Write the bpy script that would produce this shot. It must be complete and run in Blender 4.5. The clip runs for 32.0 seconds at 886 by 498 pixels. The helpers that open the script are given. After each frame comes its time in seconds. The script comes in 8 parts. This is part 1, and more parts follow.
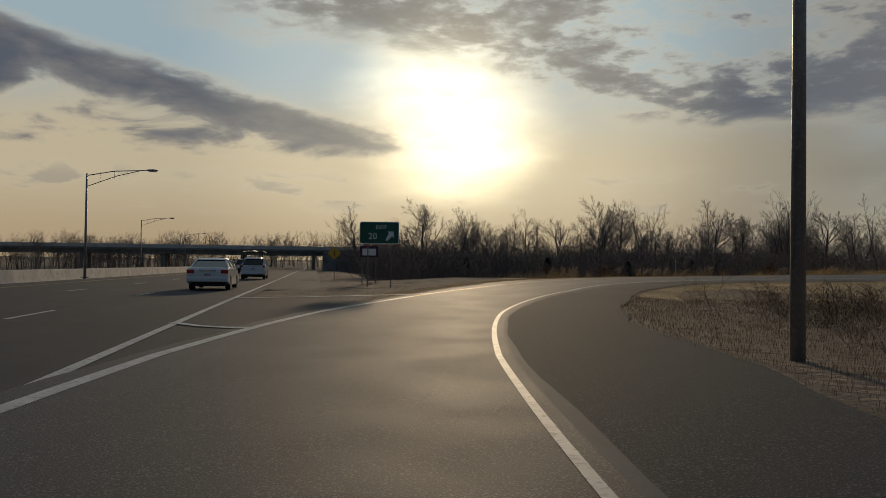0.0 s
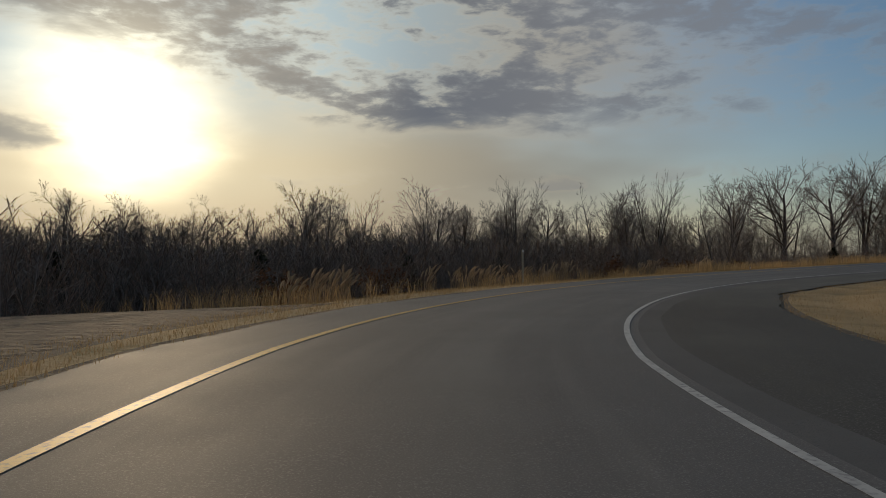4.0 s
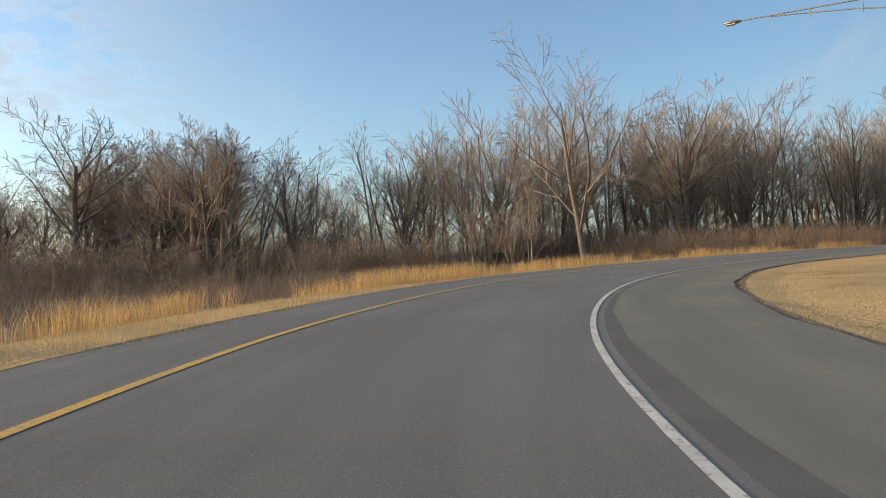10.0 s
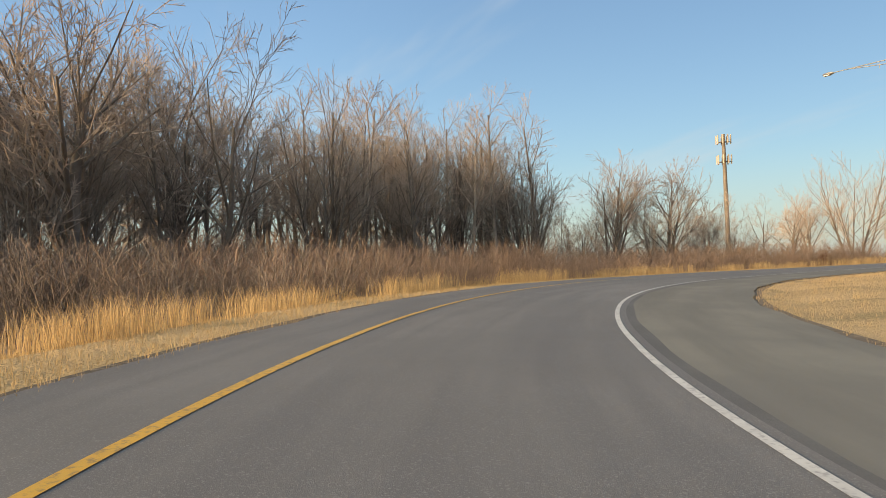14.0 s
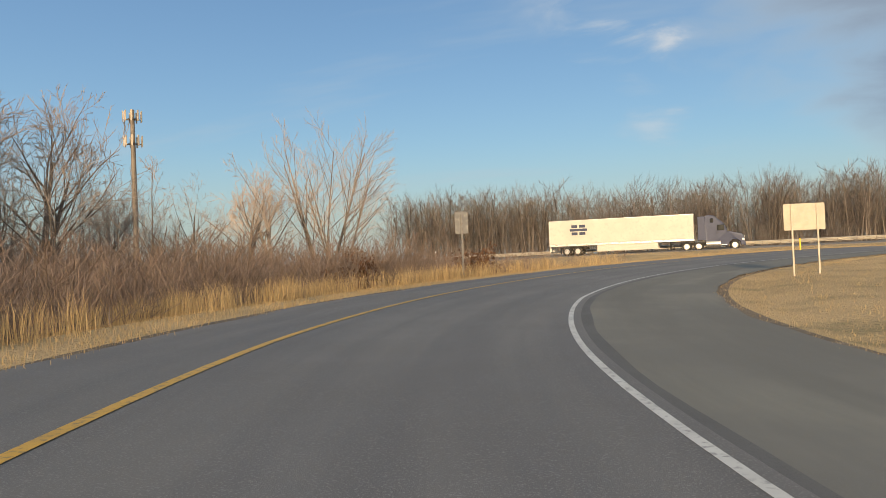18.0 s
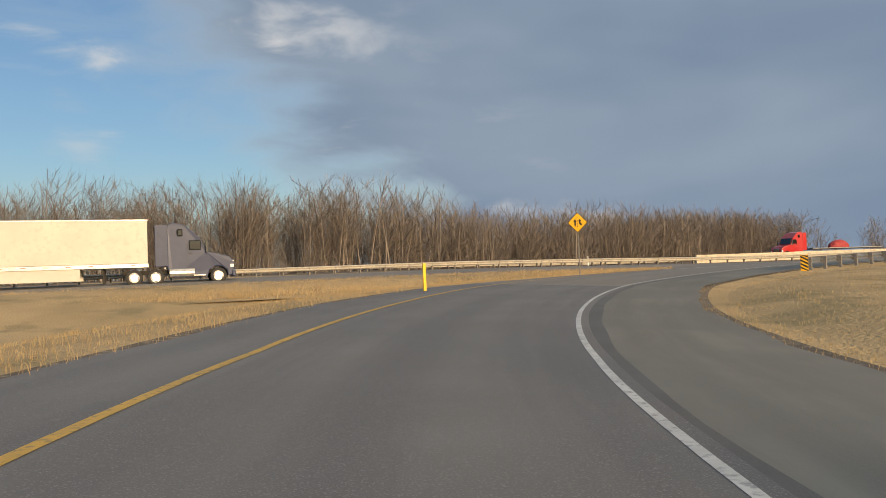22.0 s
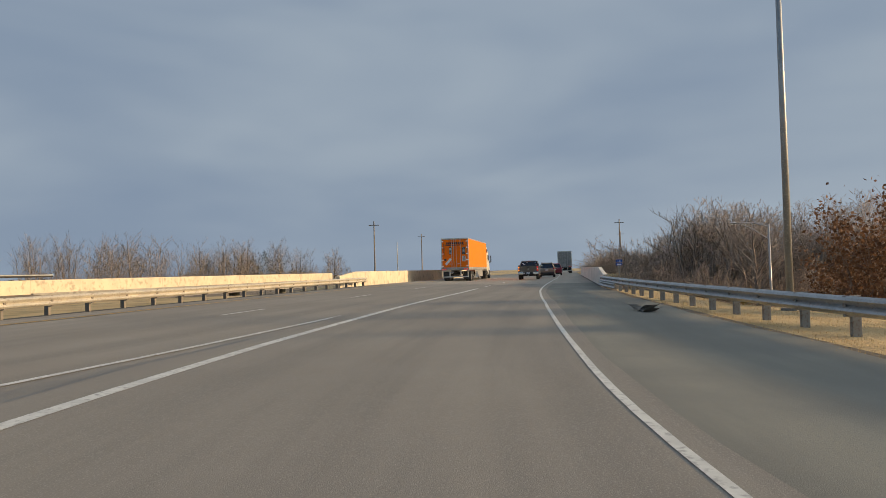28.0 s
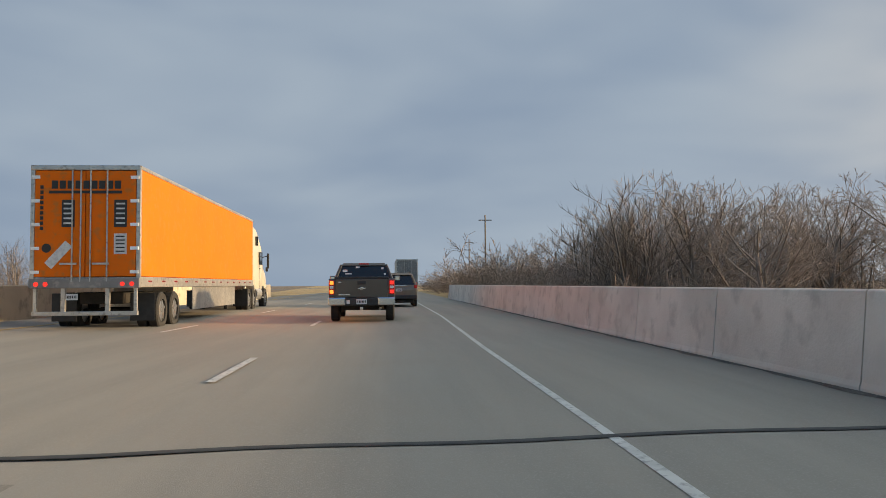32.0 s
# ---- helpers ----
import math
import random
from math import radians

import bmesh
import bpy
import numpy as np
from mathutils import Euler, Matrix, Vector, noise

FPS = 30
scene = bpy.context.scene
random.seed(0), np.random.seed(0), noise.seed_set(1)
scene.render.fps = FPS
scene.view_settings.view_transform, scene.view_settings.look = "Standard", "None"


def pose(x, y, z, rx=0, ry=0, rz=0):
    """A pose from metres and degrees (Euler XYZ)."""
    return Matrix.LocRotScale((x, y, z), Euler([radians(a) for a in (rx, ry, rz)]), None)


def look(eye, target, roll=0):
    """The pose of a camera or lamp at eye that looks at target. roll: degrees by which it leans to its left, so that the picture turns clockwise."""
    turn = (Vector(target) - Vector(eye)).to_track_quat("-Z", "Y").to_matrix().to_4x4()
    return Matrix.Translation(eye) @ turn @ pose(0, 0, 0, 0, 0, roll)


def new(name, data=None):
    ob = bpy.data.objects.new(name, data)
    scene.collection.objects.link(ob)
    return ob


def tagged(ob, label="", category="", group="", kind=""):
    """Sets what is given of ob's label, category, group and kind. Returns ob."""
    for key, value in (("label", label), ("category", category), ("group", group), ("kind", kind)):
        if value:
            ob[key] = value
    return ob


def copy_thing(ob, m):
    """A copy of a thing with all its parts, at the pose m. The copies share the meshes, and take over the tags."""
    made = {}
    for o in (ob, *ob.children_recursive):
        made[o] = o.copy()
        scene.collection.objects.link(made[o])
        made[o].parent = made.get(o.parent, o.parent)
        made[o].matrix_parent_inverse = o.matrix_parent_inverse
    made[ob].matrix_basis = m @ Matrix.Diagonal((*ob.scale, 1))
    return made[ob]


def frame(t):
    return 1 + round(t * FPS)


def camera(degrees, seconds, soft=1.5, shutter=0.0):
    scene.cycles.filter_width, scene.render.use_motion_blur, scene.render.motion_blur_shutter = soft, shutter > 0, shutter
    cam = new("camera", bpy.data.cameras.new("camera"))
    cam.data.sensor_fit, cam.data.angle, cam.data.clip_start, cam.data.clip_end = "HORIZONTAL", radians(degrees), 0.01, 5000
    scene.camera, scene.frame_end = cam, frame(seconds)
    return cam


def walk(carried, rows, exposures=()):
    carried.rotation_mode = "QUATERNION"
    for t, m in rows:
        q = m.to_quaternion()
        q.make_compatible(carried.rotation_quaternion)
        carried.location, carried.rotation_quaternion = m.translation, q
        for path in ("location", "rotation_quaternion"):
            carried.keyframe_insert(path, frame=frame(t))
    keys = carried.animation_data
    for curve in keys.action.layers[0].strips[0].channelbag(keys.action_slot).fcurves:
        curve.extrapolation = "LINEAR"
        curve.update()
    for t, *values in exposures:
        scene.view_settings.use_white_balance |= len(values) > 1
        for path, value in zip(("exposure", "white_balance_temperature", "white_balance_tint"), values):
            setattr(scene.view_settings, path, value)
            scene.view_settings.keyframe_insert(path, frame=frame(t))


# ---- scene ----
cam = camera(59.9, 32.0, 0.7)
SKY_GAIN = 0.15
EXPOSURES = [(0.0, -1.62, 6350, 10), (2.5, -1.55, 6350, 10), (4.5, -1.20, 6350, 10), (6.0, -0.20, 6450, 10), (8.0, 0.15, 6700, 10), (12.0, 0.72, 7450, 12), (15.0, 0.70, 7450, 12), (17.0, 0.46, 7100, 11), (19.0, 0.34, 6700, 11), (24.0, 0.28, 7050, 11), (32.0, 0.55, 7200, 11)]
# seconds, place, tilt, lean and heading of the camera on its drive round the loop
PATH = [
    (0.0, -0.16, -0.02, 1.131, 90.91, -0.73, 3.21),
    (0.5, -0.68, 5.19, 1.063, 90.86, -0.60, 2.39),
    (1.0, -1.04, 10.27, 1.010, 90.87, -0.52, 1.37),
    (1.5, -1.23, 15.21, 0.973, 90.88, -0.51, -0.88),
    (2.0, -1.18, 20.01, 0.940, 90.92, -0.51, -3.94),
    (2.5, -0.89, 24.64, 0.912, 90.94, -0.41, -7.65),
    (3.0, -0.34, 29.18, 0.911, 90.94, -0.16, -11.42),
    (3.5, 0.52, 33.65, 0.929, 90.95, 0.18, -15.43),
    (4.0, 1.69, 38.03, 0.962, 91.02, 0.53, -19.93),
    (4.5, 3.20, 42.28, 1.006, 91.13, 0.84, -25.15),
    (5.0, 5.10, 46.36, 1.056, 91.24, 1.02, -31.35),
    (5.5, 7.48, 50.22, 1.100, 91.22, 1.12, -37.36),
    (6.0, 10.36, 53.83, 1.137, 91.11, 1.19, -43.00),
    (6.5, 13.63, 57.19, 1.155, 91.04, 1.28, -48.88),
    (7.0, 17.21, 60.33, 1.169, 91.04, 1.34, -54.22),
    (7.5, 21.14, 63.18, 1.187, 91.14, 1.42, -58.98),
    (8.0, 25.36, 65.75, 1.219, 91.32, 1.53, -63.10),
    (8.5, 29.76, 68.07, 1.269, 91.49, 1.63, -67.16),
    (9.0, 34.34, 70.02, 1.338, 91.55, 1.72, -71.77),
    (9.5, 39.07, 71.62, 1.426, 91.64, 1.84, -76.45),
    (10.0, 43.91, 72.82, 1.538, 91.80, 1.98, -81.36),
    (10.5, 48.84, 73.61, 1.666, 91.97, 2.04, -86.39),
    (11.0, 53.83, 73.97, 1.818, 92.16, 2.02, -91.52),
    (11.5, 58.89, 73.88, 1.981, 92.29, 1.97, -96.75),
    (12.0, 64.01, 73.35, 2.150, 92.40, 1.92, -102.04),
    (12.5, 69.16, 72.30, 2.314, 92.38, 1.84, -107.43),
    (13.0, 74.27, 70.73, 2.474, 92.31, 1.78, -112.99),
    (13.5, 79.28, 68.58, 2.627, 92.33, 1.80, -118.59),
    (14.0, 84.14, 65.93, 2.788, 92.39, 1.87, -124.03),
    (14.5, 88.72, 62.82, 2.942, 92.37, 2.00, -129.58),
    (15.0, 92.91, 59.36, 3.097, 92.32, 2.12, -135.12),
    (15.5, 96.68, 55.62, 3.240, 92.18, 2.21, -140.69),
    (16.0, 100.04, 51.63, 3.376, 91.92, 2.23, -146.08),
    (16.5, 102.95, 47.42, 3.491, 91.60, 2.22, -151.34),
    (17.0, 105.40, 43.05, 3.581, 91.31, 2.21, -156.48),
    (17.5, 107.45, 38.53, 3.646, 91.12, 2.20, -161.58),
    (18.0, 109.08, 33.86, 3.697, 91.10, 2.22, -166.70),
    (18.5, 110.33, 29.08, 3.746, 91.16, 2.21, -171.75),
    (19.0, 111.17, 24.21, 3.799, 91.20, 2.18, -176.88),
    (19.5, 111.54, 19.29, 3.855, 91.20, 2.08, -182.02),
    (20.0, 111.48, 14.38, 3.916, 91.25, 1.96, -186.93),
    (20.5, 110.98, 9.53, 3.992, 91.42, 1.92, -191.95),
    (21.0, 110.08, 4.81, 4.076, 91.57, 1.93, -196.96),
    (21.5, 108.79, 0.28, 4.167, 91.67, 1.99, -201.87),
    (22.0, 107.13, -4.07, 4.259, 91.66, 2.07, -207.23),
    (22.5, 105.11, -8.16, 4.338, 91.59, 2.20, -212.66),
    (23.0, 102.80, -12.01, 4.413, 91.53, 2.36, -217.80),
    (23.5, 100.08, -15.67, 4.492, 91.54, 2.53, -222.83),
    (24.0, 96.95, -19.23, 4.572, 91.52, 2.63, -227.64),
    (24.5, 93.36, -22.64, 4.654, 91.38, 2.66, -232.06),
    (25.0, 89.35, -25.86, 4.730, 91.21, 2.64, -236.18),
    (25.5, 84.95, -28.88, 4.804, 91.08, 2.57, -240.22),
    (26.0, 80.17, -31.63, 4.881, 91.06, 2.45, -244.38),
    (26.5, 75.01, -34.05, 4.967, 91.14, 2.27, -248.92),
    (27.0, 69.48, -35.97, 5.044, 91.33, 2.03, -254.26),
    (27.5, 63.62, -37.38, 5.098, 91.48, 1.78, -259.73),
    (28.0, 57.53, -38.39, 5.107, 91.62, 1.56, -265.13),
    (28.5, 51.29, -38.94, 5.087, 91.81, 1.32, -269.79),
    (29.0, 44.98, -39.06, 5.094, 91.89, 1.15, -272.97),
    (29.5, 38.65, -39.06, 5.109, 91.96, 1.03, -273.75),
    (30.0, 32.29, -39.00, 5.122, 92.02, 0.94, -274.75),
    (30.5, 25.87, -38.79, 5.135, 92.14, 0.81, -276.02),
    (31.0, 19.32, -38.47, 5.150, 92.31, 0.67, -277.04),
    (31.5, 12.66, -38.06, 5.155, 92.47, 0.55, -277.88),
    (32.0, 5.88, -37.55, 5.162, 92.58, 0.47, -278.61),
]
walk(cam, [(r[0], pose(*r[1:])) for r in PATH], EXPOSURES)

# ---- light: low sun, broken cloud round it, clear sky opposite, grey bank beyond ----
SUN = Vector((-0.0416, 0.9816, 0.1861)).normalized()
lamp = bpy.data.lights.new("sun", "SUN")
lamp.energy, lamp.angle, lamp.color = 4.2, radians(3.5), (1.0, 0.74, 0.45)
sun_ob = new("sun", lamp)
sun_ob.matrix_world = look((0, 0, 60), Vector((0, 0, 60)) - SUN)


class Nodes:
    """Short hand for building node trees."""

    def __init__(self, tree):
        self.t = tree
        tree.nodes.clear()

    def add(self, kind, **kw):
        n = self.t.nodes.new(kind)
        for k, v in kw.items():
            if k in ("operation", "blend_type", "data_type", "noise_dimensions", "interpolation_type", "sky_type", "sun_disc", "sun_elevation",
                     "sun_rotation", "air_density", "dust_density", "ozone_density", "clamp", "use_clamp", "wave_type", "bands_direction", "feature", "uv_map"):
                if k == "operation": n.operation = v
                elif k == "blend_type": n.blend_type = v
                elif k == "data_type": n.data_type = v
                elif k == "noise_dimensions": n.noise_dimensions = v
                elif k == "interpolation_type": n.interpolation_type = v
                elif k == "sky_type": n.sky_type = v
                elif k == "sun_disc": n.sun_disc = v
                elif k == "sun_elevation": n.sun_elevation = v
                elif k == "sun_rotation": n.sun_rotation = v
                elif k == "air_density": n.air_density = v
                elif k == "dust_density": n.dust_density = v
                elif k == "ozone_density": n.ozone_density = v
                elif k == "use_clamp": n.use_clamp = v
                elif k == "feature": n.feature = v
                elif k == "uv_map": n.uv_map = v
        return n

    def put(self, sock, v):
        if v is None:
            return
        if isinstance(v, bpy.types.NodeSocket):
            self.t.links.new(v, sock)
        elif isinstance(v, (tuple, list)) and len(v) == 3 and sock.type == "RGBA":
            sock.default_value = (*v, 1)
        else:
            sock.default_value = v

    def math(self, op, a, b=None, c=None, clamp=False):
        n = self.add("ShaderNodeMath", operation=op, use_clamp=clamp)
        for s, v in zip(n.inputs, (a, b, c)):
            self.put(s, v)
        return n.outputs[0]

    def vec(self, op, a, b=None):
        n = self.add("ShaderNodeVectorMath", operation=op)
        for s, v in zip(n.inputs, (a, b)):
            self.put(s, v)
        return n.outputs["Value"] if op in ("DOT_PRODUCT", "LENGTH") else n.outputs[0]

    def mix(self, f, a, b, blend="MIX"):
        n = self.add("ShaderNodeMix", data_type="RGBA", blend_type=blend)
        self.put(n.inputs[0], f), self.put(n.inputs[6], a), self.put(n.inputs[7], b)
        return n.outputs[2]

    def ramp(self, x, lo, hi, a=0.0, b=1.0):
        n = self.add("ShaderNodeMapRange", interpolation_type="SMOOTHSTEP")
        for s, v in zip(n.inputs, (x, lo, hi, a, b)):
            self.put(s, v)
        return n.outputs[0]

    def noise(self, vector, scale, detail=4.0, rough=0.55, distort=0.0):
        n = self.add("ShaderNodeTexNoise")
        self.put(n.inputs["Vector"], vector)
        n.inputs["Scale"].default_value, n.inputs["Detail"].default_value = scale, detail
        n.inputs["Roughness"].default_value, n.inputs["Distortion"].default_value = rough, distort
        return n.outputs[0]


world = bpy.data.worlds.new("sky")
scene.world = world
world.use_nodes = True
N = Nodes(world.node_tree)
sky = N.add("ShaderNodeTexSky", sky_type="NISHITA", sun_disc=False, sun_elevation=math.asin(SUN.z), sun_rotation=math.atan2(SUN.x, SUN.y),
            air_density=1.0, dust_density=1.2, ozone_density=2.5)
way = N.add("ShaderNodeTexCoord").outputs["Generated"]
sep = N.add("ShaderNodeSeparateXYZ")
N.put(sep.inputs[0], way)
up = N.math("MAXIMUM", sep.outputs[2], 0.0)
flat = N.math("DIVIDE", 1.0, N.math("ADD", up, 0.24))
plane = N.add("ShaderNodeCombineXYZ")
N.put(plane.inputs[0], N.math("MULTIPLY", sep.outputs[0], flat)), N.put(plane.inputs[1], N.math("MULTIPLY", sep.outputs[1], flat))
field = plane.outputs[0]
big = N.noise(field, 0.30, 3.0, 0.5, 0.4)
fine = N.noise(field, 0.95, 6.0, 0.58, 0.5)
puffs = N.noise(field, 2.6, 5.0, 0.6, 0.3)
towards = N.vec("DOT_PRODUCT", way, tuple(SUN))
clear = N.vec("DOT_PRODUCT", way, (0.83, -0.557, 0.0))          # middle of the clear quarter
grey = N.vec("DOT_PRODUCT", way, (-0.87, -0.49, 0.0))           # middle of the grey bank
height = N.math("ARCSINE", sep.outputs[2])
turned = N.math("ADD", N.math("ARCTAN2", sep.outputs[0], sep.outputs[1]), 0.0424)      # radians right of the sun
squash = N.add("ShaderNodeMapping")
N.put(squash.inputs[0], way)
squash.inputs["Scale"].default_value = (1.0, 1.0, 2.8)
dome = squash.outputs[0]
soft = N.math("SUBTRACT", N.noise(dome, 3.6, 3.0, 0.5), 0.5)
lumps = N.math("SUBTRACT", N.noise(dome, 8.0, 5.0, 0.55, 0.4), 0.5)
flecks = N.math("SUBTRACT", N.noise(dome, 24.0, 4.0, 0.6, 0.2), 0.5)
rough = N.math("ADD", N.math("MULTIPLY", lumps, 0.7), N.math("MULTIPLY", flecks, 0.35))
sunside = N.ramp(towards, 0.45, 0.92)
# clouds round the sun: a long dark bank tapering to the sun, and a mottled deck above
hh = N.math("ADD", height, N.math("MULTIPLY", rough, 0.055))
away = N.math("MAXIMUM", N.math("SUBTRACT", -0.04, turned), 0.0)
top = N.math("ADD", 0.160, N.math("MULTIPLY", away, 0.24))
bank = N.math("MULTIPLY", N.ramp(N.math("SUBTRACT", top, hh), -0.004, 0.022), N.ramp(hh, 0.120, 0.150))
bank = N.math("MULTIPLY", bank, N.ramp(turned, -0.035, -0.09))
bank = N.math("MULTIPLY", bank, N.ramp(N.math("ADD", soft, lumps), -0.30, -0.02))
edge = N.math("SUBTRACT", 0.262, N.math("MULTIPLY", N.ramp(turned, -0.15, 0.32), 0.105))
deck = N.ramp(N.math("SUBTRACT", N.math("ADD", height, N.math("MULTIPLY", lumps, 0.10)), edge), -0.01, 0.05)
deck = N.math("MULTIPLY", deck, N.ramp(turned, -0.42, -0.16))
holes = N.ramp(turned, 0.10, 0.45, 0.0, -0.09)
deck = N.math("MULTIPLY", deck, N.ramp(N.math("ADD", N.math("ADD", soft, holes), N.math("ADD", N.math("MULTIPLY", lumps, 0.75), N.math("MULTIPLY", flecks, 0.75))), -0.30, 0.08))
thin = N.math("MULTIPLY", N.math("MULTIPLY", N.ramp(hh, 0.055, 0.085), N.ramp(hh, 0.135, 0.10)), N.ramp(lumps, 0.02, 0.14))
near_sun = N.math("MAXIMUM", N.math("MAXIMUM", bank, deck), N.math("MULTIPLY", thin, 0.55))
field_w = N.math("MULTIPLY", N.ramp(turned, 1.40, 0.45), N.ramp(turned, -0.85, -0.56))
# how much of the rest of the sky is cloud
cover = N.ramp(N.math("ADD", clear, N.math("MULTIPLY", N.math("SUBTRACT", big, 0.5), 1.0)), 0.14, -0.24)
lump = N.math("ADD", N.math("MULTIPLY", big, 0.45), N.math("ADD", N.math("MULTIPLY", fine, 0.37), N.math("MULTIPLY", puffs, 0.18)))
body = N.math("ADD", N.math("ADD", lump, N.math("MULTIPLY", lumps, 0.22)), N.math("MULTIPLY", N.math("SUBTRACT", cover, 0.75), 0.30))
thick = N.math("MULTIPLY", N.ramp(body, 0.45, 0.555), N.ramp(cover, 0.02, 0.40))
core_dense = N.ramp(body, 0.50, 0.62)
streak = N.add("ShaderNodeMapping")
N.put(streak.inputs[0], field)
streak.inputs["Scale"].default_value, streak.inputs["Rotation"].default_value = (0.45, 1.8, 1.0), (0, 0, 0.5)
wisp = N.math("MULTIPLY", N.ramp(N.noise(streak.outputs[0], 0.9, 5.0, 0.6), 0.55, 0.74), 0.50)
grey_east = N.vec("DOT_PRODUCT", way, (-0.966, 0.259, 0.0))
slope = N.math("ADD", N.math("MAXIMUM", grey, grey_east), N.math("MULTIPLY", N.math("SUBTRACT", sep.outputs[2], 0.12), 0.75))          # the bank leans out overhead
grey_amount = N.ramp(N.math("ADD", slope, N.math("ADD", N.math("MULTIPLY", soft, 0.35), N.math("MULTIPLY", lumps, 0.18))), 0.60, 0.82)
thick = N.math("MAXIMUM", thick, N.math("MULTIPLY", grey_amount, N.ramp(lump, 0.20, 0.34)))
dark = N.mix(grey_amount, (0.26, 0.33, 0.40), (0.152, 0.215, 0.315))
lit = N.mix(sunside, (0.37, 0.44, 0.50), (0.98, 0.88, 0.70))
open_part = N.math("SUBTRACT", 1.0, core_dense)
bands = N.add("ShaderNodeMapping")
N.put(bands.inputs[0], way)
bands.inputs["Scale"].default_value = (1.0, 1.0, 3.2)
layer = N.math("ADD", N.math("MULTIPLY", N.noise(bands.outputs[0], 1.7, 3.0, 0.5, 0.3), 0.75), N.math("MULTIPLY", lump, 0.25))
low = N.math("MULTIPLY", N.ramp(sep.outputs[2], 0.11, 0.02), 0.08)
grey_tone = N.math("ADD", N.math("MULTIPLY", N.ramp(layer, 0.34, 0.68), 0.40), low)
fringe = N.math("MULTIPLY", N.math("MULTIPLY", N.ramp(slope, 0.45, 0.62), N.ramp(slope, 0.97, 0.80)), N.math("MULTIPLY", N.ramp(clear, -0.45, -0.05), N.ramp(N.math("ADD", soft, N.math("MULTIPLY", lumps, 0.6)), 0.02, 0.24)))
cloud = N.mix(N.math("MULTIPLY", fringe, 0.75), N.mix(N.mix(grey_amount, open_part, grey_tone), dark, lit), (0.60, 0.61, 0.62))
day = N.math("MULTIPLY", N.ramp(towards, -1.0, -0.3, SKY_GAIN * 0.70, SKY_GAIN * 1.08), N.math("MULTIPLY", N.ramp(towards, -0.6, -0.15, 1.0, 1.25), N.ramp(towards, 0.1, 0.7, 1.0, 0.98)))
blue = N.mix(1.0, N.mix(1.0, sky.outputs[0], (0.86, 0.93, 1.0), "MULTIPLY"), day, "MULTIPLY")
haze = N.mix(N.math("MULTIPLY", N.ramp(sep.outputs[2], 0.16, 0.0), 0.55), blue, N.mix(N.ramp(towards, 0.45, 0.98), (0.36, 0.43, 0.48), (1.0, 0.82, 0.55)))
col_far = N.mix(N.math("MAXIMUM", N.math("MAXIMUM", thick, wisp), N.math("MULTIPLY", fringe, 0.8)), haze, cloud)
# the hazy sky round the sun: gold below, pale blue above
pale = N.mix(N.ramp(height, 0.02, 0.11), (1.30, 0.98, 0.60), (1.55, 1.30, 0.86))
pale = N.mix(N.ramp(turned, 0.12, 0.60), pale, (0.64, 0.61, 0.52))
pale = N.mix(N.ramp(N.math("ADD", height, N.math("MULTIPLY", soft, 0.08)), 0.12, 0.26), pale, N.mix(N.ramp(turned, 0.2, 0.6), (0.98, 1.24, 1.34), (0.86, 0.81, 0.70)))
pale = N.mix(N.ramp(N.math("ADD", turned, N.math("MULTIPLY", soft, 0.5)), 0.42, 0.90), pale, N.mix(1.0, haze, (1.25, 1.22, 1.16), "MULTIPLY"))
shade = N.mix(N.ramp(N.math("ADD", soft, rough), -0.22, 0.20), (0.68, 0.64, 0.60), (0.29, 0.325, 0.39))
shade = N.mix(N.ramp(turned, 0.10, 0.75), shade, (0.52, 0.53, 0.55))
rim = N.mix(N.ramp(near_sun, 0.15, 0.85), N.mix(N.ramp(turned, 0.2, 0.7), (1.65, 1.42, 1.02), (0.84, 0.78, 0.66)), shade)
col_near = N.mix(near_sun, pale, rim)
col = N.mix(field_w, col_far, col_near)
veil = N.math("SUBTRACT", 1.0, N.math("MULTIPLY", near_sun, 0.70))
blur = N.math("ADD", towards, N.math("ADD", N.math("MULTIPLY", rough, 0.006), N.math("MULTIPLY", soft, 0.016)))
core = N.math("MULTIPLY", N.math("POWER", N.math("DIVIDE", N.math("MAXIMUM", N.math("SUBTRACT", blur, 0.984), 0.0), 0.016), 3.0), 3.6)
glow = N.math("ADD", N.math("MULTIPLY", core, veil), N.math("MULTIPLY", N.ramp(towards, 0.93, 1.0), 0.55))
col = N.mix(1.0, col, N.mix(1.0, (1.0, 0.84, 0.52), glow, "MULTIPLY"), "ADD")
bg = N.add("ShaderNodeBackground")
N.put(bg.inputs[0], col)
bg.inputs[1].default_value = 1.0
N.put(N.add("ShaderNodeOutputWorld").inputs[0], bg.outputs[0])


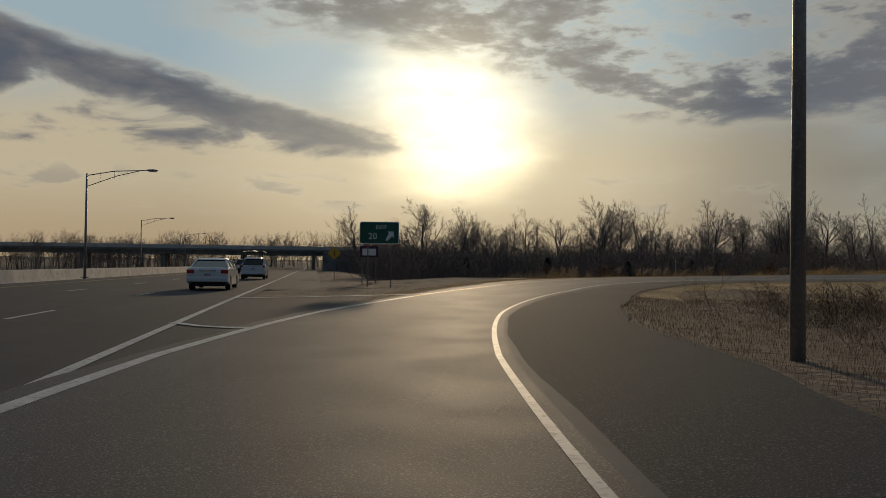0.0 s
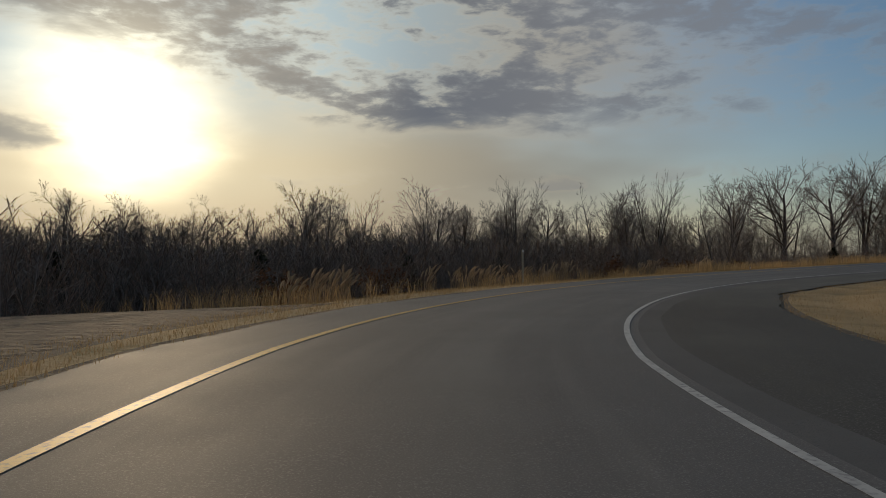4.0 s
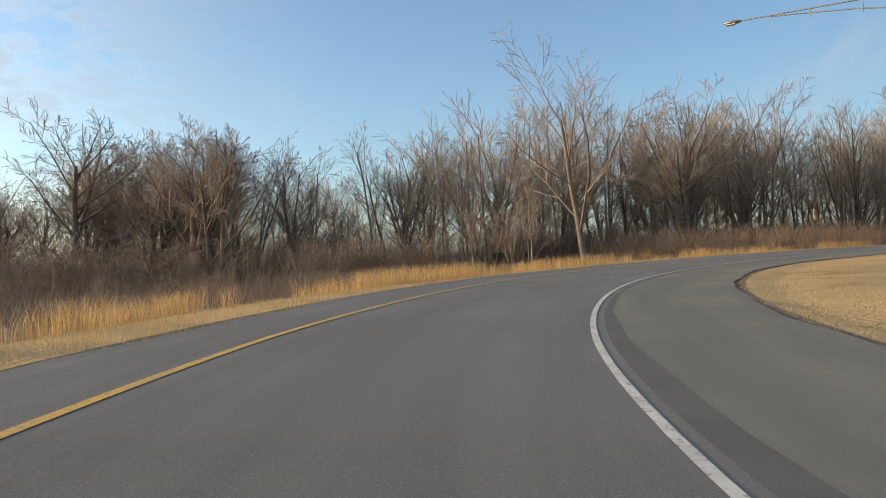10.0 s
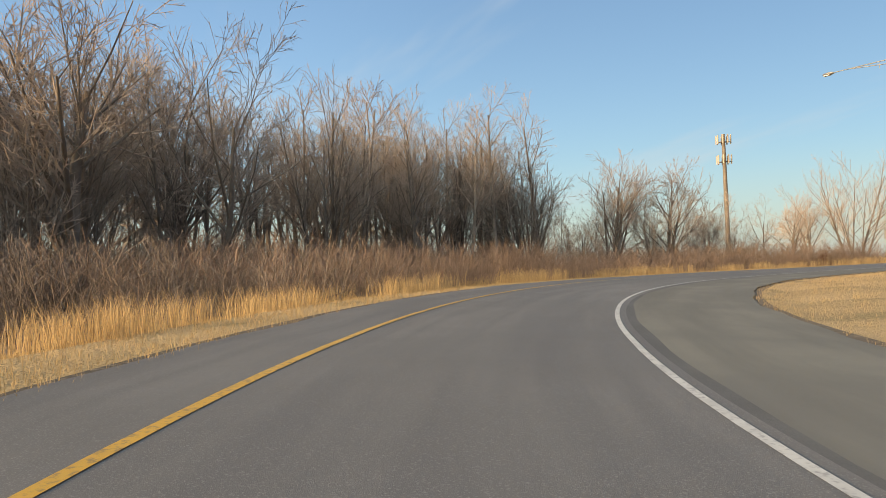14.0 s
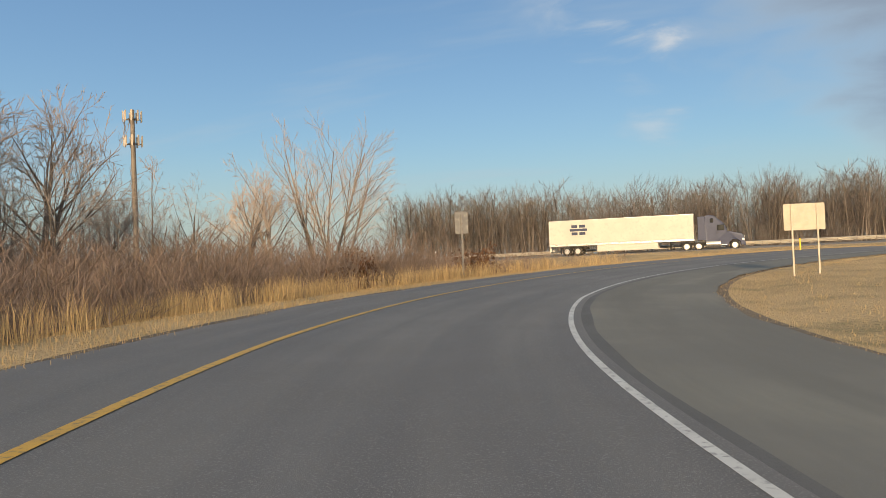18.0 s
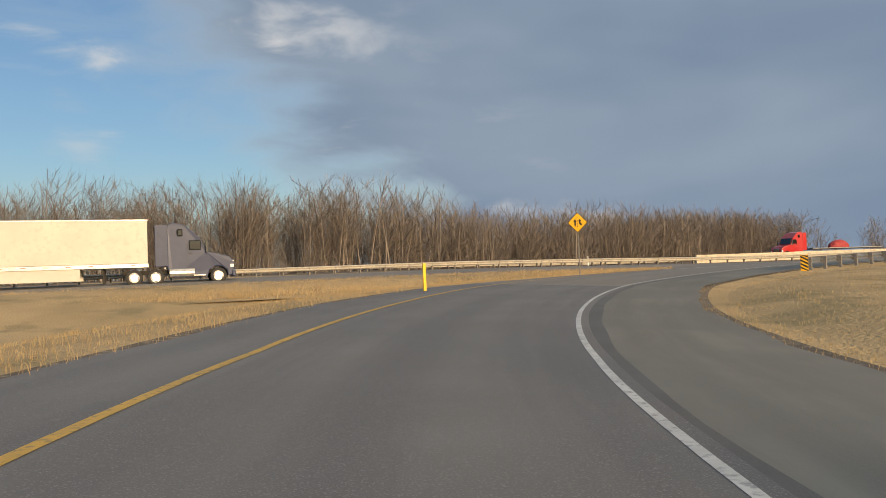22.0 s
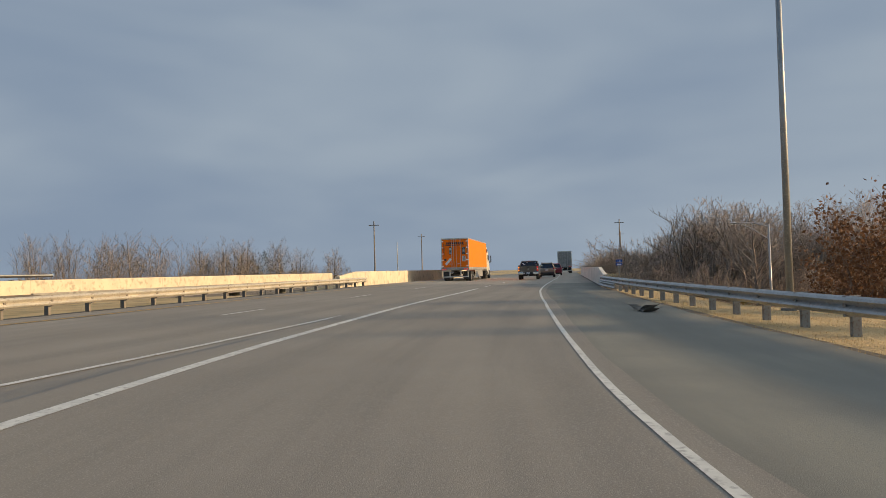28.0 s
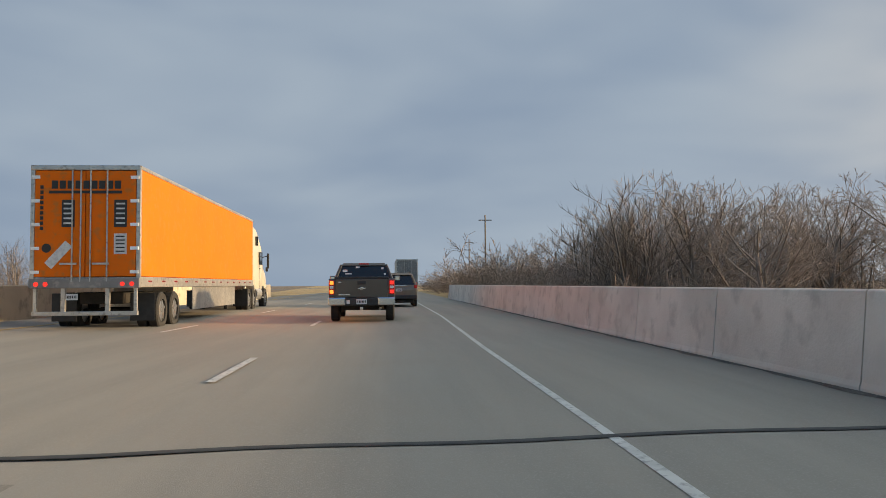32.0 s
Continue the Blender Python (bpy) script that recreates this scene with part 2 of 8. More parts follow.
# ---- materials ----
def material(name, base, rough=0.7, metal=0.0, alt=None, scale=2.0, detail=5.0, speck=None, speck_scale=40.0, bump=0.0, bump_scale=60.0, bump_dist=0.01,
             vary=0.0, coat=0.0, uv_streak=None, glass=False, emit=0.0, island=False, rough_vary=0.0, spec=0.5, start_tone=None, through_light=0.0):
    """A procedural surface: base and alt mixed by a large noise, speck by a small one."""
    m = bpy.data.materials.new(name)
    m.use_nodes = True
    n = Nodes(m.node_tree)
    b = n.add("ShaderNodeBsdfPrincipled")
    out = n.add("ShaderNodeOutputMaterial")
    n.put(out.inputs[0], b.outputs[0])
    where = n.add("ShaderNodeTexCoord").outputs["Object"]
    c = base
    if alt:
        c = n.mix(n.ramp(n.noise(where, scale, detail), 0.36, 0.66), base, alt)
    if uv_streak:
        uv = n.add("ShaderNodeUVMap", uv_map="road")
        mp = n.add("ShaderNodeMapping")
        n.put(mp.inputs[0], uv.outputs[0])
        mp.inputs["Scale"].default_value = (uv_streak[1], uv_streak[2], 1)
        c = n.mix(n.ramp(n.noise(mp.outputs[0], 1.0, 5.0, 0.6), 0.35, 0.68), c, uv_streak[0])
    if start_tone:                                                   # darker paving colour at one end: colour, from metre, to metre
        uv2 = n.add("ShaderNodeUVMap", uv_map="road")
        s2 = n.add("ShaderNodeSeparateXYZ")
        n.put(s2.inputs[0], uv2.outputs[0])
        c = n.mix(n.ramp(n.math("ADD", s2.outputs[1], n.math("MULTIPLY", n.noise(where, 0.12, 3.0), 50.0)), start_tone[1] + 25, start_tone[2] + 25), start_tone[0], c)
    if speck:
        c = n.mix(n.ramp(n.noise(where, speck_scale, 3.0), 0.5, 0.72), c, speck)
    if vary:
        r = n.add("ShaderNodeNewGeometry").outputs["Random Per Island"] if island else n.add("ShaderNodeObjectInfo").outputs["Random"]
        v = n.math("ADD", 1 - vary, n.math("MULTIPLY", r, 2 * vary))
        cmb = n.add("ShaderNodeCombineXYZ")
        for s in cmb.inputs:
            n.put(s, v)
        c = n.mix(1.0, c, cmb.outputs[0], "MULTIPLY")
    n.put(b.inputs["Base Color"], c)
    b.inputs["Metallic"].default_value = metal
    if rough_vary:
        n.put(b.inputs["Roughness"], n.ramp(n.noise(where, scale * 3, 3.0), 0.3, 0.7, rough - rough_vary, rough + rough_vary))
    else:
        b.inputs["Roughness"].default_value = rough
    b.inputs["Specular IOR Level"].default_value = spec
    b.inputs["Coat Weight"].default_value = coat
    b.inputs["Coat Roughness"].default_value = 0.08
    if glass:
        b.inputs["Transmission Weight"].default_value = 0.85
    if emit:
        n.put(b.inputs["Emission Color"], base)
        b.inputs["Emission Strength"].default_value = emit
    if through_light:                                            # thin leaves and blades let light through
        tr = n.add("ShaderNodeBsdfTranslucent")
        n.put(tr.inputs[0], c)
        ms = n.add("ShaderNodeMixShader")
        ms.inputs[0].default_value = through_light
        n.put(ms.inputs[1], b.outputs[0]), n.put(ms.inputs[2], tr.outputs[0])
        n.put(out.inputs[0], ms.outputs[0])
    if bump:
        bp = n.add("ShaderNodeBump")
        bp.inputs["Strength"].default_value, bp.inputs["Distance"].default_value = bump, bump_dist
        n.put(bp.inputs["Height"], n.noise(where, bump_scale, 4.0))
        n.put(b.inputs["Normal"], bp.outputs[0])
    return m


M_ROAD = material("asphalt", (0.170, 0.163, 0.154), 0.74, spec=0.18, alt=(0.200, 0.191, 0.180), scale=0.25, uv_streak=((0.145, 0.140, 0.137), 1.3, 0.05), speck=(0.25, 0.242, 0.228), speck_scale=70, bump=0.35, bump_scale=140, rough_vary=0.03)
M_ROAD_RAMP = material("ramp_asphalt", (0.170, 0.163, 0.154), 0.74, spec=0.18, start_tone=((0.074, 0.072, 0.070), 55, 112), alt=(0.200, 0.191, 0.180), scale=0.25, uv_streak=((0.145, 0.140, 0.137), 1.3, 0.05), speck=(0.25, 0.242, 0.228), speck_scale=70, bump=0.35, bump_scale=140, rough_vary=0.03)
M_ROAD_DARK = material("dark_asphalt", (0.088, 0.085, 0.083), 0.85, spec=0.10, alt=(0.104, 0.101, 0.097), scale=0.25, uv_streak=((0.085, 0.083, 0.082), 1.1, 0.05), speck=(0.16, 0.155, 0.15), speck_scale=70, bump=0.35, bump_scale=140, rough_vary=0.03)
M_ROAD_MERGE = material("worn_tan_asphalt", (0.232, 0.208, 0.180), 0.78, spec=0.16, alt=(0.262, 0.236, 0.203), scale=0.22, uv_streak=((0.196, 0.178, 0.157), 1.2, 0.05), speck=(0.31, 0.285, 0.25), speck_scale=70, bump=0.35, bump_scale=140, rough_vary=0.03)
M_SEAM = material("asphalt_seam", (0.128, 0.124, 0.119), 0.8, spec=0.15, alt=(0.150, 0.146, 0.141), scale=0.6, speck=(0.1, 0.1, 0.1), speck_scale=90, bump=0.3, bump_scale=140)
M_SHOULDER = material("asphalt_shoulder", (0.195, 0.190, 0.172), 0.88, spec=0.08, alt=(0.240, 0.232, 0.200), scale=0.35, uv_streak=((0.175, 0.170, 0.152), 0.8, 0.08), start_tone=((0.074, 0.072, 0.070), 80, 165), speck=(0.2, 0.195, 0.18), speck_scale=60, bump=0.4, bump_scale=110)
M_DECK = material("concrete_deck", (0.300, 0.266, 0.222), 0.8, spec=0.2, alt=(0.312, 0.285, 0.243), scale=0.3, uv_streak=((0.255, 0.235, 0.203), 0.9, 0.06), speck=(0.325, 0.30, 0.26), speck_scale=60, bump=0.3, bump_scale=120)
M_LINE = material("white_road_paint", (0.60, 0.59, 0.55), 0.6, alt=(0.48, 0.47, 0.44), scale=2.5, speck=(0.28, 0.27, 0.26), speck_scale=14, bump=0.2, bump_scale=80)
M_YELLOW = material("yellow_road_paint", (0.62, 0.36, 0.045), 0.6, alt=(0.52, 0.31, 0.05), scale=2.0, speck=(0.25, 0.18, 0.08), speck_scale=16, bump=0.2, bump_scale=80)
M_GRASS = material("dry_turf", (0.490, 0.350, 0.180), 0.95, alt=(0.375, 0.272, 0.135), scale=0.22, detail=8, speck=(0.270, 0.210, 0.102), speck_scale=0.45, bump=1.0, bump_scale=9, bump_dist=0.12)
M_FIELD = material("rough_ground", (0.215, 0.160, 0.115), 0.95, alt=(0.265, 0.200, 0.130), scale=0.05, detail=7, speck=(0.085, 0.062, 0.045), speck_scale=0.8, bump=1.0, bump_scale=4, bump_dist=0.25)
M_SOIL = material("bare_soil", (0.150, 0.115, 0.080), 0.95, alt=(0.105, 0.082, 0.06), scale=0.6, speck=(0.25, 0.2, 0.14), speck_scale=6, bump=0.8, bump_scale=14, bump_dist=0.05)
M_GRIT = material("gutter_grit", (0.085, 0.076, 0.066), 0.95, alt=(0.13, 0.115, 0.098), scale=3.0, speck=(0.2, 0.18, 0.15), speck_scale=30, bump=0.8, bump_scale=40, bump_dist=0.02)
M_STAIN = material("damp_asphalt", (0.098, 0.092, 0.086), 0.6, alt=(0.125, 0.116, 0.106), scale=2.5, speck=(0.15, 0.14, 0.13), speck_scale=50, bump=0.3, bump_scale=120)
M_WEED = material("brown_weeds", (0.185, 0.130, 0.080), 0.9, vary=0.4, island=True, through_light=0.3)
M_REED = material("tall_dead_grass", (0.55, 0.395, 0.205), 0.85, vary=0.32, island=True, through_light=0.4)
M_PLUME = material("seed_plumes", (0.46, 0.37, 0.26), 0.9, vary=0.25, island=True, through_light=0.5)
M_TURFBLADE = material("turf_blades", (0.47, 0.335, 0.168), 0.9, vary=0.14, island=True, through_light=0.35)
M_STEM = material("brush_stems", (0.215, 0.178, 0.152), 0.9, vary=0.45, island=True)
M_SAPLING = material("sapling_stems", (0.300, 0.236, 0.193), 0.9, vary=0.4, island=True)
M_STEM_RED = material("red_brush_stems", (0.232, 0.168, 0.131), 0.9, vary=0.40, island=True)
M_BARK = material("bark", (0.240, 0.199, 0.167), 0.95, alt=(0.150, 0.124, 0.104), scale=1.5, speck=(0.2, 0.16, 0.12), speck_scale=9, bump=0.8, bump_scale=12, bump_dist=0.03, vary=0.25)
M_TWIG = material("twigs", (0.335, 0.275, 0.232), 0.95, vary=0.25)
M_FARTWIG = material("far_twigs", (0.175, 0.145, 0.122), 0.95, vary=0.65, island=True)
M_TWIG_PALE = material("pale_twigs", (0.370, 0.305, 0.258), 0.95, vary=0.25)
M_BROWNLEAF = material("withered_leaves", (0.165, 0.085, 0.045), 0.85, vary=0.45, island=True, through_light=0.35)
M_OLIVELEAF = material("olive_leaves", (0.16, 0.125, 0.045), 0.85, vary=0.45, island=True, through_light=0.35)
M_CEDAR = material("cedar_needles", (0.060, 0.062, 0.036), 0.9, vary=0.4, island=True)
M_GALV = material("galvanised_steel", (0.42, 0.43, 0.44), 0.42, 0.85, alt=(0.33, 0.34, 0.35), scale=3, speck=(0.25, 0.24, 0.23), speck_scale=18, bump=0.05, bump_scale=40)
M_GALV_DULL = material("weathered_steel_posts", (0.30, 0.29, 0.27), 0.6, 0.5, alt=(0.22, 0.21, 0.2), scale=4, speck=(0.18, 0.12, 0.08), speck_scale=20)
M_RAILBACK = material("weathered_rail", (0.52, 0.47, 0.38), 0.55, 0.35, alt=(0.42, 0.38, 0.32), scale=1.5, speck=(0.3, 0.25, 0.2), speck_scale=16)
M_WOODPOST = material("rail_post", (0.20, 0.17, 0.14), 0.85, alt=(0.14, 0.12, 0.1), scale=4, bump=0.4, bump_scale=30)
M_POLE = material("lamp_pole_steel", (0.34, 0.34, 0.34), 0.5, 0.6, alt=(0.27, 0.27, 0.27), scale=1.2, speck=(0.42, 0.42, 0.42), speck_scale=20)
M_CONC = material("barrier_concrete", (0.68, 0.625, 0.555), 0.85, alt=(0.56, 0.51, 0.45), scale=0.7, detail=7, speck=(0.46, 0.42, 0.37), speck_scale=2.2, bump=0.35, bump_scale=25, bump_dist=0.02)
# barrier concrete again, with the low sun's cream warmth put into its colour
M_CONC_SUNTINT = material("suntint_barrier_concrete", (0.56, 0.470, 0.345), 0.85, alt=(0.47, 0.395, 0.295), scale=0.7, detail=7, speck=(0.33, 0.28, 0.21), speck_scale=2.2, bump=0.35, bump_scale=25, bump_dist=0.02)
M_CONC2 = material("bridge_concrete", (0.30, 0.28, 0.25), 0.85, alt=(0.2, 0.19, 0.17), scale=0.4, detail=7, speck=(0.15, 0.14, 0.13), speck_scale=3, bump=0.3, bump_scale=20, bump_dist=0.02)
M_JOINT = material("joint_seal", (0.025, 0.025, 0.026), 0.8, alt=(0.04, 0.04, 0.04), scale=5, bump=0.3, bump_scale=40)
M_GREEN = material("green_sign_sheeting", (0.010, 0.120, 0.075), 0.4, alt=(0.012, 0.10, 0.07), scale=3)
M_BLUE = material("blue_sign_sheeting", (0.012, 0.075, 0.36), 0.4, alt=(0.015, 0.065, 0.30), scale=3)
M_SIGNWHITE = material("white_sign_legend", (0.88, 0.88, 0.86), 0.45)
M_SIGNYEL = material("yellow_sign_sheeting", (0.82, 0.45, 0.015), 0.4, alt=(0.75, 0.40, 0.02), scale=4)
M_SIGNBLK = material("black_sign_legend", (0.02, 0.02, 0.02), 0.5)
M_SIGNBACK = material("aluminium_sign_back", (0.44, 0.385, 0.30), 0.55, 0.2, alt=(0.37, 0.325, 0.26), scale=2.5, speck=(0.4, 0.38, 0.34), speck_scale=20)
M_PURPLE = material("dark_red_sign_border", (0.10, 0.02, 0.05), 0.5)
M_DELIN = material("pale_delineator", (0.52, 0.45, 0.32), 0.7, alt=(0.42, 0.36, 0.26), scale=5)
M_DELINY = material("yellow_delineator", (0.80, 0.50, 0.02), 0.5, alt=(0.7, 0.42, 0.03), scale=5)
M_ANT = material("antenna_panels", (0.46, 0.38, 0.29), 0.7)
M_MAST = material("mast_steel", (0.21, 0.175, 0.14), 0.7, 0.2, alt=(0.16, 0.135, 0.11), scale=0.8)
M_TYRE = material("tyre_rubber", (0.022, 0.021, 0.020), 0.85, alt=(0.035, 0.033, 0.03), scale=8, bump=0.3, bump_scale=60)
M_RIM = material("wheel_rim", (0.45, 0.45, 0.46), 0.35, 0.9, alt=(0.35, 0.35, 0.35), scale=10)
M_BLACK = material("black_plastic", (0.018, 0.018, 0.019), 0.55, alt=(0.028, 0.028, 0.028), scale=6)
M_UNDER = material("underbody", (0.02, 0.019, 0.018), 0.9, alt=(0.035, 0.03, 0.025), scale=5)
M_GLASS = material("tinted_glass", (0.012, 0.015, 0.017), 0.06, coat=0.5)
M_CHROME = material("chrome", (0.62, 0.62, 0.62), 0.18, 1.0)
M_TAIL = material("red_tail_lamp", (0.45, 0.012, 0.010), 0.2, coat=0.6)
M_AMBER = material("lit_amber_signal", (1.0, 0.30, 0.04), 0.3, emit=1.1)
M_BRAKE = material("lit_red_lamp", (0.9, 0.03, 0.02), 0.3, emit=0.7)
M_HEAD = material("headlamp_lens", (0.7, 0.72, 0.74), 0.1, coat=0.6)
M_PLATE = material("number_plate", (0.62, 0.63, 0.63), 0.4)
M_BROWNPAINT = material("grey_brown_car_paint", (0.085, 0.072, 0.062), 0.32, 0.55, alt=(0.095, 0.08, 0.068), scale=1.5, coat=0.6)
M_TANPAINT = material("dusty_tan_car_paint", (0.20, 0.165, 0.125), 0.4, 0.4, alt=(0.16, 0.135, 0.105), scale=2, coat=0.4)
M_REDPAINT = material("dark_red_car_paint", (0.20, 0.012, 0.018), 0.28, 0.3, coat=0.7)
M_WHITEPAINT = material("white_car_paint", (0.74, 0.74, 0.72), 0.3, coat=0.6)
M_DARKPAINT = material("dark_car_paint", (0.03, 0.032, 0.038), 0.3, 0.2, coat=0.6)
M_BLUEPAINT = material("navy_truck_paint", (0.016, 0.026, 0.070), 0.55, 0.0, alt=(0.022, 0.032, 0.078), scale=2, coat=0.15)
M_TRUCKRED = material("red_truck_paint", (0.42, 0.018, 0.018), 0.32, coat=0.6)
M_CREAM = material("cream_truck_paint", (0.66, 0.60, 0.47), 0.35, coat=0.5)
M_ORANGE = material("orange_trailer_skin", (0.84, 0.165, 0.008), 0.6, spec=0.12, alt=(0.79, 0.155, 0.010), scale=0.7, speck=(0.6, 0.17, 0.03), speck_scale=5)
M_BOXWHITE = material("white_trailer_skin", (0.52, 0.49, 0.42), 0.6, alt=(0.47, 0.44, 0.38), scale=0.5, speck=(0.45, 0.42, 0.37), speck_scale=3)
M_BOXGREY = material("dull_trailer_doors", (0.24, 0.23, 0.22), 0.55, 0.2, alt=(0.18, 0.175, 0.17), scale=1.2, speck=(0.32, 0.3, 0.27), speck_scale=5)
M_ALU = material("trailer_aluminium", (0.55, 0.53, 0.49), 0.4, 0.7, alt=(0.42, 0.41, 0.39), scale=2, speck=(0.3, 0.28, 0.25), speck_scale=12)
M_STICKER = material("pale_sticker", (0.66, 0.66, 0.64), 0.5, alt=(0.5, 0.5, 0.5), scale=12)
M_TARP = material("red_tarpaulin", (0.38, 0.045, 0.04), 0.7, alt=(0.28, 0.03, 0.03), scale=3, bump=0.6, bump_scale=6, bump_dist=0.05)
M_DEBRIS = material("torn_tyre_tread", (0.16, 0.155, 0.145), 0.85, alt=(0.24, 0.23, 0.21), scale=5, bump=0.6, bump_scale=20, bump_dist=0.03)


# ---- mesh helpers ----
def mesh_object(name, verts, faces, mat=None, parent=None, label="", smooth=False, mats=None, index=None):
    me = bpy.data.meshes.new(name)
    me.from_pydata([tuple(v) for v in verts], [], [tuple(f) for f in faces])
    for m in (mats or ([mat] if mat else [])):
        me.materials.append(m)
    if index is not None:
        me.polygons.foreach_set("material_index", np.asarray(index, dtype=np.int32))
    if smooth:
        me.polygons.foreach_set("use_smooth", np.ones(len(me.polygons), dtype=bool))
    me.update()
    ob = new(name, me)
    if parent:
        ob.parent = parent
    if label:
        ob["label"] = label
    return ob


def bulk_object(name, V, F, mat, mats=None, index=None):
    """One mesh of many triangles or quads from arrays."""
    me = bpy.data.meshes.new(name)
    V, F = np.asarray(V, dtype=np.float32), np.asarray(F, dtype=np.int32)
    k = F.shape[1]
    me.vertices.add(len(V)), me.loops.add(F.size), me.polygons.add(len(F))
    me.vertices.foreach_set("co", V.ravel())
    me.loops.foreach_set("vertex_index", F.ravel())
    me.polygons.foreach_set("loop_start", np.arange(0, F.size, k, dtype=np.int32))
    for m in (mats or [mat]):
        me.materials.append(m)
    if index is not None:
        me.polygons.foreach_set("material_index", np.asarray(index, dtype=np.int32))
    me.update(calc_edges=True)
    return new(name, me)


def part(name, bm, mat, parent=None, label="", smooth=False):
    """Links a bmesh as one mesh object under a thing or a part."""
    me = bpy.data.meshes.new(name)
    bm.normal_update()
    bm.to_mesh(me)
    bm.free()
    me.materials.append(mat)
    if smooth:
        me.polygons.foreach_set("use_smooth", np.ones(len(me.polygons), dtype=bool))
    ob = new(name, me)
    if parent:
        ob.parent = parent
    if label:
        ob["label"] = label
    return ob


def pieces(name, bm, mat, parent=None, label=""):
    """Links each loose piece of a bmesh as a part of its own."""
    bm.verts.ensure_lookup_table()
    seen = set()
    for v in list(bm.verts):
        if v in seen:
            continue
        stack, isle = [v], []
        seen.add(v)
        while stack:
            w = stack.pop()
            isle.append(w)
            for e in w.link_edges:
                o = e.other_vert(w)
                if o not in seen:
                    seen.add(o), stack.append(o)
        number = {w: i for i, w in enumerate(isle)}
        faces = {f for w in isle for f in w.link_faces}
        mesh_object(name, [w.co.copy() for w in isle], [[number[w] for w in f.verts] for f in faces], mat, parent, label)
    bm.free()


def box(sx, sy, sz, at=(0, 0, 0), bevel=0.0, turn=None, bm=None):
    """A bevelled box with its middle at the given place, in a bmesh."""
    bm = bm or bmesh.new()
    r = bmesh.ops.create_cube(bm, size=1.0)["verts"]
    m = Matrix.Translation(at) @ (turn.to_4x4() if turn else Matrix()) @ Matrix.Diagonal((sx, sy, sz, 1))
    bmesh.ops.transform(bm, matrix=m, verts=r)
    if bevel:
        es = list({e for v in r for e in v.link_edges})
        bmesh.ops.bevel(bm, geom=es, offset=bevel, segments=2, affect="EDGES", profile=0.6)
    return bm


def rod(a, b, r0, r1=None, sides=8, bm=None, caps=True):
    """A tapered round bar from a to b."""
    bm = bm or bmesh.new()
    a, b = Vector(a), Vector(b)
    d = b - a
    made = bmesh.ops.create_cone(bm, cap_ends=caps, segments=sides, radius1=r0, radius2=r0 if r1 is None else r1, depth=d.length)["verts"]
    bmesh.ops.transform(bm, matrix=Matrix.Translation((a + b) / 2) @ d.to_track_quat("Z", "Y").to_matrix().to_4x4(), verts=made)
    return bm


def prism(profile, half, bevel=0.0, bm=None):
    """A side profile of (y, z) points drawn across x; half: a width, or a function of y and z."""
    bm = bm or bmesh.new()
    w = half if callable(half) else (lambda y, z: half)
    L = [bm.verts.new((-w(y, z), y, z)) for y, z in profile]
    R = [bm.verts.new((w(y, z), y, z)) for y, z in profile]
    n = len(profile)
    bm.faces.new(L), bm.faces.new(R[::-1])
    for i in range(n):
        j = (i + 1) % n
        bm.faces.new((L[j], L[i], R[i], R[j]))
    bmesh.ops.recalc_face_normals(bm, faces=bm.faces)
    if bevel:
        bmesh.ops.bevel(bm, geom=[e for e in bm.edges if len(e.link_faces) == 2 and e.calc_face_angle(0) > 0.35], offset=bevel, segments=2, affect="EDGES", profile=0.6, clamp_overlap=True)
    return bm


def empty(name, m, label, category, group="", kind=""):
    ob = new(name)
    ob.matrix_world = m
    return tagged(ob, label, category, group, kind)


def writing(text, size, mat, m, parent, name="lettering", depth=0.004):
    """Built-in font, as a thin mesh, centred on the origin of m."""
    cu = bpy.data.curves.new(name, "FONT")
    cu.body, cu.size, cu.align_x, cu.align_y, cu.extrude, cu.resolution_u = text, size, "CENTER", "CENTER", depth, 2
    tmp = bpy.data.objects.new(name, cu)
    me = bpy.data.meshes.new_from_object(tmp)
    bpy.data.objects.remove(tmp)
    me.materials.append(mat)
    ob = new(name, me)
    ob.parent = parent
    ob.matrix_local = m
    return ob


# ---- the lines of the plan ----
ROWS = np.array(PATH)
EYE = 1.15


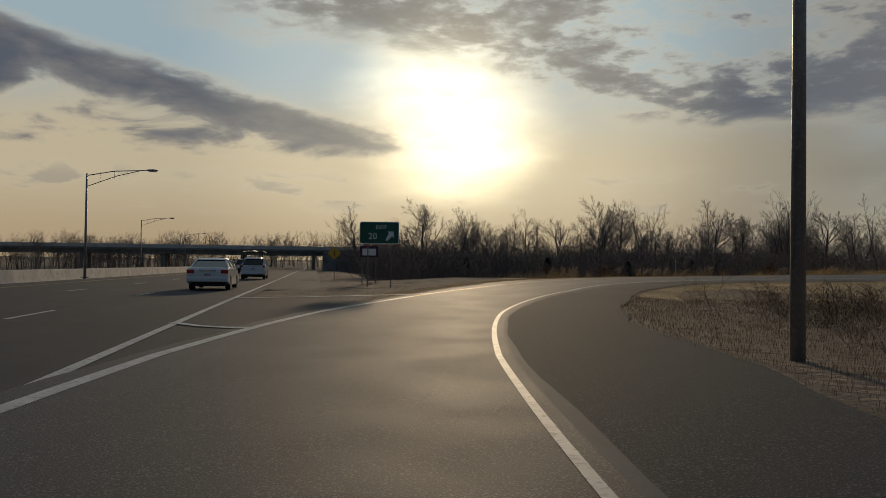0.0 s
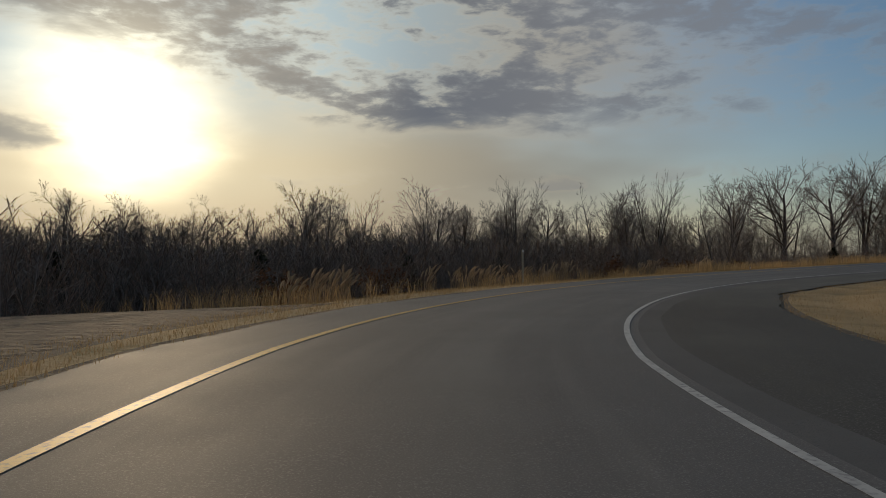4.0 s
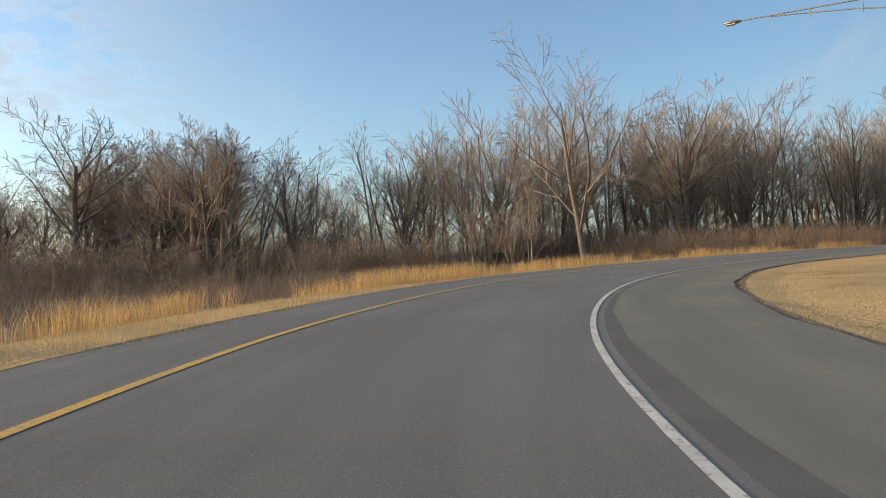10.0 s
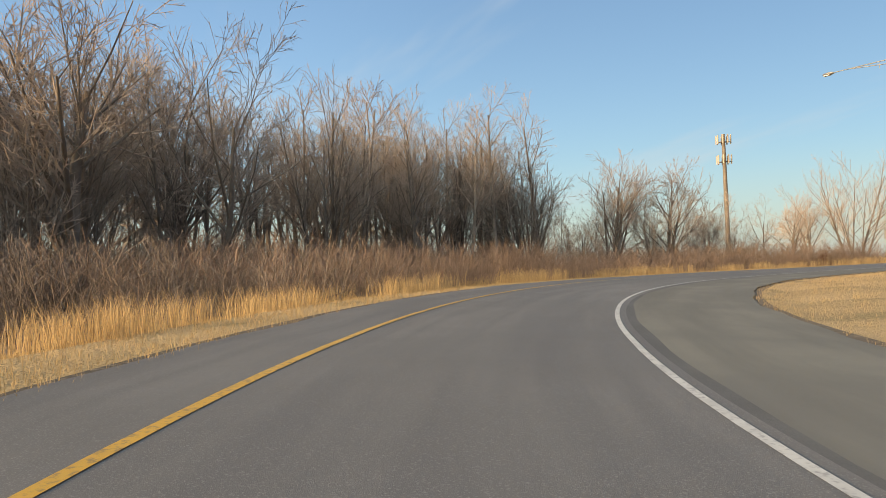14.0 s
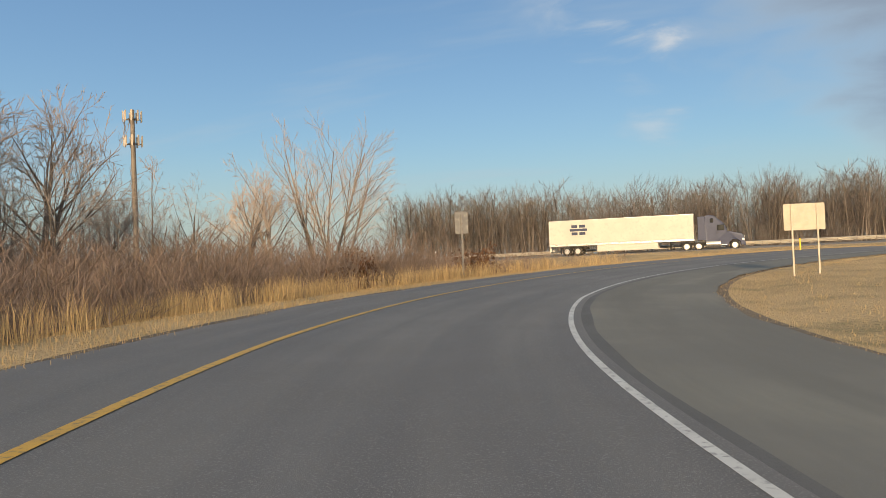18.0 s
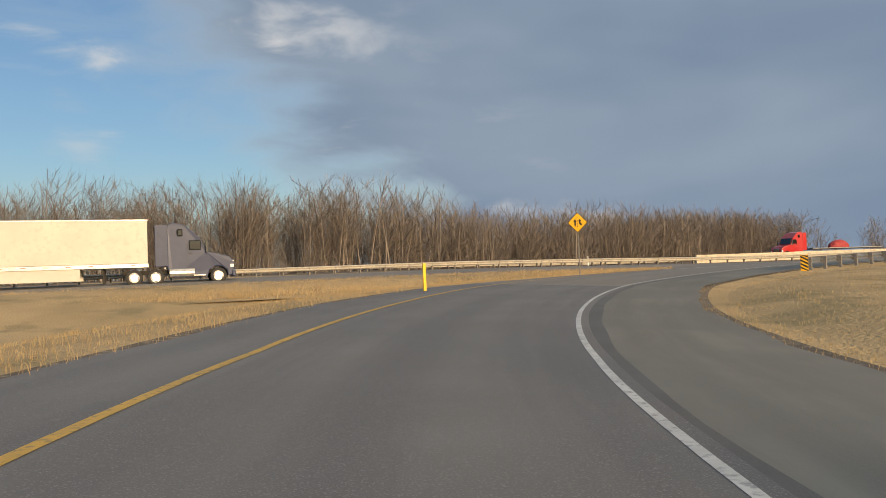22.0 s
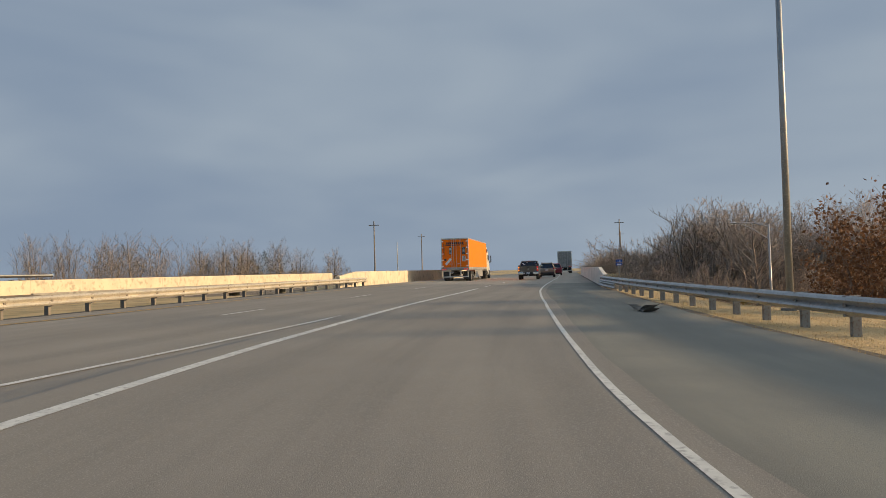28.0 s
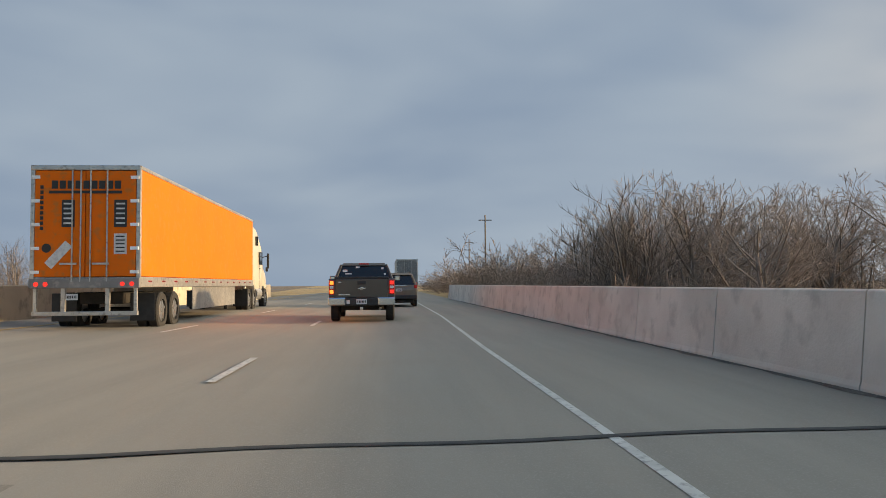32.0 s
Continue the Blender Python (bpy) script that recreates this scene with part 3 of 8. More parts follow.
def path_at(t):
    """Place of the lane's driving line on the road, its heading (unit, right) and cross slope, at t seconds of the drive."""
    t = float(t)
    if t < 0 or t > 32:
        e = 0 if t < 0 else 32
        p, d, r, bank = path_at(e)
        speed = 10.6 if t < 0 else 13.7
        dd = Vector((d.x, d.y, 0.0)).normalized()
        if t > 32:
            bank = 0
        return p + dd * (t - e) * speed, dd, Vector((dd.y, -dd.x, 0)), bank
    u = t * 2
    i = min(int(u), 63)
    s = u - i
    q = [ROWS[max(0, min(64, i + k))] for k in (-1, 0, 1, 2)]
    P = [np.array((w[1], w[2], w[3] - EYE)) for w in q]
    if i == 0: P[0] = 2 * P[1] - P[2]
    if i == 63: P[3] = 2 * P[2] - P[1]
    ga, gb = (P[2] - P[0]) / 2, (P[3] - P[1]) / 2
    pos = (2 * s**3 - 3 * s**2 + 1) * P[1] + (s**3 - 2 * s**2 + s) * ga + (-2 * s**3 + 3 * s**2) * P[2] + (s**3 - s**2) * gb
    der = (6 * s**2 - 6 * s) * (P[1] - P[2]) + (3 * s**2 - 4 * s + 1) * ga + (3 * s**2 - 2 * s) * gb
    d = Vector((der[0], der[1], 0)).normalized()
    roll = q[1][5] + s * (q[2][5] - q[1][5])
    fade = max(0.0, min(1.0, (27.5 - t) / 3))
    return Vector(pos), d, Vector((d.y, -d.x, 0)), math.tan(radians(roll)) * fade


def table(pairs):
    k = sorted(pairs)
    return lambda t: float(np.interp(t, [a for a, _ in k], [b for _, b in k]))


# lateral places, metres right of the driving line: right line, left line, edges of the paving
RIGHT_LINE = table([(-6, 1), (0, 1.05), (1, 1.1), (2, 1.46), (3, 2.02), (4, 2.35), (5, 1.92), (6, 1.87), (7, 1.69), (8, 1.24), (9, 1.17), (10, 1.38), (11, 1.61), (12, 1.89), (13, 2.05), (14, 2.03), (15, 2.12), (16, 2.04), (17, 2), (18, 1.83), (19, 1.57), (20, 1.37), (21, 1.48), (22, 1.65), (23, 1.55), (24, 1.24), (25, 0.83), (26, 1.05), (27, 1.32), (28, 1.5), (29, 1.65), (30, 1.81), (31, 1.64), (32, 1.66), (33, 1.79), (34, 2.02), (60, 1.8)])
LEFT_LINE = table([(-6, -2.6), (0, -3.14), (1, -3.51), (2, -3.33), (3, -2.69), (4, -2.28), (5, -2.4), (6, -2.33), (7, -2.53), (8, -3.02), (9, -3.07), (10, -2.84), (11, -2.71), (12, -2.4), (13, -2.11), (14, -2.06), (15, -1.94), (16, -2.03), (17, -2.21), (18, -2.35), (19, -2.53), (20, -2.56), (21, -2.43), (22, -2.38), (23, -2.53), (24, -3.1), (25, -3.78), (26, -3.96), (27, -3.87), (28, -3.74), (29, -3.47), (30, -2.9), (31, -2.23), (32, -2.11), (33, -2.05), (34, -2.03), (60, -2.2)])
RIGHT_EDGE = table([(-6, 3.2), (0.5, 3.67), (0.9, 4.2), (1.7, 4.3), (2.2, 4.8), (3.2, 5.6), (5, 5.3), (6.9, 4.3), (7.5, 4.45), (8.3, 4.6), (9.8, 4.4), (11, 4.9), (13.8, 4.8), (15, 5.3), (17, 5.2), (19.9, 4.6), (21.2, 4.6), (22.2, 4.7), (23.8, 3.9), (25, 3.4), (25.5, 3.7), (26, 4.1), (27, 4.8), (28, 5.0), (29.5, 5.0), (31.2, 4.9), (60, 4.9)])
SHOULDER_LEFT = table([(-6, 0.2), (2.8, 0.4), (5, 1.5), (8, 1.4), (9.7, 1.5), (13.5, 1.65), (20, 1.95), (24, 1.6), (25.5, 0.8), (60, 0.3)])
SEAM = table([(-6, 0.24), (2.5, 0.26), (4.5, 0.55), (9.5, 0.6), (10.4, 0.5), (11.4, 0.30), (23, 0.30), (24.4, 0.44), (25.4, 0.30), (60, 0.24)])
RAIL_RIGHT = table([(26.0, 4.9), (26.3, 5.0), (27, 5.8), (28.5, 6.4), (30, 5.7), (31.3, 5.0), (60, 5.05)])


def beside(t, s, dz=0.0):
    """The place s metres right of the driving line on the road's tilted plane."""
    p, d, r, bank = path_at(t)
    return Vector((p.x + r.x * s, p.y + r.y * s, p.z - s * bank + dz))


def m_line(x):
    """The main road that the ramp joins: y and z of its right edge line at x. It runs towards -x."""
    y = -39.8 - (x - 6) * 0.11
    z = float(np.interp(x, [-400, -60, 5.9, 32, 45, 57.6, 69.5, 80, 100, 150, 330], [3.0, 4.00, 4.016, 3.945, 3.875, 3.89, 4.01, 4.12, 4.02, 3.55, 3.0]))
    return y, z


def m_at(x, q, dz=0.0):
    y, z = m_line(x)
    y2, _ = m_line(x - 0.5)
    d = Vector((-0.5, y2 - y, 0)).normalized()
    left = Vector((-d.y, d.x, 0))
    tilt = float(np.interp(x, [-400, -60, 8, 50, 66, 150], [0.02, 0.02, 0.02, 0.022, 0.034, 0.034]))
    return Vector((x + left.x * q, y + left.y * q, z + dz + tilt * max(0.0, min(q, 16.0))))


A_DIR, A_LEFT, A_POINT = Vector((-0.2198, 0.9755, 0)), Vector((-0.9755, -0.2198, 0)), Vector((-4.61, 7.05, 0))


def a_at(s, q, dz=0.0):
    """The first highway: s metres along it from beside the start, q metres left of its right edge line."""
    z = float(np.interp(s, [-160, -60, -20, 0, 10, 20, 40, 110, 205, 400], [-1.8, -1.6, -0.6, -0.16, -0.20, -0.25, -0.38, -0.78, -1.7, -1.0]))
    p = A_POINT + A_DIR * s + A_LEFT * q
    return Vector((p.x, p.y, z + dz))


def sheet(name, rows, mat, label="", v_scale=1.0, parent=None, mats=None, index=None):
    """A strip of paving from rows of points; its road UV map holds metres across and along."""
    n = len(rows[0])
    V = [tuple(p) for r in rows for p in r]
    F, UV = [], []
    along = [0.0]
    for a, b in zip(rows, rows[1:]):
        along.append(along[-1] + (b[n // 2] - a[n // 2]).length)
    across = [[0.0] * n for _ in rows]
    for k, r in enumerate(rows):
        for j in range(1, n):
            across[k][j] = across[k][j - 1] + (r[j] - r[j - 1]).length
    idx = []
    for k in range(len(rows) - 1):
        for j in range(n - 1):
            F.append((k * n + j, k * n + j + 1, (k + 1) * n + j + 1, (k + 1) * n + j))
            UV += [(across[k][j], along[k]), (across[k][j + 1], along[k]), (across[k + 1][j + 1], along[k + 1]), (across[k + 1][j], along[k + 1])]
            if index:
                idx.append(index[j])
    ob = mesh_object(name, V, F, mat, parent, mats=mats, index=idx if index else None)
    lay = ob.data.uv_layers.new(name="road")
    lay.data.foreach_set("uv", np.array(UV, dtype=np.float32).ravel())
    return ob


# ---- roads ----
T_FINE = np.arange(-6, 52, 0.1)
ts_ramp = [t for t in T_FINE]
# lanes and shoulders of the ramp, one strip each, edge to edge
road_rows, seam_rows, sh_rows, left_rows = [], [], [], []
for t in ts_ramp:
    L, R, E = LEFT_LINE(t), RIGHT_LINE(t), RIGHT_EDGE(t)
    road_rows.append([beside(t, L + (R + 0.15 - L) * k / 4) for k in range(5)])
    W = R + SEAM(t) + 0.04 * math.sin(t * 3) + 0.02 * math.sin(t * 13)
    seam_rows.append([beside(t, R + 0.15), beside(t, W)])
    sh_rows.append([beside(t, W), beside(t, (W + E) / 2), beside(t, E + 0.06 * math.sin(t * 7) + 0.04 * math.sin(t * 17))])
    left_rows.append([beside(t, L - SHOULDER_LEFT(t) + 0.07 * math.sin(t * 6.3) + 0.05 * math.sin(t * 15)), beside(t, L)])
i_deck = [i for i, t in enumerate(ts_ramp) if t <= 32.2][-1]
i_joint = next(i for i, t in enumerate(ts_ramp) if t > 24.86)
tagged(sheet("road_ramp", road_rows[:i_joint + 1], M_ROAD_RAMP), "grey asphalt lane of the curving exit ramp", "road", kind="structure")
tagged(sheet("road_ramp_merge", road_rows[i_joint:i_deck + 1], M_ROAD_MERGE), "worn tan asphalt lane of the merge", "road", kind="structure")
i_seam = min(i_deck, next(i for i, t in enumerate(ts_ramp) if t > 26.0))
tagged(sheet("road_ramp_shoulder_joint", seam_rows[i_seam:i_deck + 1], M_ROAD_MERGE), "grey asphalt strip beside the merge's edge line", "road", kind="structure")
tagged(sheet("road_ramp_seam", seam_rows[:i_seam + 1], M_SEAM), "dark asphalt seam beside the ramp's edge line", "road", kind="structure")
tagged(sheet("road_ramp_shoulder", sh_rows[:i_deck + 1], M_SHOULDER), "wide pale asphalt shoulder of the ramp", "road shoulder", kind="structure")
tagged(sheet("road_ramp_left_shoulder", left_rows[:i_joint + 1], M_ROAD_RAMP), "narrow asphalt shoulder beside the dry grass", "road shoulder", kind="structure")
tagged(sheet("road_merge_left_shoulder", left_rows[i_joint:i_deck + 1], M_ROAD_MERGE), "narrow worn strip left of the merge line", "road shoulder", kind="structure")
def seat(p):
    return Vector((p.x, p.y, m_line(p.x)[1] - 0.010))


deck_rows = [[seat(beside(t, LEFT_LINE(t) - 0.1)), beside(t, -1), beside(t, 1), beside(t, RIGHT_LINE(t) + 0.15), beside(t, RIGHT_EDGE(t))] for t in ts_ramp[i_deck:]]
tagged(sheet("road_bridge_deck", deck_rows, M_DECK), "worn concrete bridge deck with a dark joint", "bridge deck", kind="structure")

# the main road
xs = list(np.arange(330, -400, -3.0))
m_rows = [[m_at(x, q, -0.012) for q in (-0.4, 0.0, 1.8, 3.66, 5.5, 7.32, 8.8)] for x in [x for x in xs if x > 1.0] + [1.0]]
tagged(sheet("road_main", m_rows, M_ROAD_MERGE), "grey asphalt main carriageway that the ramp joins", "road", kind="structure")
m_rows = [[m_at(x, q, -0.012) for q in (-2.6, 0.0, 1.8, 3.66, 5.5, 7.32, 9.4)] for x in [1.0] + [x for x in xs if x <= 0.4]]
tagged(sheet("road_main_deck", m_rows, M_DECK), "pale concrete carriageway on the bridge", "bridge deck", kind="structure")
m_rows = [[m_at(x, q, -0.03) for q in (8.8, 9.4)] for x in xs if 0.4 < x < 40] + [[m_at(1.0, q, -0.03) for q in (8.8, 9.4)]]
tagged(sheet("road_main_shoulder", m_rows, M_SHOULDER), "asphalt shoulder before the bridge", "road shoulder", kind="structure")
m_rows = [[m_at(x, q, -0.02) for q in (36.0, 40.0, 44.0, 48.0)] for x in xs]
tagged(sheet("road_main_far", m_rows, M_ROAD), "grey asphalt opposite carriageway behind the rail", "road", kind="structure")
# wedge of paving between ramp and main road
wedge = []
for t in np.arange(25.4, 30.6, 0.1):
    a = beside(t, LEFT_LINE(t) - 0.25, -0.004)
    q = m_at(a.x, -0.3, -0.016)
    if a.y - q.y > 7.6:
        continue
    wedge.append([q, a] if q.y < a.y - 0.05 else [a + Vector((0, -0.04, -0.01)), a])
lip = [wedge[0][0].lerp(wedge[0][1], k / 6) for k in range(7)]
tagged(sheet("road_merge_wedge", wedge, M_ROAD_MERGE), "asphalt wedge between ramp and main road", "road", kind="structure")

# the first highway and its paved gore
a_s = list(np.arange(-105, 420, 5.0))
tagged(sheet("road_highway", [[a_at(s, q, -0.02) for q in (13.6, 11.0, 7.3, 3.66, 0.0, -0.5)] for s in a_s], M_ROAD_DARK), "three dark grey asphalt lanes of the highway", "road", kind="structure")
tagged(sheet("road_highway_shoulder", [[a_at(s, q, -0.024) for q in (-0.5, -3.2)] for s in a_s if s > 28], M_ROAD_DARK), "asphalt shoulder of the highway", "road shoulder", kind="structure")
tagged(sheet("road_highway_far", [[a_at(s, q, -0.02) for q in (34.0, 30.0, 26.0, 19.0)] for s in a_s], M_ROAD), "opposite lanes of the highway", "road", kind="structure")
gore = []
for t in np.arange(-6, 3.36, 0.05):
    a = beside(t, LEFT_LINE(t) - 0.2, -0.006)
    rel = a - A_POINT
    s = rel.dot(A_DIR)
    q0, q1 = rel.dot(A_LEFT), -0.5
    k = 1 if s < 21.1 else max(0.0, 1 - (s - 21.1) / 3.3)
    e = a_at(s, q1, -0.021)
    gore.append([e.lerp(a, 1 - k), e.lerp(a, 1 - k * 0.5), a] if q0 < q1 else [a, a, a])
tagged(sheet("road_gore", gore, M_ROAD_DARK), "paved gore between highway and ramp", "road", kind="structure")


def on_main(p, dz=0.0):
    """Lifts a point to the main road's tilted surface where it lies over it."""
    d = Vector((-0.5, 0.055, 0)).normalized()
    q = (p.x - 6) * -d.y + (p.y + 39.8) * d.x
    return Vector((p.x, p.y, max(p.z, m_at(p.x, max(q, 0.0), -0.012).z + dz if q > 0 else p.z)))


# ---- painted lines ----
def stripe(name, points, width, mat, label, right_of=None):
    """A painted line along points, laid 5 mm over the paving."""
    rows = []
    for i, p in enumerate(points):
        a, b = points[max(0, i - 1)], points[min(len(points) - 1, i + 1)]
        d = (b - a)
        r = Vector((d.y, -d.x, 0)).normalized()
        rows.append([p - r * width / 2 + Vector((0, 0, 0.005)), p + r * width / 2 + Vector((0, 0, 0.005))])
    ob = sheet(name, rows, mat)
    return tagged(ob, label, "road marking", kind="structure")


stripe("line_ramp_right", [beside(t, RIGHT_LINE(t) - 0.03) for t in T_FINE], 0.09, M_LINE, "solid white edge line of the ramp")
stripe("line_ramp_left_white", [beside(t, LEFT_LINE(t)) for t in T_FINE if t <= 3.0], 0.20, M_LINE, "broad white line of the exit gore")
stripe("line_ramp_left_yellow", [beside(t, LEFT_LINE(t)) for t in T_FINE if 2.9 <= t <= 26.5], 0.13, M_YELLOW, "solid yellow left edge line of the ramp")
stripe("line_merge_white", [on_main(beside(t, LEFT_LINE(t)), 0.004) for t in T_FINE if 26.4 <= t <= 31.52], 0.20, M_LINE, "broad solid white merge line")
stripe("line_main_right", [m_at(x, 0.0, -0.006) for x in np.arange(330, 35, -2.0)], 0.15, M_LINE, "white edge line of the main road")
stripe("line_main_left", [m_at(x, 7.45, -0.006) for x in np.arange(330, -300, -2.0)], 0.13, M_YELLOW, "yellow left edge line of the main road")
stripe("line_highway_right", [a_at(s, 0.0, -0.012) for s in np.arange(-120, 400, 3.0)], 0.17, M_LINE, "white edge line of the highway")
stripe("line_highway_left", [a_at(s, 11.2, -0.012) for s in np.arange(-120, 400, 5.0)], 0.15, M_YELLOW, "yellow median line of the highway")


def dashes(name, at, start, stop, label):
    s, step = start, 12.2
    made = 0
    rowsV, rowsF = [], []
    while s < stop and made < 60:
        a, b = at(s), at(s + 3.05)
        d = (b - a).normalized()
        r = Vector((d.y, -d.x, 0)) * 0.06
        k = len(rowsV)
        rowsV += [a - r, a + r, b + r, b - r]
        rowsF.append((k, k + 1, k + 2, k + 3))
        s += step
        made += 1
    ob = mesh_object(name, rowsV, rowsF, M_LINE)
    return tagged(ob, label, "road marking", kind="structure")


dashes("line_main_dashes", lambda s: m_at(330 - s, 3.66, -0.006), 1.0, 640, "white lane dashes of the main road")
dashes("line_lane_dashes", lambda s: on_main(beside(30.9 + s / 13.7, LEFT_LINE(30.9 + s / 13.7), 0.006), 0.006) + Vector((0, 0, 0.004)), 12.2, 220, "white lane dashes past the merge")
dashes("line_highway_dashes", lambda s: a_at(s, 3.66, -0.012), -100, 380, "white lane dashes of the highway")
dashes("line_highway_dashes_second", lambda s: a_at(s, 7.32, -0.012), -96, 380, "white lane dashes of the highway's fast lane")
# cross lines of the gore
for s0, best in ((8.6, 1.45), (20.0, 3.25)):
    a, b = a_at(s0, 0.05, -0.004), beside(best, LEFT_LINE(best), 0.004)
    stripe("line_gore_bar", [a, a.lerp(b, 0.35) + Vector((0.1, -0.35, 0)), a.lerp(b, 0.7) + Vector((0.05, -0.3, 0)), b], 0.22, M_LINE, "white cross line in the exit gore")
# dark joint across the deck, and its side crack
pj = [on_main(beside(32.345 + 0.0022 * k, s), 0.004) + Vector((0.05 * math.sin(s * 2), 0, 0.004)) for k, s in enumerate(np.arange(-14, 4.9, 0.5))]
stripe("deck_joint", pj, 0.11, M_JOINT, "dark expansion joint across the bridge")
pj = [on_main(beside(32.345 - 0.018 * k, -2.9 - 0.16 * k + 0.05 * math.sin(k * 2.1), 0.002), 0.004) for k in range(12)]
stripe("deck_crack", pj, 0.05, M_JOINT, "sealed crack in the asphalt before the joint")

pj = [beside(24.84 + 0.002 * k, u, 0.001) for k, u in enumerate(np.arange(-3.0, 1.1, 0.3))]
stripe("road_joint", pj, 0.020, M_SEAM, "dark sealed joint across the ramp lane")
# ---- ground: one sheet to the horizon ----
ctr, ctr_half, ctr_z = [], [], []
for t in np.arange(-6, 33, 0.2):
    L, E = LEFT_LINE(t) - SHOULDER_LEFT(t), RIGHT_EDGE(t)
    p = beside(t, (L + E) / 2)
    if t > 30.2: continue
    ctr.append((p.x, p.y)), ctr_half.append((E - L) / 2), ctr_z.append(p.z)
for x in np.arange(330, 14, -3):
    p = m_at(x, 4.0); ctr.append((p.x, p.y)), ctr_half.append(6.0), ctr_z.append(p.z)
    p = m_at(x, 42.0); ctr.append((p.x, p.y)), ctr_half.append(7.0), ctr_z.append(p.z)
for x in np.arange(-75, -400, -5):
    p = m_at(x, 8.0); ctr.append((p.x, p.y)), ctr_half.append(20.0), ctr_z.append(p.z)
for s in np.arange(-160, 420, 4):
    p = a_at(s, 5.2); ctr.append((p.x, p.y)), ctr_half.append(8.7), ctr_z.append(p.z)
    p = a_at(s, 26.0); ctr.append((p.x, p.y)), ctr_half.append(9.0), ctr_z.append(p.z)
CTR, HALF, CZ = np.array(ctr), np.array(ctr_half), np.array(ctr_z)
RAMP = np.array([(*beside(t, 0.9)[:2], *path_at(t)[2][:2]) for t in np.arange(-6, 33, 0.2)])


def rise(P):
    """Heights of the ground at an array of x, y."""
    P = np.atleast_2d(P)
    out = np.empty(len(P))
    for k in range(0, len(P), 4000):
        Q = P[k:k + 4000]
        D2 = ((Q[:, None, :] - CTR[None]) ** 2).sum(2)
        W = 1.0 / (D2 + 9.0) ** 2
        base = (W * CZ).sum(1) / W.sum(1)
        D = np.sqrt(D2)
        gap = (D - HALF).min(1)
        n = D.argmin(1)
        near = np.where(gap < 6, CZ[n], base)
        mixw = np.clip(gap / 6, 0, 1)
        base = near * (1 - mixw) + base * mixw
        R2 = ((Q[:, None, :] - RAMP[None, :, :2]) ** 2).sum(2)
        j = R2.argmin(1)
        side = ((Q - RAMP[j, :2]) * RAMP[j, 2:]).sum(1)           # right of the ramp: inside of the loop
        outside = np.where(side > 0, 0.30, 1.05)
        fall = np.interp(gap, [0.3, 2.2], [0.34, 0.12]) + outside * np.clip((gap - 2.0) / 10, 0, 1) ** 1.3
        bumps = 0.10 * np.sin(Q[:, 0] * 0.31 + 1.3 * np.sin(Q[:, 1] * 0.17)) * np.sin(Q[:, 1] * 0.27) * np.clip(gap / 8, 0, 1)
        far = np.clip((np.hypot(Q[:, 0] - 50, Q[:, 1] - 20) - 300) / 400, 0, 1)
        out[k:k + 4000] = (base - fall + bumps) * (1 - far) + (-1.5) * far
    return out


def ground_z(x, y):
    return float(rise(np.array([[x, y]]))[0])


def axis(lo, hi, step):
    mid = list(np.arange(lo, hi + 0.01, step))
    outer = [30, 70, 130, 230, 400, 700, 1200, 2200, 3900]
    return np.array([lo - o for o in outer[::-1]] + mid + [hi + o for o in outer])


gx, gy = axis(-90, 190, 1.8), axis(-100, 160, 1.8)
GX, GY = np.meshgrid(gx, gy)
GP = np.stack([GX.ravel(), GY.ravel()], 1)
GZ = rise(GP)
nx, ny = len(gx), len(gy)
ii, jj = np.meshgrid(np.arange(nx - 1), np.arange(ny - 1))
a = (jj * nx + ii).ravel()
GF = np.stack([a, a + 1, a + nx + 1, a + nx], 1)
cx = GP[GF].mean(1)
dm = np.sqrt(((cx[:, None, :] - RAMP[None, :, :2]) ** 2).sum(2).min(1))
jn = ((cx[:, None, :] - RAMP[None, :, :2]) ** 2).sum(2).argmin(1)
sd = ((cx - RAMP[jn, :2]) * RAMP[jn, 2:]).sum(1)
south = (cx[:, 1] < -24 - 0.11 * cx[:, 0]) & (cx[:, 1] > -85) & (cx[:, 0] < 105)
wave = 2.2 * np.sin(cx[:, 0] * 0.9 + 2 * np.sin(cx[:, 1] * 0.37)) + 1.8 * np.sin(cx[:, 1] * 0.61 + 1.5 * np.sin(cx[:, 0] * 0.29))
early = (np.hypot((cx[:, 0] - 8) / 0.42, cx[:, 1] - 8) + 1.5 * wave < 36) & (sd > 0)
turf = (dm < 10.5 + wave) & ~early | (cx[:, 0] > 70) & (cx[:, 0] < 150) & (cx[:, 1] < 6) & (cx[:, 1] > -62) | ((sd > 0) & (dm < 90) & ~early & (cx[:, 0] > 0) & (cx[:, 1] > -40) & (cx[:, 1] < 75)) | south
ground = bulk_object("ground", np.column_stack([GP, GZ]), GF, None, [M_GRASS, M_FIELD], np.where(turf, 0, 1))
ground.data.polygons.foreach_set("use_smooth", np.ones(len(GF), dtype=bool))
tagged(ground, "winter ground of dry turf and rough brown field", "ground", kind="structure")


def verge(name, ts, edge, sign, label, cover=None):
    rows = []
    for t in ts:
        e = edge(t)
        r = [beside(t, e + sign * o, dz) for o, dz in ((-0.12, -0.035), (0.25, -0.02), (1.2, -0.07), (2.4, -0.16), (4.2, -0.50))]
        rows.append(r if sign > 0 else r[::-1])
    ob = sheet(name, rows, None, mats=[M_SOIL, cover or M_GRASS], index=[0, 1, 1, 1] if sign > 0 else [1, 1, 1, 0])
    return tagged(ob, label, "verge", kind="structure")


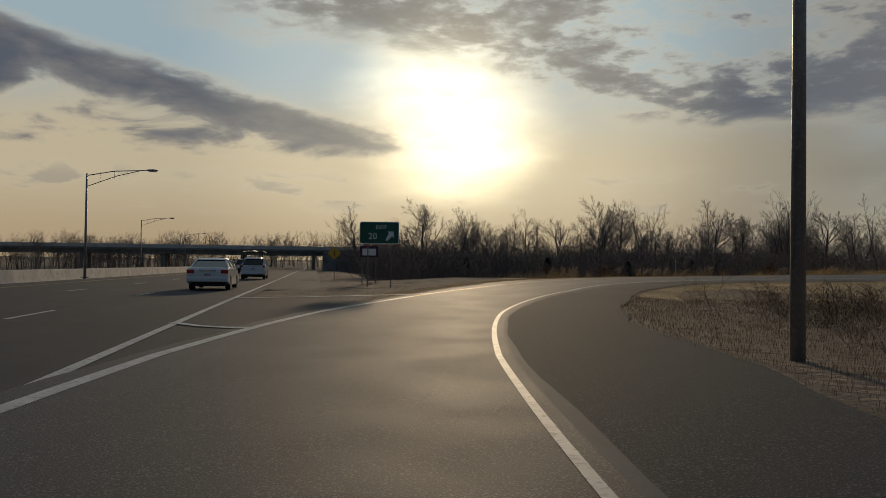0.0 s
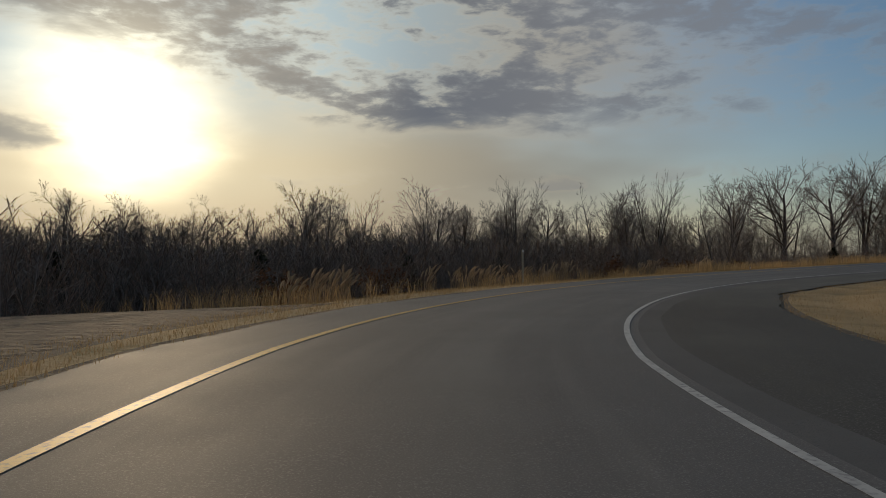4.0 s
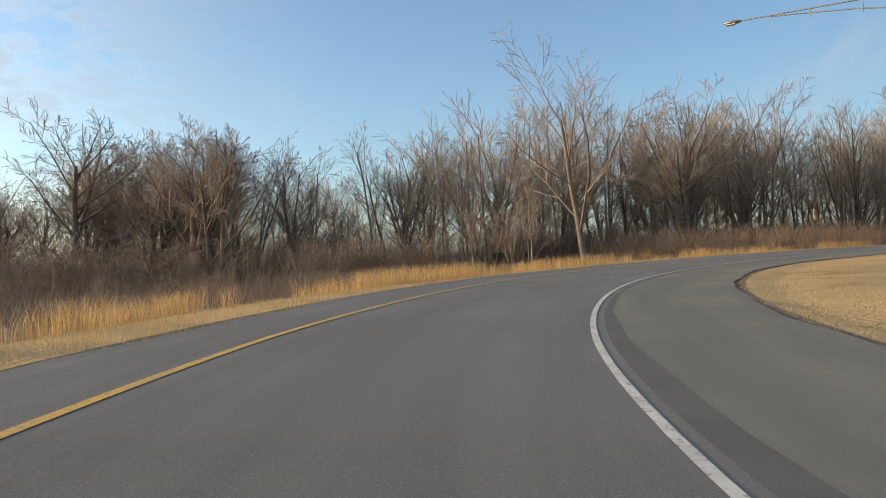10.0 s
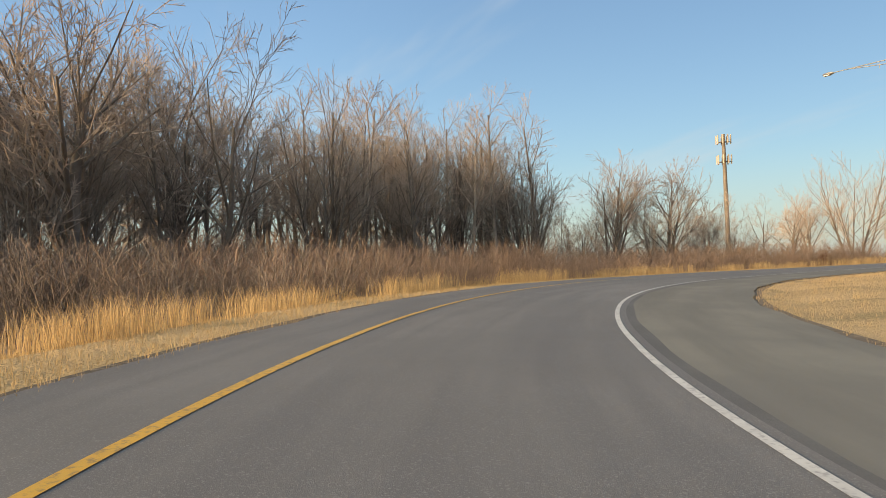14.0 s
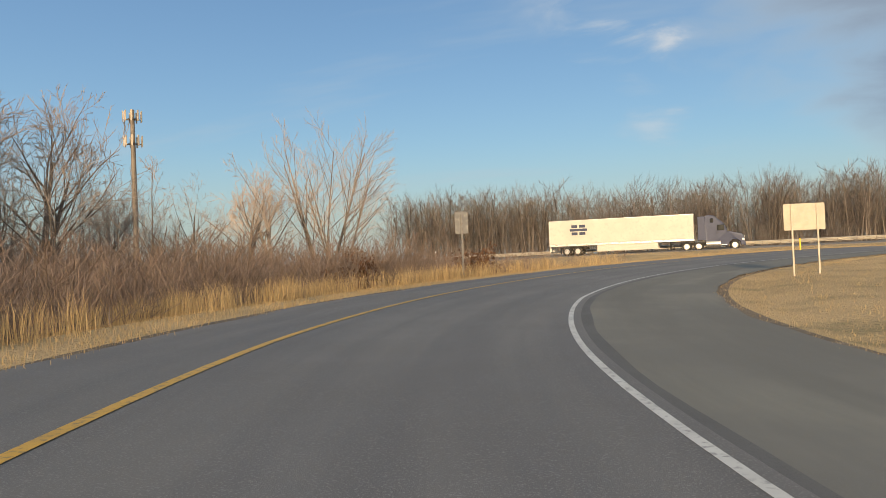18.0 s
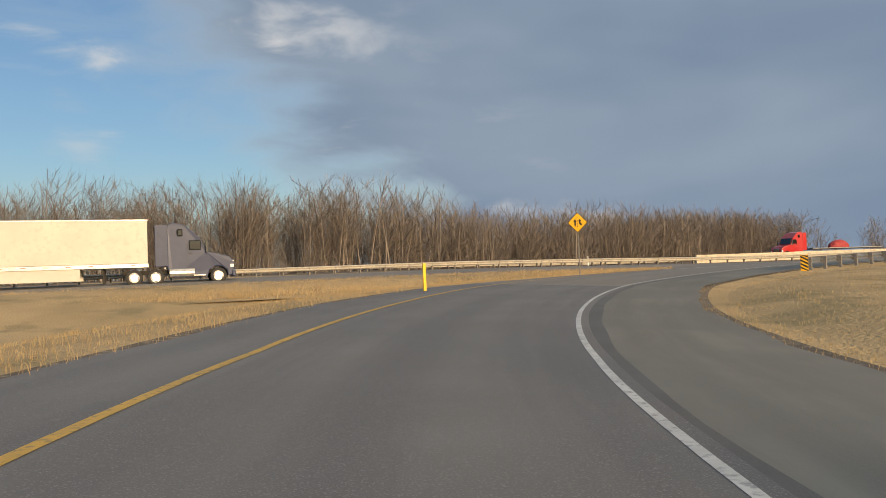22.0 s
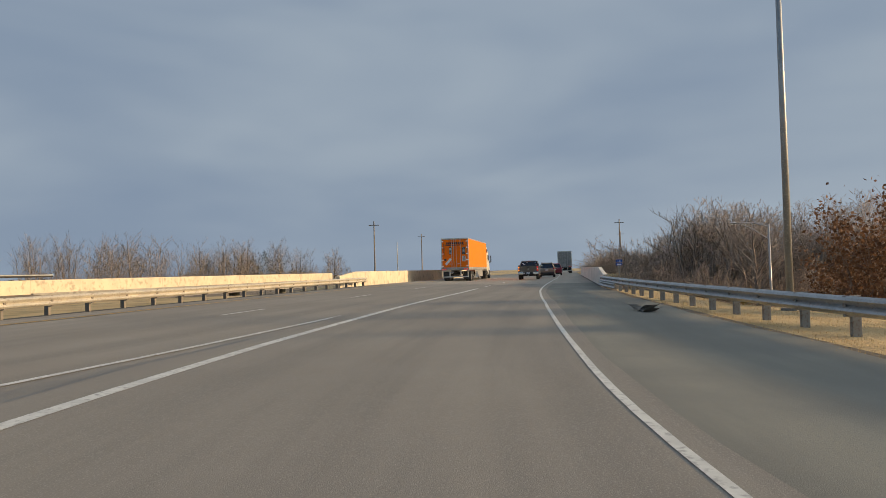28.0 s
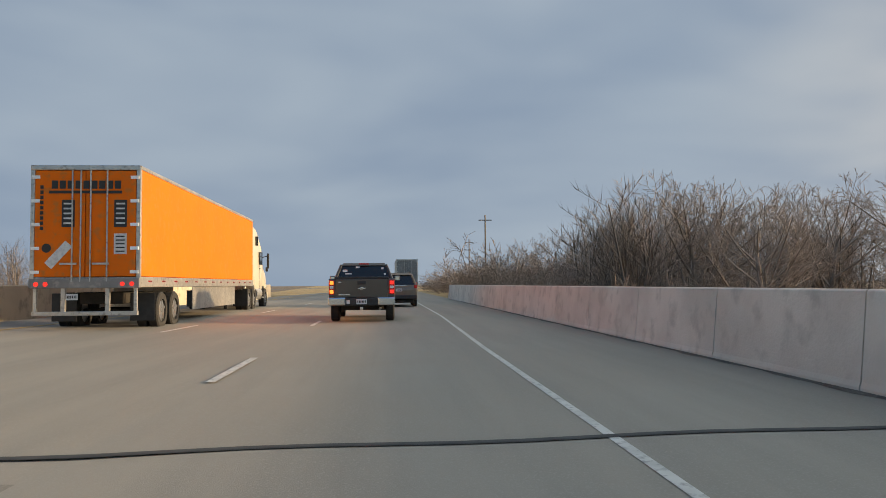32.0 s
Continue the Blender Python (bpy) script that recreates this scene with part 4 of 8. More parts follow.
verge("verge_outer", [t for t in T_FINE if 3.2 <= t <= 25.6], lambda t: LEFT_LINE(t) - SHOULDER_LEFT(t), -1, "strip of dry turf outside the ramp")
verge("verge_inner_rough", [t for t in T_FINE if -6 <= t <= 3.55], RIGHT_EDGE, 1, "rough brown verge inside the exit curve", M_FIELD)
verge("verge_inner", [t for t in T_FINE if 3.45 <= t <= 31.0], RIGHT_EDGE, 1, "strip of dry turf inside the ramp")


def strip(name, rows, mats, index, label):
    return tagged(sheet(name, rows, None, mats=mats, index=index), label, "verge", kind="structure")


# turf from the gore's tip to the highway's shoulder
rows = []
for t in np.arange(3.25, 6.2, 0.1):
    a = beside(t, LEFT_LINE(t) - SHOULDER_LEFT(t) + 0.1, -0.03)
    s = (a - A_POINT).dot(A_DIR) - float(np.interp(t, [3.25, 4.2], [2.9, 0.0]))
    e = a_at(s, -0.4 if s < 30 else -3.1, -0.06)
    swell = float(np.interp(t, [3.25, 4.3], [0.0, 1.0]))
    rows.append([e.lerp(a, k) + Vector((0, 0, d * swell)) for k, d in ((0, 0), (0.12, 0.02), (0.45, 0.22), (0.85, 0.03), (1, 0))])
strip("verge_gore", rows, [M_SOIL, M_FIELD], [0, 1, 1, 0], "dry turf between highway and ramp")
# shoulder and turf along the main road
rows = [[m_at(x, -0.35, -0.014), m_at(x, -2.6, -0.05), m_at(x, -3.4, -0.10), m_at(x, -6.0, -0.30), m_at(x, -10.0, -0.80)] for x in np.arange(330, 62, -3.0)]
strip("verge_main", rows, [M_SHOULDER, M_SOIL, M_GRASS], [0, 1, 2, 2], "shoulder and dry turf along the main road")
rows = [[p + Vector((o, -0.11 * o, -d)) for p in lip] for o, d in ((-0.3, 0.003), (0.4, 0.03), (2.5, 0.20), (7.0, 0.75))]
strip("verge_wedge", rows, [M_SOIL, M_GRASS], [1, 1, 1, 1, 1, 1], "dry turf at the tip of the merge wedge")
rows = [[m_at(x, 8.75, -0.02), m_at(x, 9.6, -0.10), m_at(x, 14.0, -0.55), m_at(x, 30.0, -0.70), m_at(x, 36.1, -0.03)] for x in np.arange(330, 3.4, -3.0)]
strip("verge_median", rows, [M_SOIL, M_GRASS], [0, 1, 1, 0], "dry turf median of the main road")


# ---- bare trees: tapered limbs, forked many times ----
rng = random.Random(7)


def limb(V, F, points, radii, sides):
    """A bent tube through points, added to the lists."""
    base = len(V)
    n = len(points)
    for i, p in enumerate(points):
        d = (points[min(i + 1, n - 1)] - points[max(i - 1, 0)]).normalized()
        u = d.cross(Vector((0.31, 0.2, 0.93))).normalized()
        w = d.cross(u)
        for k in range(sides):
            a = 2 * math.pi * k / sides
            V.append(p + (u * math.cos(a) + w * math.sin(a)) * radii[i])
    for i in range(n - 1):
        for k in range(sides):
            j = (k + 1) % sides
            F.append((base + i * sides + k, base + i * sides + j, base + (i + 1) * sides + j, base + (i + 1) * sides + k))


def grow(r, out, start, way, length, radius, level, spec):
    """One limb and all that forks from it. out: (V, F) for trunk and limbs, (V, F) for twigs."""
    steps = spec.get("steps", (5, 4, 3, 2, 1))[level]
    pts, rad = [start], [radius]
    p, d = start.copy(), way.normalized()
    tip = 0.30 if level == 0 else 0.35
    for i in range(steps):
        bend = spec["wander"] * (0.5, 1.0, 0.85, 0.7, 0.6)[level]
        d = (d + Vector((r.uniform(-1, 1), r.uniform(-1, 1), r.uniform(-0.5, 0.8) + spec["lift"] * (level > 0))) * bend).normalized()
        p = p + d * (length / steps)
        pts.append(p.copy())
        rad.append(radius * (1 - (1 - tip) * (i + 1) / steps))
    sides = spec.get("sides", (8, 5, 3, 3, 3))[level]
    V, F = out[0] if level < 2 else out[1]
    if level >= spec["levels"] and steps == 1:                   # last twigs end in a point
        u = (pts[1] - pts[0]).cross(Vector((0.31, 0.2, 0.93))).normalized()
        w = (pts[1] - pts[0]).normalized().cross(u)
        q, b = max(radius, spec["fine"]), len(V)
        if spec.get("flat"):                                     # joined masses: one sliver a twig
            V += [start + u * q, start - u * q, pts[1]]
            F.append((b, b + 1, b + 2))
            return
        V += [start + u * q, start - u * q * 0.5 + w * q * 0.87, start - u * q * 0.5 - w * q * 0.87, pts[1]]
        F += [(b, b + 1, b + 3), (b + 1, b + 2, b + 3), (b + 2, b, b + 3)]
        return
    limb(V, F, pts, [max(q, spec["fine"]) for q in rad], sides)
    if level >= spec["levels"]:
        return
    kids = spec["kids"][level]
    first = spec["first"] if level == 0 else 0.22
    for k in range(kids):
        s = first + (1 - first) * (k + r.uniform(0.2, 0.9)) / kids
        s = min(s, 0.985)
        u = s * steps
        i = min(int(u), steps - 1)
        q = pts[i].lerp(pts[i + 1], u - i)
        axis_d = (pts[i + 1] - pts[i]).normalized()
        side = axis_d.cross(Vector((r.uniform(-1, 1), r.uniform(-1, 1), r.uniform(-1, 1)))).normalized()
        ang = radians(r.uniform(*spec["angle"])) * (0.8 if s > 0.8 else 1)
        nd = axis_d * math.cos(ang) + side * math.sin(ang)
        ln = length * (spec["ratio"] if level == 0 else spec.get("deep", spec["ratio"])) * r.uniform(0.65, 1.15) * (1.15 - 0.55 * s if level == 0 else 1 - 0.35 * s)
        rr = radius * (1 - (1 - tip) * s) * (r.uniform(0.36, 0.60) if level == 0 else r.uniform(0.46, 0.68))
        grow(r, out, q, nd, ln, rr, level + 1, spec)


def tree_thing(seed, spec, label, mat_bark=None, mat_twig=None, name="bare_tree", category="tree"):
    """A tree as a thing with a trunk and a crown, at the origin."""
    r = random.Random(seed)
    out = (([], []), ([], []))
    for k in range(spec.get("stems", 1)):
        a = r.uniform(0, 6.28)
        lean = spec.get("lean", 0.06)
        off = 0.0 if spec.get("stems", 1) == 1 else 0.35
        grow(r, out, Vector((off * math.cos(a), off * math.sin(a), -0.4)), Vector((lean * math.cos(a), lean * math.sin(a), 1)), spec["height"] * spec["trunk"] * r.uniform(0.85, 1.1), spec["radius"] * r.uniform(0.75, 1.05), 0, spec)
    ob = new(name)
    tagged(ob, label, category)
    t = mesh_object("trunk", out[0][0], out[0][1], mat_bark or M_BARK, ob, smooth=True)
    c = mesh_object("crown", out[1][0], out[1][1], mat_twig or M_TWIG, ob, "fine bare twigs")
    return ob, float(np.percentile([v.z for v in out[1][0]], 99.5))


SPREAD = dict(height=15, trunk=0.46, radius=0.27, wander=0.11, lift=0.14, levels=4, kids=(13, 7, 6, 5), first=0.22, angle=(28, 62), ratio=0.78, deep=0.58, fine=0.011)
TALL = dict(height=17, trunk=0.80, radius=0.19, wander=0.07, lift=0.15, levels=3, kids=(18, 7, 5), first=0.36, angle=(28, 60), ratio=0.33, deep=0.62, fine=0.011, steps=(5, 3, 2, 1))
FORK = dict(height=15, trunk=0.45, radius=0.22, wander=0.14, lift=0.10, levels=4, kids=(8, 6, 5, 3), first=0.30, angle=(22, 54), ratio=0.78, deep=0.64, fine=0.011, stems=2, lean=0.24)
THIN = dict(height=13, trunk=0.85, radius=0.11, wander=0.08, lift=0.18, levels=3, kids=(14, 6, 4), first=0.32, angle=(26, 58), ratio=0.32, deep=0.60, fine=0.012, steps=(5, 3, 2, 1))
CLUMP = dict(height=12, trunk=0.70, radius=0.12, wander=0.10, lift=0.14, levels=3, kids=(9, 6, 4), first=0.28, angle=(26, 60), ratio=0.44, deep=0.60, fine=0.012, stems=4, lean=0.28, steps=(5, 3, 2, 1))
OPEN = dict(height=17, trunk=0.52, radius=0.21, wander=0.16, lift=0.06, levels=4, kids=(9, 6, 5, 3), first=0.24, angle=(28, 58), ratio=0.76, deep=0.64, fine=0.011)
FAN = dict(height=14, trunk=0.80, radius=0.14, wander=0.08, lift=0.22, levels=3, kids=(10, 6, 5), first=0.25, angle=(20, 48), ratio=0.46, deep=0.60, fine=0.012, stems=5, lean=0.28, steps=(5, 3, 2, 1))
KINDS = {
    "spread": tree_thing(11, SPREAD, "broad bare tree with a dense domed crown"),
    "spread2": tree_thing(12, SPREAD, "broad bare tree with low heavy limbs"),
    "tall": tree_thing(21, TALL, "tall slender bare tree with upright twigs", mat_twig=M_TWIG_PALE),
    "tall2": tree_thing(22, TALL, "tall straight bare tree in the wood's edge"),
    "fork": tree_thing(31, FORK, "bare tree with a forked leaning trunk"),
    "thin": tree_thing(41, THIN, "thin bare young tree"),
    "clump": tree_thing(51, CLUMP, "clump of thin bare stems from one root"),
    "open": tree_thing(61, OPEN, "large open bare tree with wide crooked limbs"),
    "fan": tree_thing(71, FAN, "bare tree fanning out in many upright stems", mat_twig=M_TWIG_PALE),
}
def dist_ramp(x, y):
    D = ((RAMP[:, :2] - np.array((x, y))) ** 2).sum(1)
    j = D.argmin()
    return math.sqrt(D[j]), float(((np.array((x, y)) - RAMP[j, :2]) * RAMP[j, 2:]).sum()), j


used_kind = set()
TREE_GROUP = "bare trees round the ramp"


def plant(kind, x, y, height, turn=None, sink=0.0, wide=1.0):
    rel = Vector((x, y, 0)) - A_POINT
    if -9 < rel.dot(A_LEFT) < 42 or dist_ramp(x, y)[0] < 12:
        return None
    ob, h0 = KINDS[kind]
    f = height / h0
    tilt = rng.uniform(-3, 3)
    m = Matrix.Translation((x, y, ground_z(x, y) - sink)) @ Euler((radians(tilt), radians(rng.uniform(-3, 3)), rng.uniform(0, 6.28) if turn is None else turn)).to_matrix().to_4x4() @ Matrix.Diagonal((f * wide, f * wide, f, 1))
    if kind not in used_kind:
        used_kind.add(kind)
        ob.matrix_world = m
        ob["group"] = TREE_GROUP
        return ob
    o = copy_thing(ob, m)
    o.matrix_basis = m
    return o


# the trees that stand out, each at its place
SOLO = [("open", 117.0, 70.3, 24.0), ("spread", 131.6, 59.5, 20.0), ("open", 133.7, 49.6, 19.5), ("spread2", 132.5, 132.9, 23.0), ("spread", 127.3, 110.8, 19.5),
        ("spread2", 141.0, 124.0, 20.5), ("fork", 172.4, 95.3, 23.5), ("fan", 135.3, -30.8, 14.5), ("fan", 132.6, -27.4, 11.5), ("fork", 139.2, -22.4, 9.5), ("fork", 150.9, -13.2, 15.5),
        ("clump", 151.8, -4.9, 15.5), ("open", 145.0, -9.0, 11.5), ("spread", -19.0, 223.0, 21.5), ("spread2", 31.2, 212.9, 20.5), ("fan", 69.2, 181.9, 19.0), ("fan", 95.0, 170.3, 19.0), ("clump", 93.3, 188.3, 19.5),
        ("spread", 112.0, 166.0, 19.0), ("spread2", 135.9, 177.3, 23.0), ("fork", 148.2, 167.4, 24.0), ("tall", 109.6, 75.1, 9.5), ("tall2", 201.4, 113.0, 22.0), ("spread", 147.2, 56.9, 17.5),
        ("tall2", 164.8, 27.3, 24.5), ("tall", 162.9, 12.0, 24.0), ("tall2", 152.5, 5.5, 23.0), ("tall", 150.0, 14.0, 23.0), ("tall2", 155.0, 20.0, 19.5), ("tall", 148.0, 26.0, 18.0),
        ("clump", 45.0, 90.0, 7.5), ("clump", 56.0, 120.0, 9.0), ("open", 20.0, 92.0, 8.0)]
for k, x, y, h in SOLO:
    plant(k, x, y, h)
# belt of the wood along the outside of the loop
for i in range(66):
    u = i / 65.0
    x = np.interp(u, [0, 0.35, 0.6, 0.85, 1.0], [128, 137, 150, 158, 150]) + rng.uniform(-2, 16)
    y = np.interp(u, [0, 0.35, 0.6, 0.85, 1.0], [95, 62, 40, 12, 0]) + rng.uniform(-3, 3)
    plant(rng.choice(("tall", "tall2", "thin", "thin", "clump", "fork", "tall")), x, y, rng.uniform(14.5, 20.5) + float(np.interp(u, [0, 0.45, 0.75, 0.9, 1.0], [0.0, 2.5, 4.5, 3.0, -2.0])))
for i in range(16):
    plant(rng.choice(("thin", "clump", "tall")), np.interp(i / 15, [0, 1], [118, 146]) + rng.uniform(-5, 5), np.interp(i / 15, [0, 1], [84, 44]) + rng.uniform(-4, 3), rng.uniform(6, 11))
for i in range(46):
    u = i / 45.0
    x = float(np.interp(u, [0, 0.4, 0.75, 1.0], [122, 140, 153, 156])) + rng.uniform(-3, 8)
    y = float(np.interp(u, [0, 0.4, 0.75, 1.0], [86, 58, 26, 4])) + rng.uniform(-4, 4)
    plant(rng.choice(("thin", "tall", "thin", "fan", "tall2")), x, y, rng.uniform(12.5, 19.5))
for i in range(13):
    plant(rng.choice(("tall", "tall2", "fork", "clump", "tall2")), rng.uniform(147, 170), rng.uniform(-3, 34), rng.uniform(17, 22))
# thin belt south of the wood, seen against the sky
for i in range(13):
    plant(rng.choice(("fork", "clump", "thin", "open")), rng.uniform(136, 165), -2 - i * 3.4 + rng.uniform(-2, 2), rng.uniform(8.5, 12.5))
# north belt
for i in range(56):
    x = -66 + i * 4.0 + rng.uniform(-3, 3)
    plant(rng.choice(("clump", "thin", "fan", "spread", "tall", "fork")), x, 205 - 0.16 * x + rng.uniform(-14, 16), rng.uniform(11, 19))
for i in range(16):
    plant(rng.choice(("spread", "spread2", "fork", "tall2", "fan")), rng.uniform(118, 168), rng.uniform(104, 160), rng.uniform(15.5, 22))
# wood beside the bridge approach
for i in range(52):
    x = -44 - i * 2.1 + rng.uniform(-3, 3)
    plant(rng.choice(("spread", "spread2", "spread", "fork", "spread2")), x, -4 - 0.05 * x + rng.uniform(-8, 30), rng.uniform(12.5, 16.0) * float(np.interp(x, [-150, -100, -64], [0.36, 0.70, 1.0])))
for k, x, y, h in (("spread", -80.5, 23.3, 18.0), ("spread2", -52.0, 12.0, 15.5), ("open", -62.0, 20.0, 16.5), ("spread", -46.0, -6.0, 13.0)):
    plant(k, x, y, h)
# broad crowns of the wood north-east of the loop
kept = rng.getstate()
rng.seed(91)
for i in range(17):
    plant(rng.choice(("spread", "spread2", "fork", "spread")), rng.uniform(124, 190), rng.uniform(104, 172), rng.uniform(14.5, 20.5))
for i in range(38):                                     # the belt north of the loop, filled out
    x = -60 + i * 4.7 + rng.uniform(-2, 2)
    plant(rng.choice(("spread", "clump", "spread2", "fan", "thin")), x, 200 - 0.16 * x + rng.uniform(-12, 14), rng.uniform(10, 16))
rng.setstate(kept)


def scatter(templates, places):
    """Joins many turned, scaled copies of template meshes (V, F arrays) into one."""
    VV, FF, n = [], [], 0
    for k, x, y, z, turn, f, fz in places:
        V, F = templates[k]
        c, s = math.cos(turn), math.sin(turn)
        W = np.empty_like(V)
        W[:, 0] = (V[:, 0] * c - V[:, 1] * s) * f + x
        W[:, 1] = (V[:, 0] * s + V[:, 1] * c) * f + y
        W[:, 2] = V[:, 2] * fz + z
        VV.append(W), FF.append(F + n)
        n += len(V)
    return np.concatenate(VV), np.concatenate(FF)


def template(seed, spec):
    r = random.Random(seed)
    out = (([], []), ([], []))
    for k in range(spec.get("stems", 1)):
        a = r.uniform(0, 6.28)
        q = r.uniform(0, spec.get("root", 0.3))
        grow(r, out, Vector((q * math.cos(a), q * math.sin(a), -0.3)), Vector((spec["lean"] * math.cos(a) * r.uniform(0.3, 1.2), spec["lean"] * math.sin(a) * r.uniform(0.3, 1.2), 1)), spec["height"] * spec["trunk"] * r.uniform(0.7, 1.1), spec["radius"], 0, spec)
    V = out[0][0] + out[1][0]
    F = out[0][1] + [tuple(i + len(out[0][0]) for i in f) for f in out[1][1]]
    A = np.array([tuple(v) for v in V], dtype=np.float32)
    A *= spec["height"] / np.percentile(A[:, 2], 99.5)
    T = []
    for f in F:
        T.append(f[:3])
        if len(f) == 4:
            T.append((f[0], f[2], f[3]))
    return A, np.array(T, dtype=np.int32)


# brush: thickets of thin stems
BRUSH = dict(height=2.9, trunk=0.8, radius=0.013, wander=0.24, lift=0.12, levels=2, kids=(6, 4), first=0.12, angle=(25, 68), ratio=0.44, deep=0.62, fine=0.0070, flat=True, sides=(3, 3, 3), steps=(3, 1, 1), stems=7, lean=0.55, root=0.8)
bt = [template(200 + i, BRUSH) for i in range(5)]
places, places2 = [], []
cand = []
while len(cand) < 2300:
    t = rng.uniform(3.0, 23.3)
    o = rng.uniform(0, 1) ** 0.8 * (34 if t < 13 else 22)
    s = LEFT_LINE(t) - SHOULDER_LEFT(t) - (5.6 if t < 10 else 6.0 if t < 16 else 3.6) - o
    p = beside(t, s)
    if (Vector((p.x, p.y, 0)) - A_POINT).dot(A_LEFT) > (-14 if t < 4.5 else -8) or p.y < m_line(p.x)[0] + 6:
        continue
    cand.append((p.x, p.y, t, o))
ZC = rise(np.array([(c[0], c[1]) for c in cand]))
for (x, y, t, o), z in zip(cand, ZC):
    f = rng.uniform(0.75, 1.25) * (0.85 + 0.45 * min(1, o / 12)) * (float(np.interp(t, [16, 17, 21.5, 22.4, 23.3], [1.0, 0.95, 0.85, 0.6, 0.42])) if t > 16 else float(np.interp(t, [3, 4.5, 8.5, 10, 11.5, 15.6, 16.4], [0.75, 0.95, 0.98, 0.86, 0.52, 0.34, 0.6])))
    (places2 if t > 16.5 or rng.random() < 0.25 else places).append((rng.randrange(5), x, y, z, rng.uniform(0, 6.28), f * 1.15, f))
for store, nm, mt, lb in ((places, "brush", M_STEM, "thicket of leafless grey-brown brush"), (places2, "brush_red", M_STEM_RED, "thicket of leafless reddish brush")):
    V, F = scatter(bt, store)
    tagged(bulk_object(nm, V, F, mt), lb, "brush", kind="stuff")

weeds = []
for _ in range(200):
    t = rng.uniform(-1.5, 3.4)
    p = beside(t, RIGHT_EDGE(t) + 2.6 + rng.random() ** 0.8 * 13)
    weeds.append((p.x, p.y))
V, F = scatter(bt, [(rng.randrange(5), x, y, z, rng.uniform(0, 6.28), rng.uniform(0.4, 0.7), rng.uniform(0.22, 0.42)) for (x, y), z in zip(weeds, rise(np.array(weeds)))])
tagged(bulk_object("weed_thicket", V, F, M_WEED), "low dark brown weeds inside the exit curve", "weeds", kind="stuff")

# undergrowth of the woods: upright saplings
SAP = dict(height=6.5, trunk=0.80, radius=0.028, wander=0.14, lift=0.16, levels=2, kids=(6, 3), first=0.25, angle=(22, 58), ratio=0.34, fine=0.010, flat=True, sides=(3, 3, 3), steps=(2, 2, 1), stems=4, lean=0.22, root=1.2)
DOME = dict(height=4.5, trunk=0.72, radius=0.028, wander=0.22, lift=0.10, levels=3, kids=(5, 5, 3), first=0.12, angle=(24, 66), ratio=0.52, deep=0.60, fine=0.011, flat=True, sides=(3, 3, 3, 3), steps=(3, 1, 1, 1), stems=6, lean=0.55, root=0.9)
dt = [template(340 + i, DOME) for i in range(4)]
st = [template(300 + i, SAP) for i in range(4)]
cand = []
for i in range(300):
    u = rng.random()
    cand.append((float(np.interp(u, [0, 0.3, 0.6, 0.85, 1], [118, 132, 146, 153, 146])) + rng.uniform(-2, 20), float(np.interp(u, [0, 0.3, 0.6, 0.85, 1], [100, 68, 40, 12, -25])) + rng.uniform(-4, 4)))
for i in range(300):
    x = rng.uniform(-70, 150)
    cand.append((x, 196 - 0.16 * x + rng.uniform(-16, 22)))
for i in range(120):
    cand.append((rng.uniform(108, 165), rng.uniform(98, 165)))
cand = [c for c in cand if dist_ramp(*c)[0] > 17 and not -9 < (Vector((*c, 0)) - A_POINT).dot(A_LEFT) < 40]
ZC = rise(np.array(cand))
V, F = scatter(st, [(rng.randrange(4), x, y, z, rng.uniform(0, 6.28), rng.uniform(0.8, 1.3), rng.uniform(0.6, 1.15)) for (x, y), z in zip(cand, ZC)])
tagged(bulk_object("undergrowth", V, F, M_SAPLING), "upright leafless saplings under the trees", "undergrowth", kind="stuff")
foot = random.Random(55)
cand = []
for i in range(330):                                    # shrubs at the foot of the wood round the loop
    u = foot.random()
    cand.append((float(np.interp(u, [0, 0.3, 0.6, 0.85, 1], [116, 130, 143, 150, 143])) + foot.uniform(-2, 14), float(np.interp(u, [0, 0.3, 0.6, 0.85, 1], [100, 68, 40, 12, -25])) + foot.uniform(-4, 4), foot.uniform(0.65, 1.35)))
for i in range(340):                                    # and of the belt north of it
    x = foot.uniform(-70, 165)
    cand.append((x, (192 - 0.16 * x if x < 110 else 120) + foot.uniform(-14, 26), foot.uniform(0.9, 1.75)))
cand = [c for c in cand if dist_ramp(c[0], c[1])[0] > 17 and not -9 < (Vector((c[0], c[1], 0)) - A_POINT).dot(A_LEFT) < 40]
ZC = rise(np.array([c[:2] for c in cand]))
V, F = scatter(dt, [(foot.randrange(4), x, y, z, foot.uniform(0, 6.28), f * 1.25, f) for (x, y, f), z in zip(cand, ZC)])
tagged(bulk_object("shrubs", V, F, M_SAPLING), "rounded leafless brown shrubs at the wood's foot", "shrubs", kind="stuff")
cand = []
while len(cand) < 300:                                  # higher brush between the ramp and the north belt
    t = foot.uniform(4.0, 10.2)
    p = beside(t, LEFT_LINE(t) - SHOULDER_LEFT(t) - foot.uniform(15, 75))
    if dist_ramp(p.x, p.y)[0] > 14 and (Vector((p.x, p.y, 0)) - A_POINT).dot(A_LEFT) < -12:
        cand.append((p.x, p.y, foot.uniform(0.55, 1.0)))
ZC = rise(np.array([c[:2] for c in cand]))
V, F = scatter(dt, [(foot.randrange(4), x, y, z, foot.uniform(0, 6.28), f * 1.7, f) for (x, y, f), z in zip(cand, ZC)])
tagged(bulk_object("brush_far", V, F, M_STEM), "grey-brown leafless brush before the belt of trees", "brush", kind="stuff")
cand = []
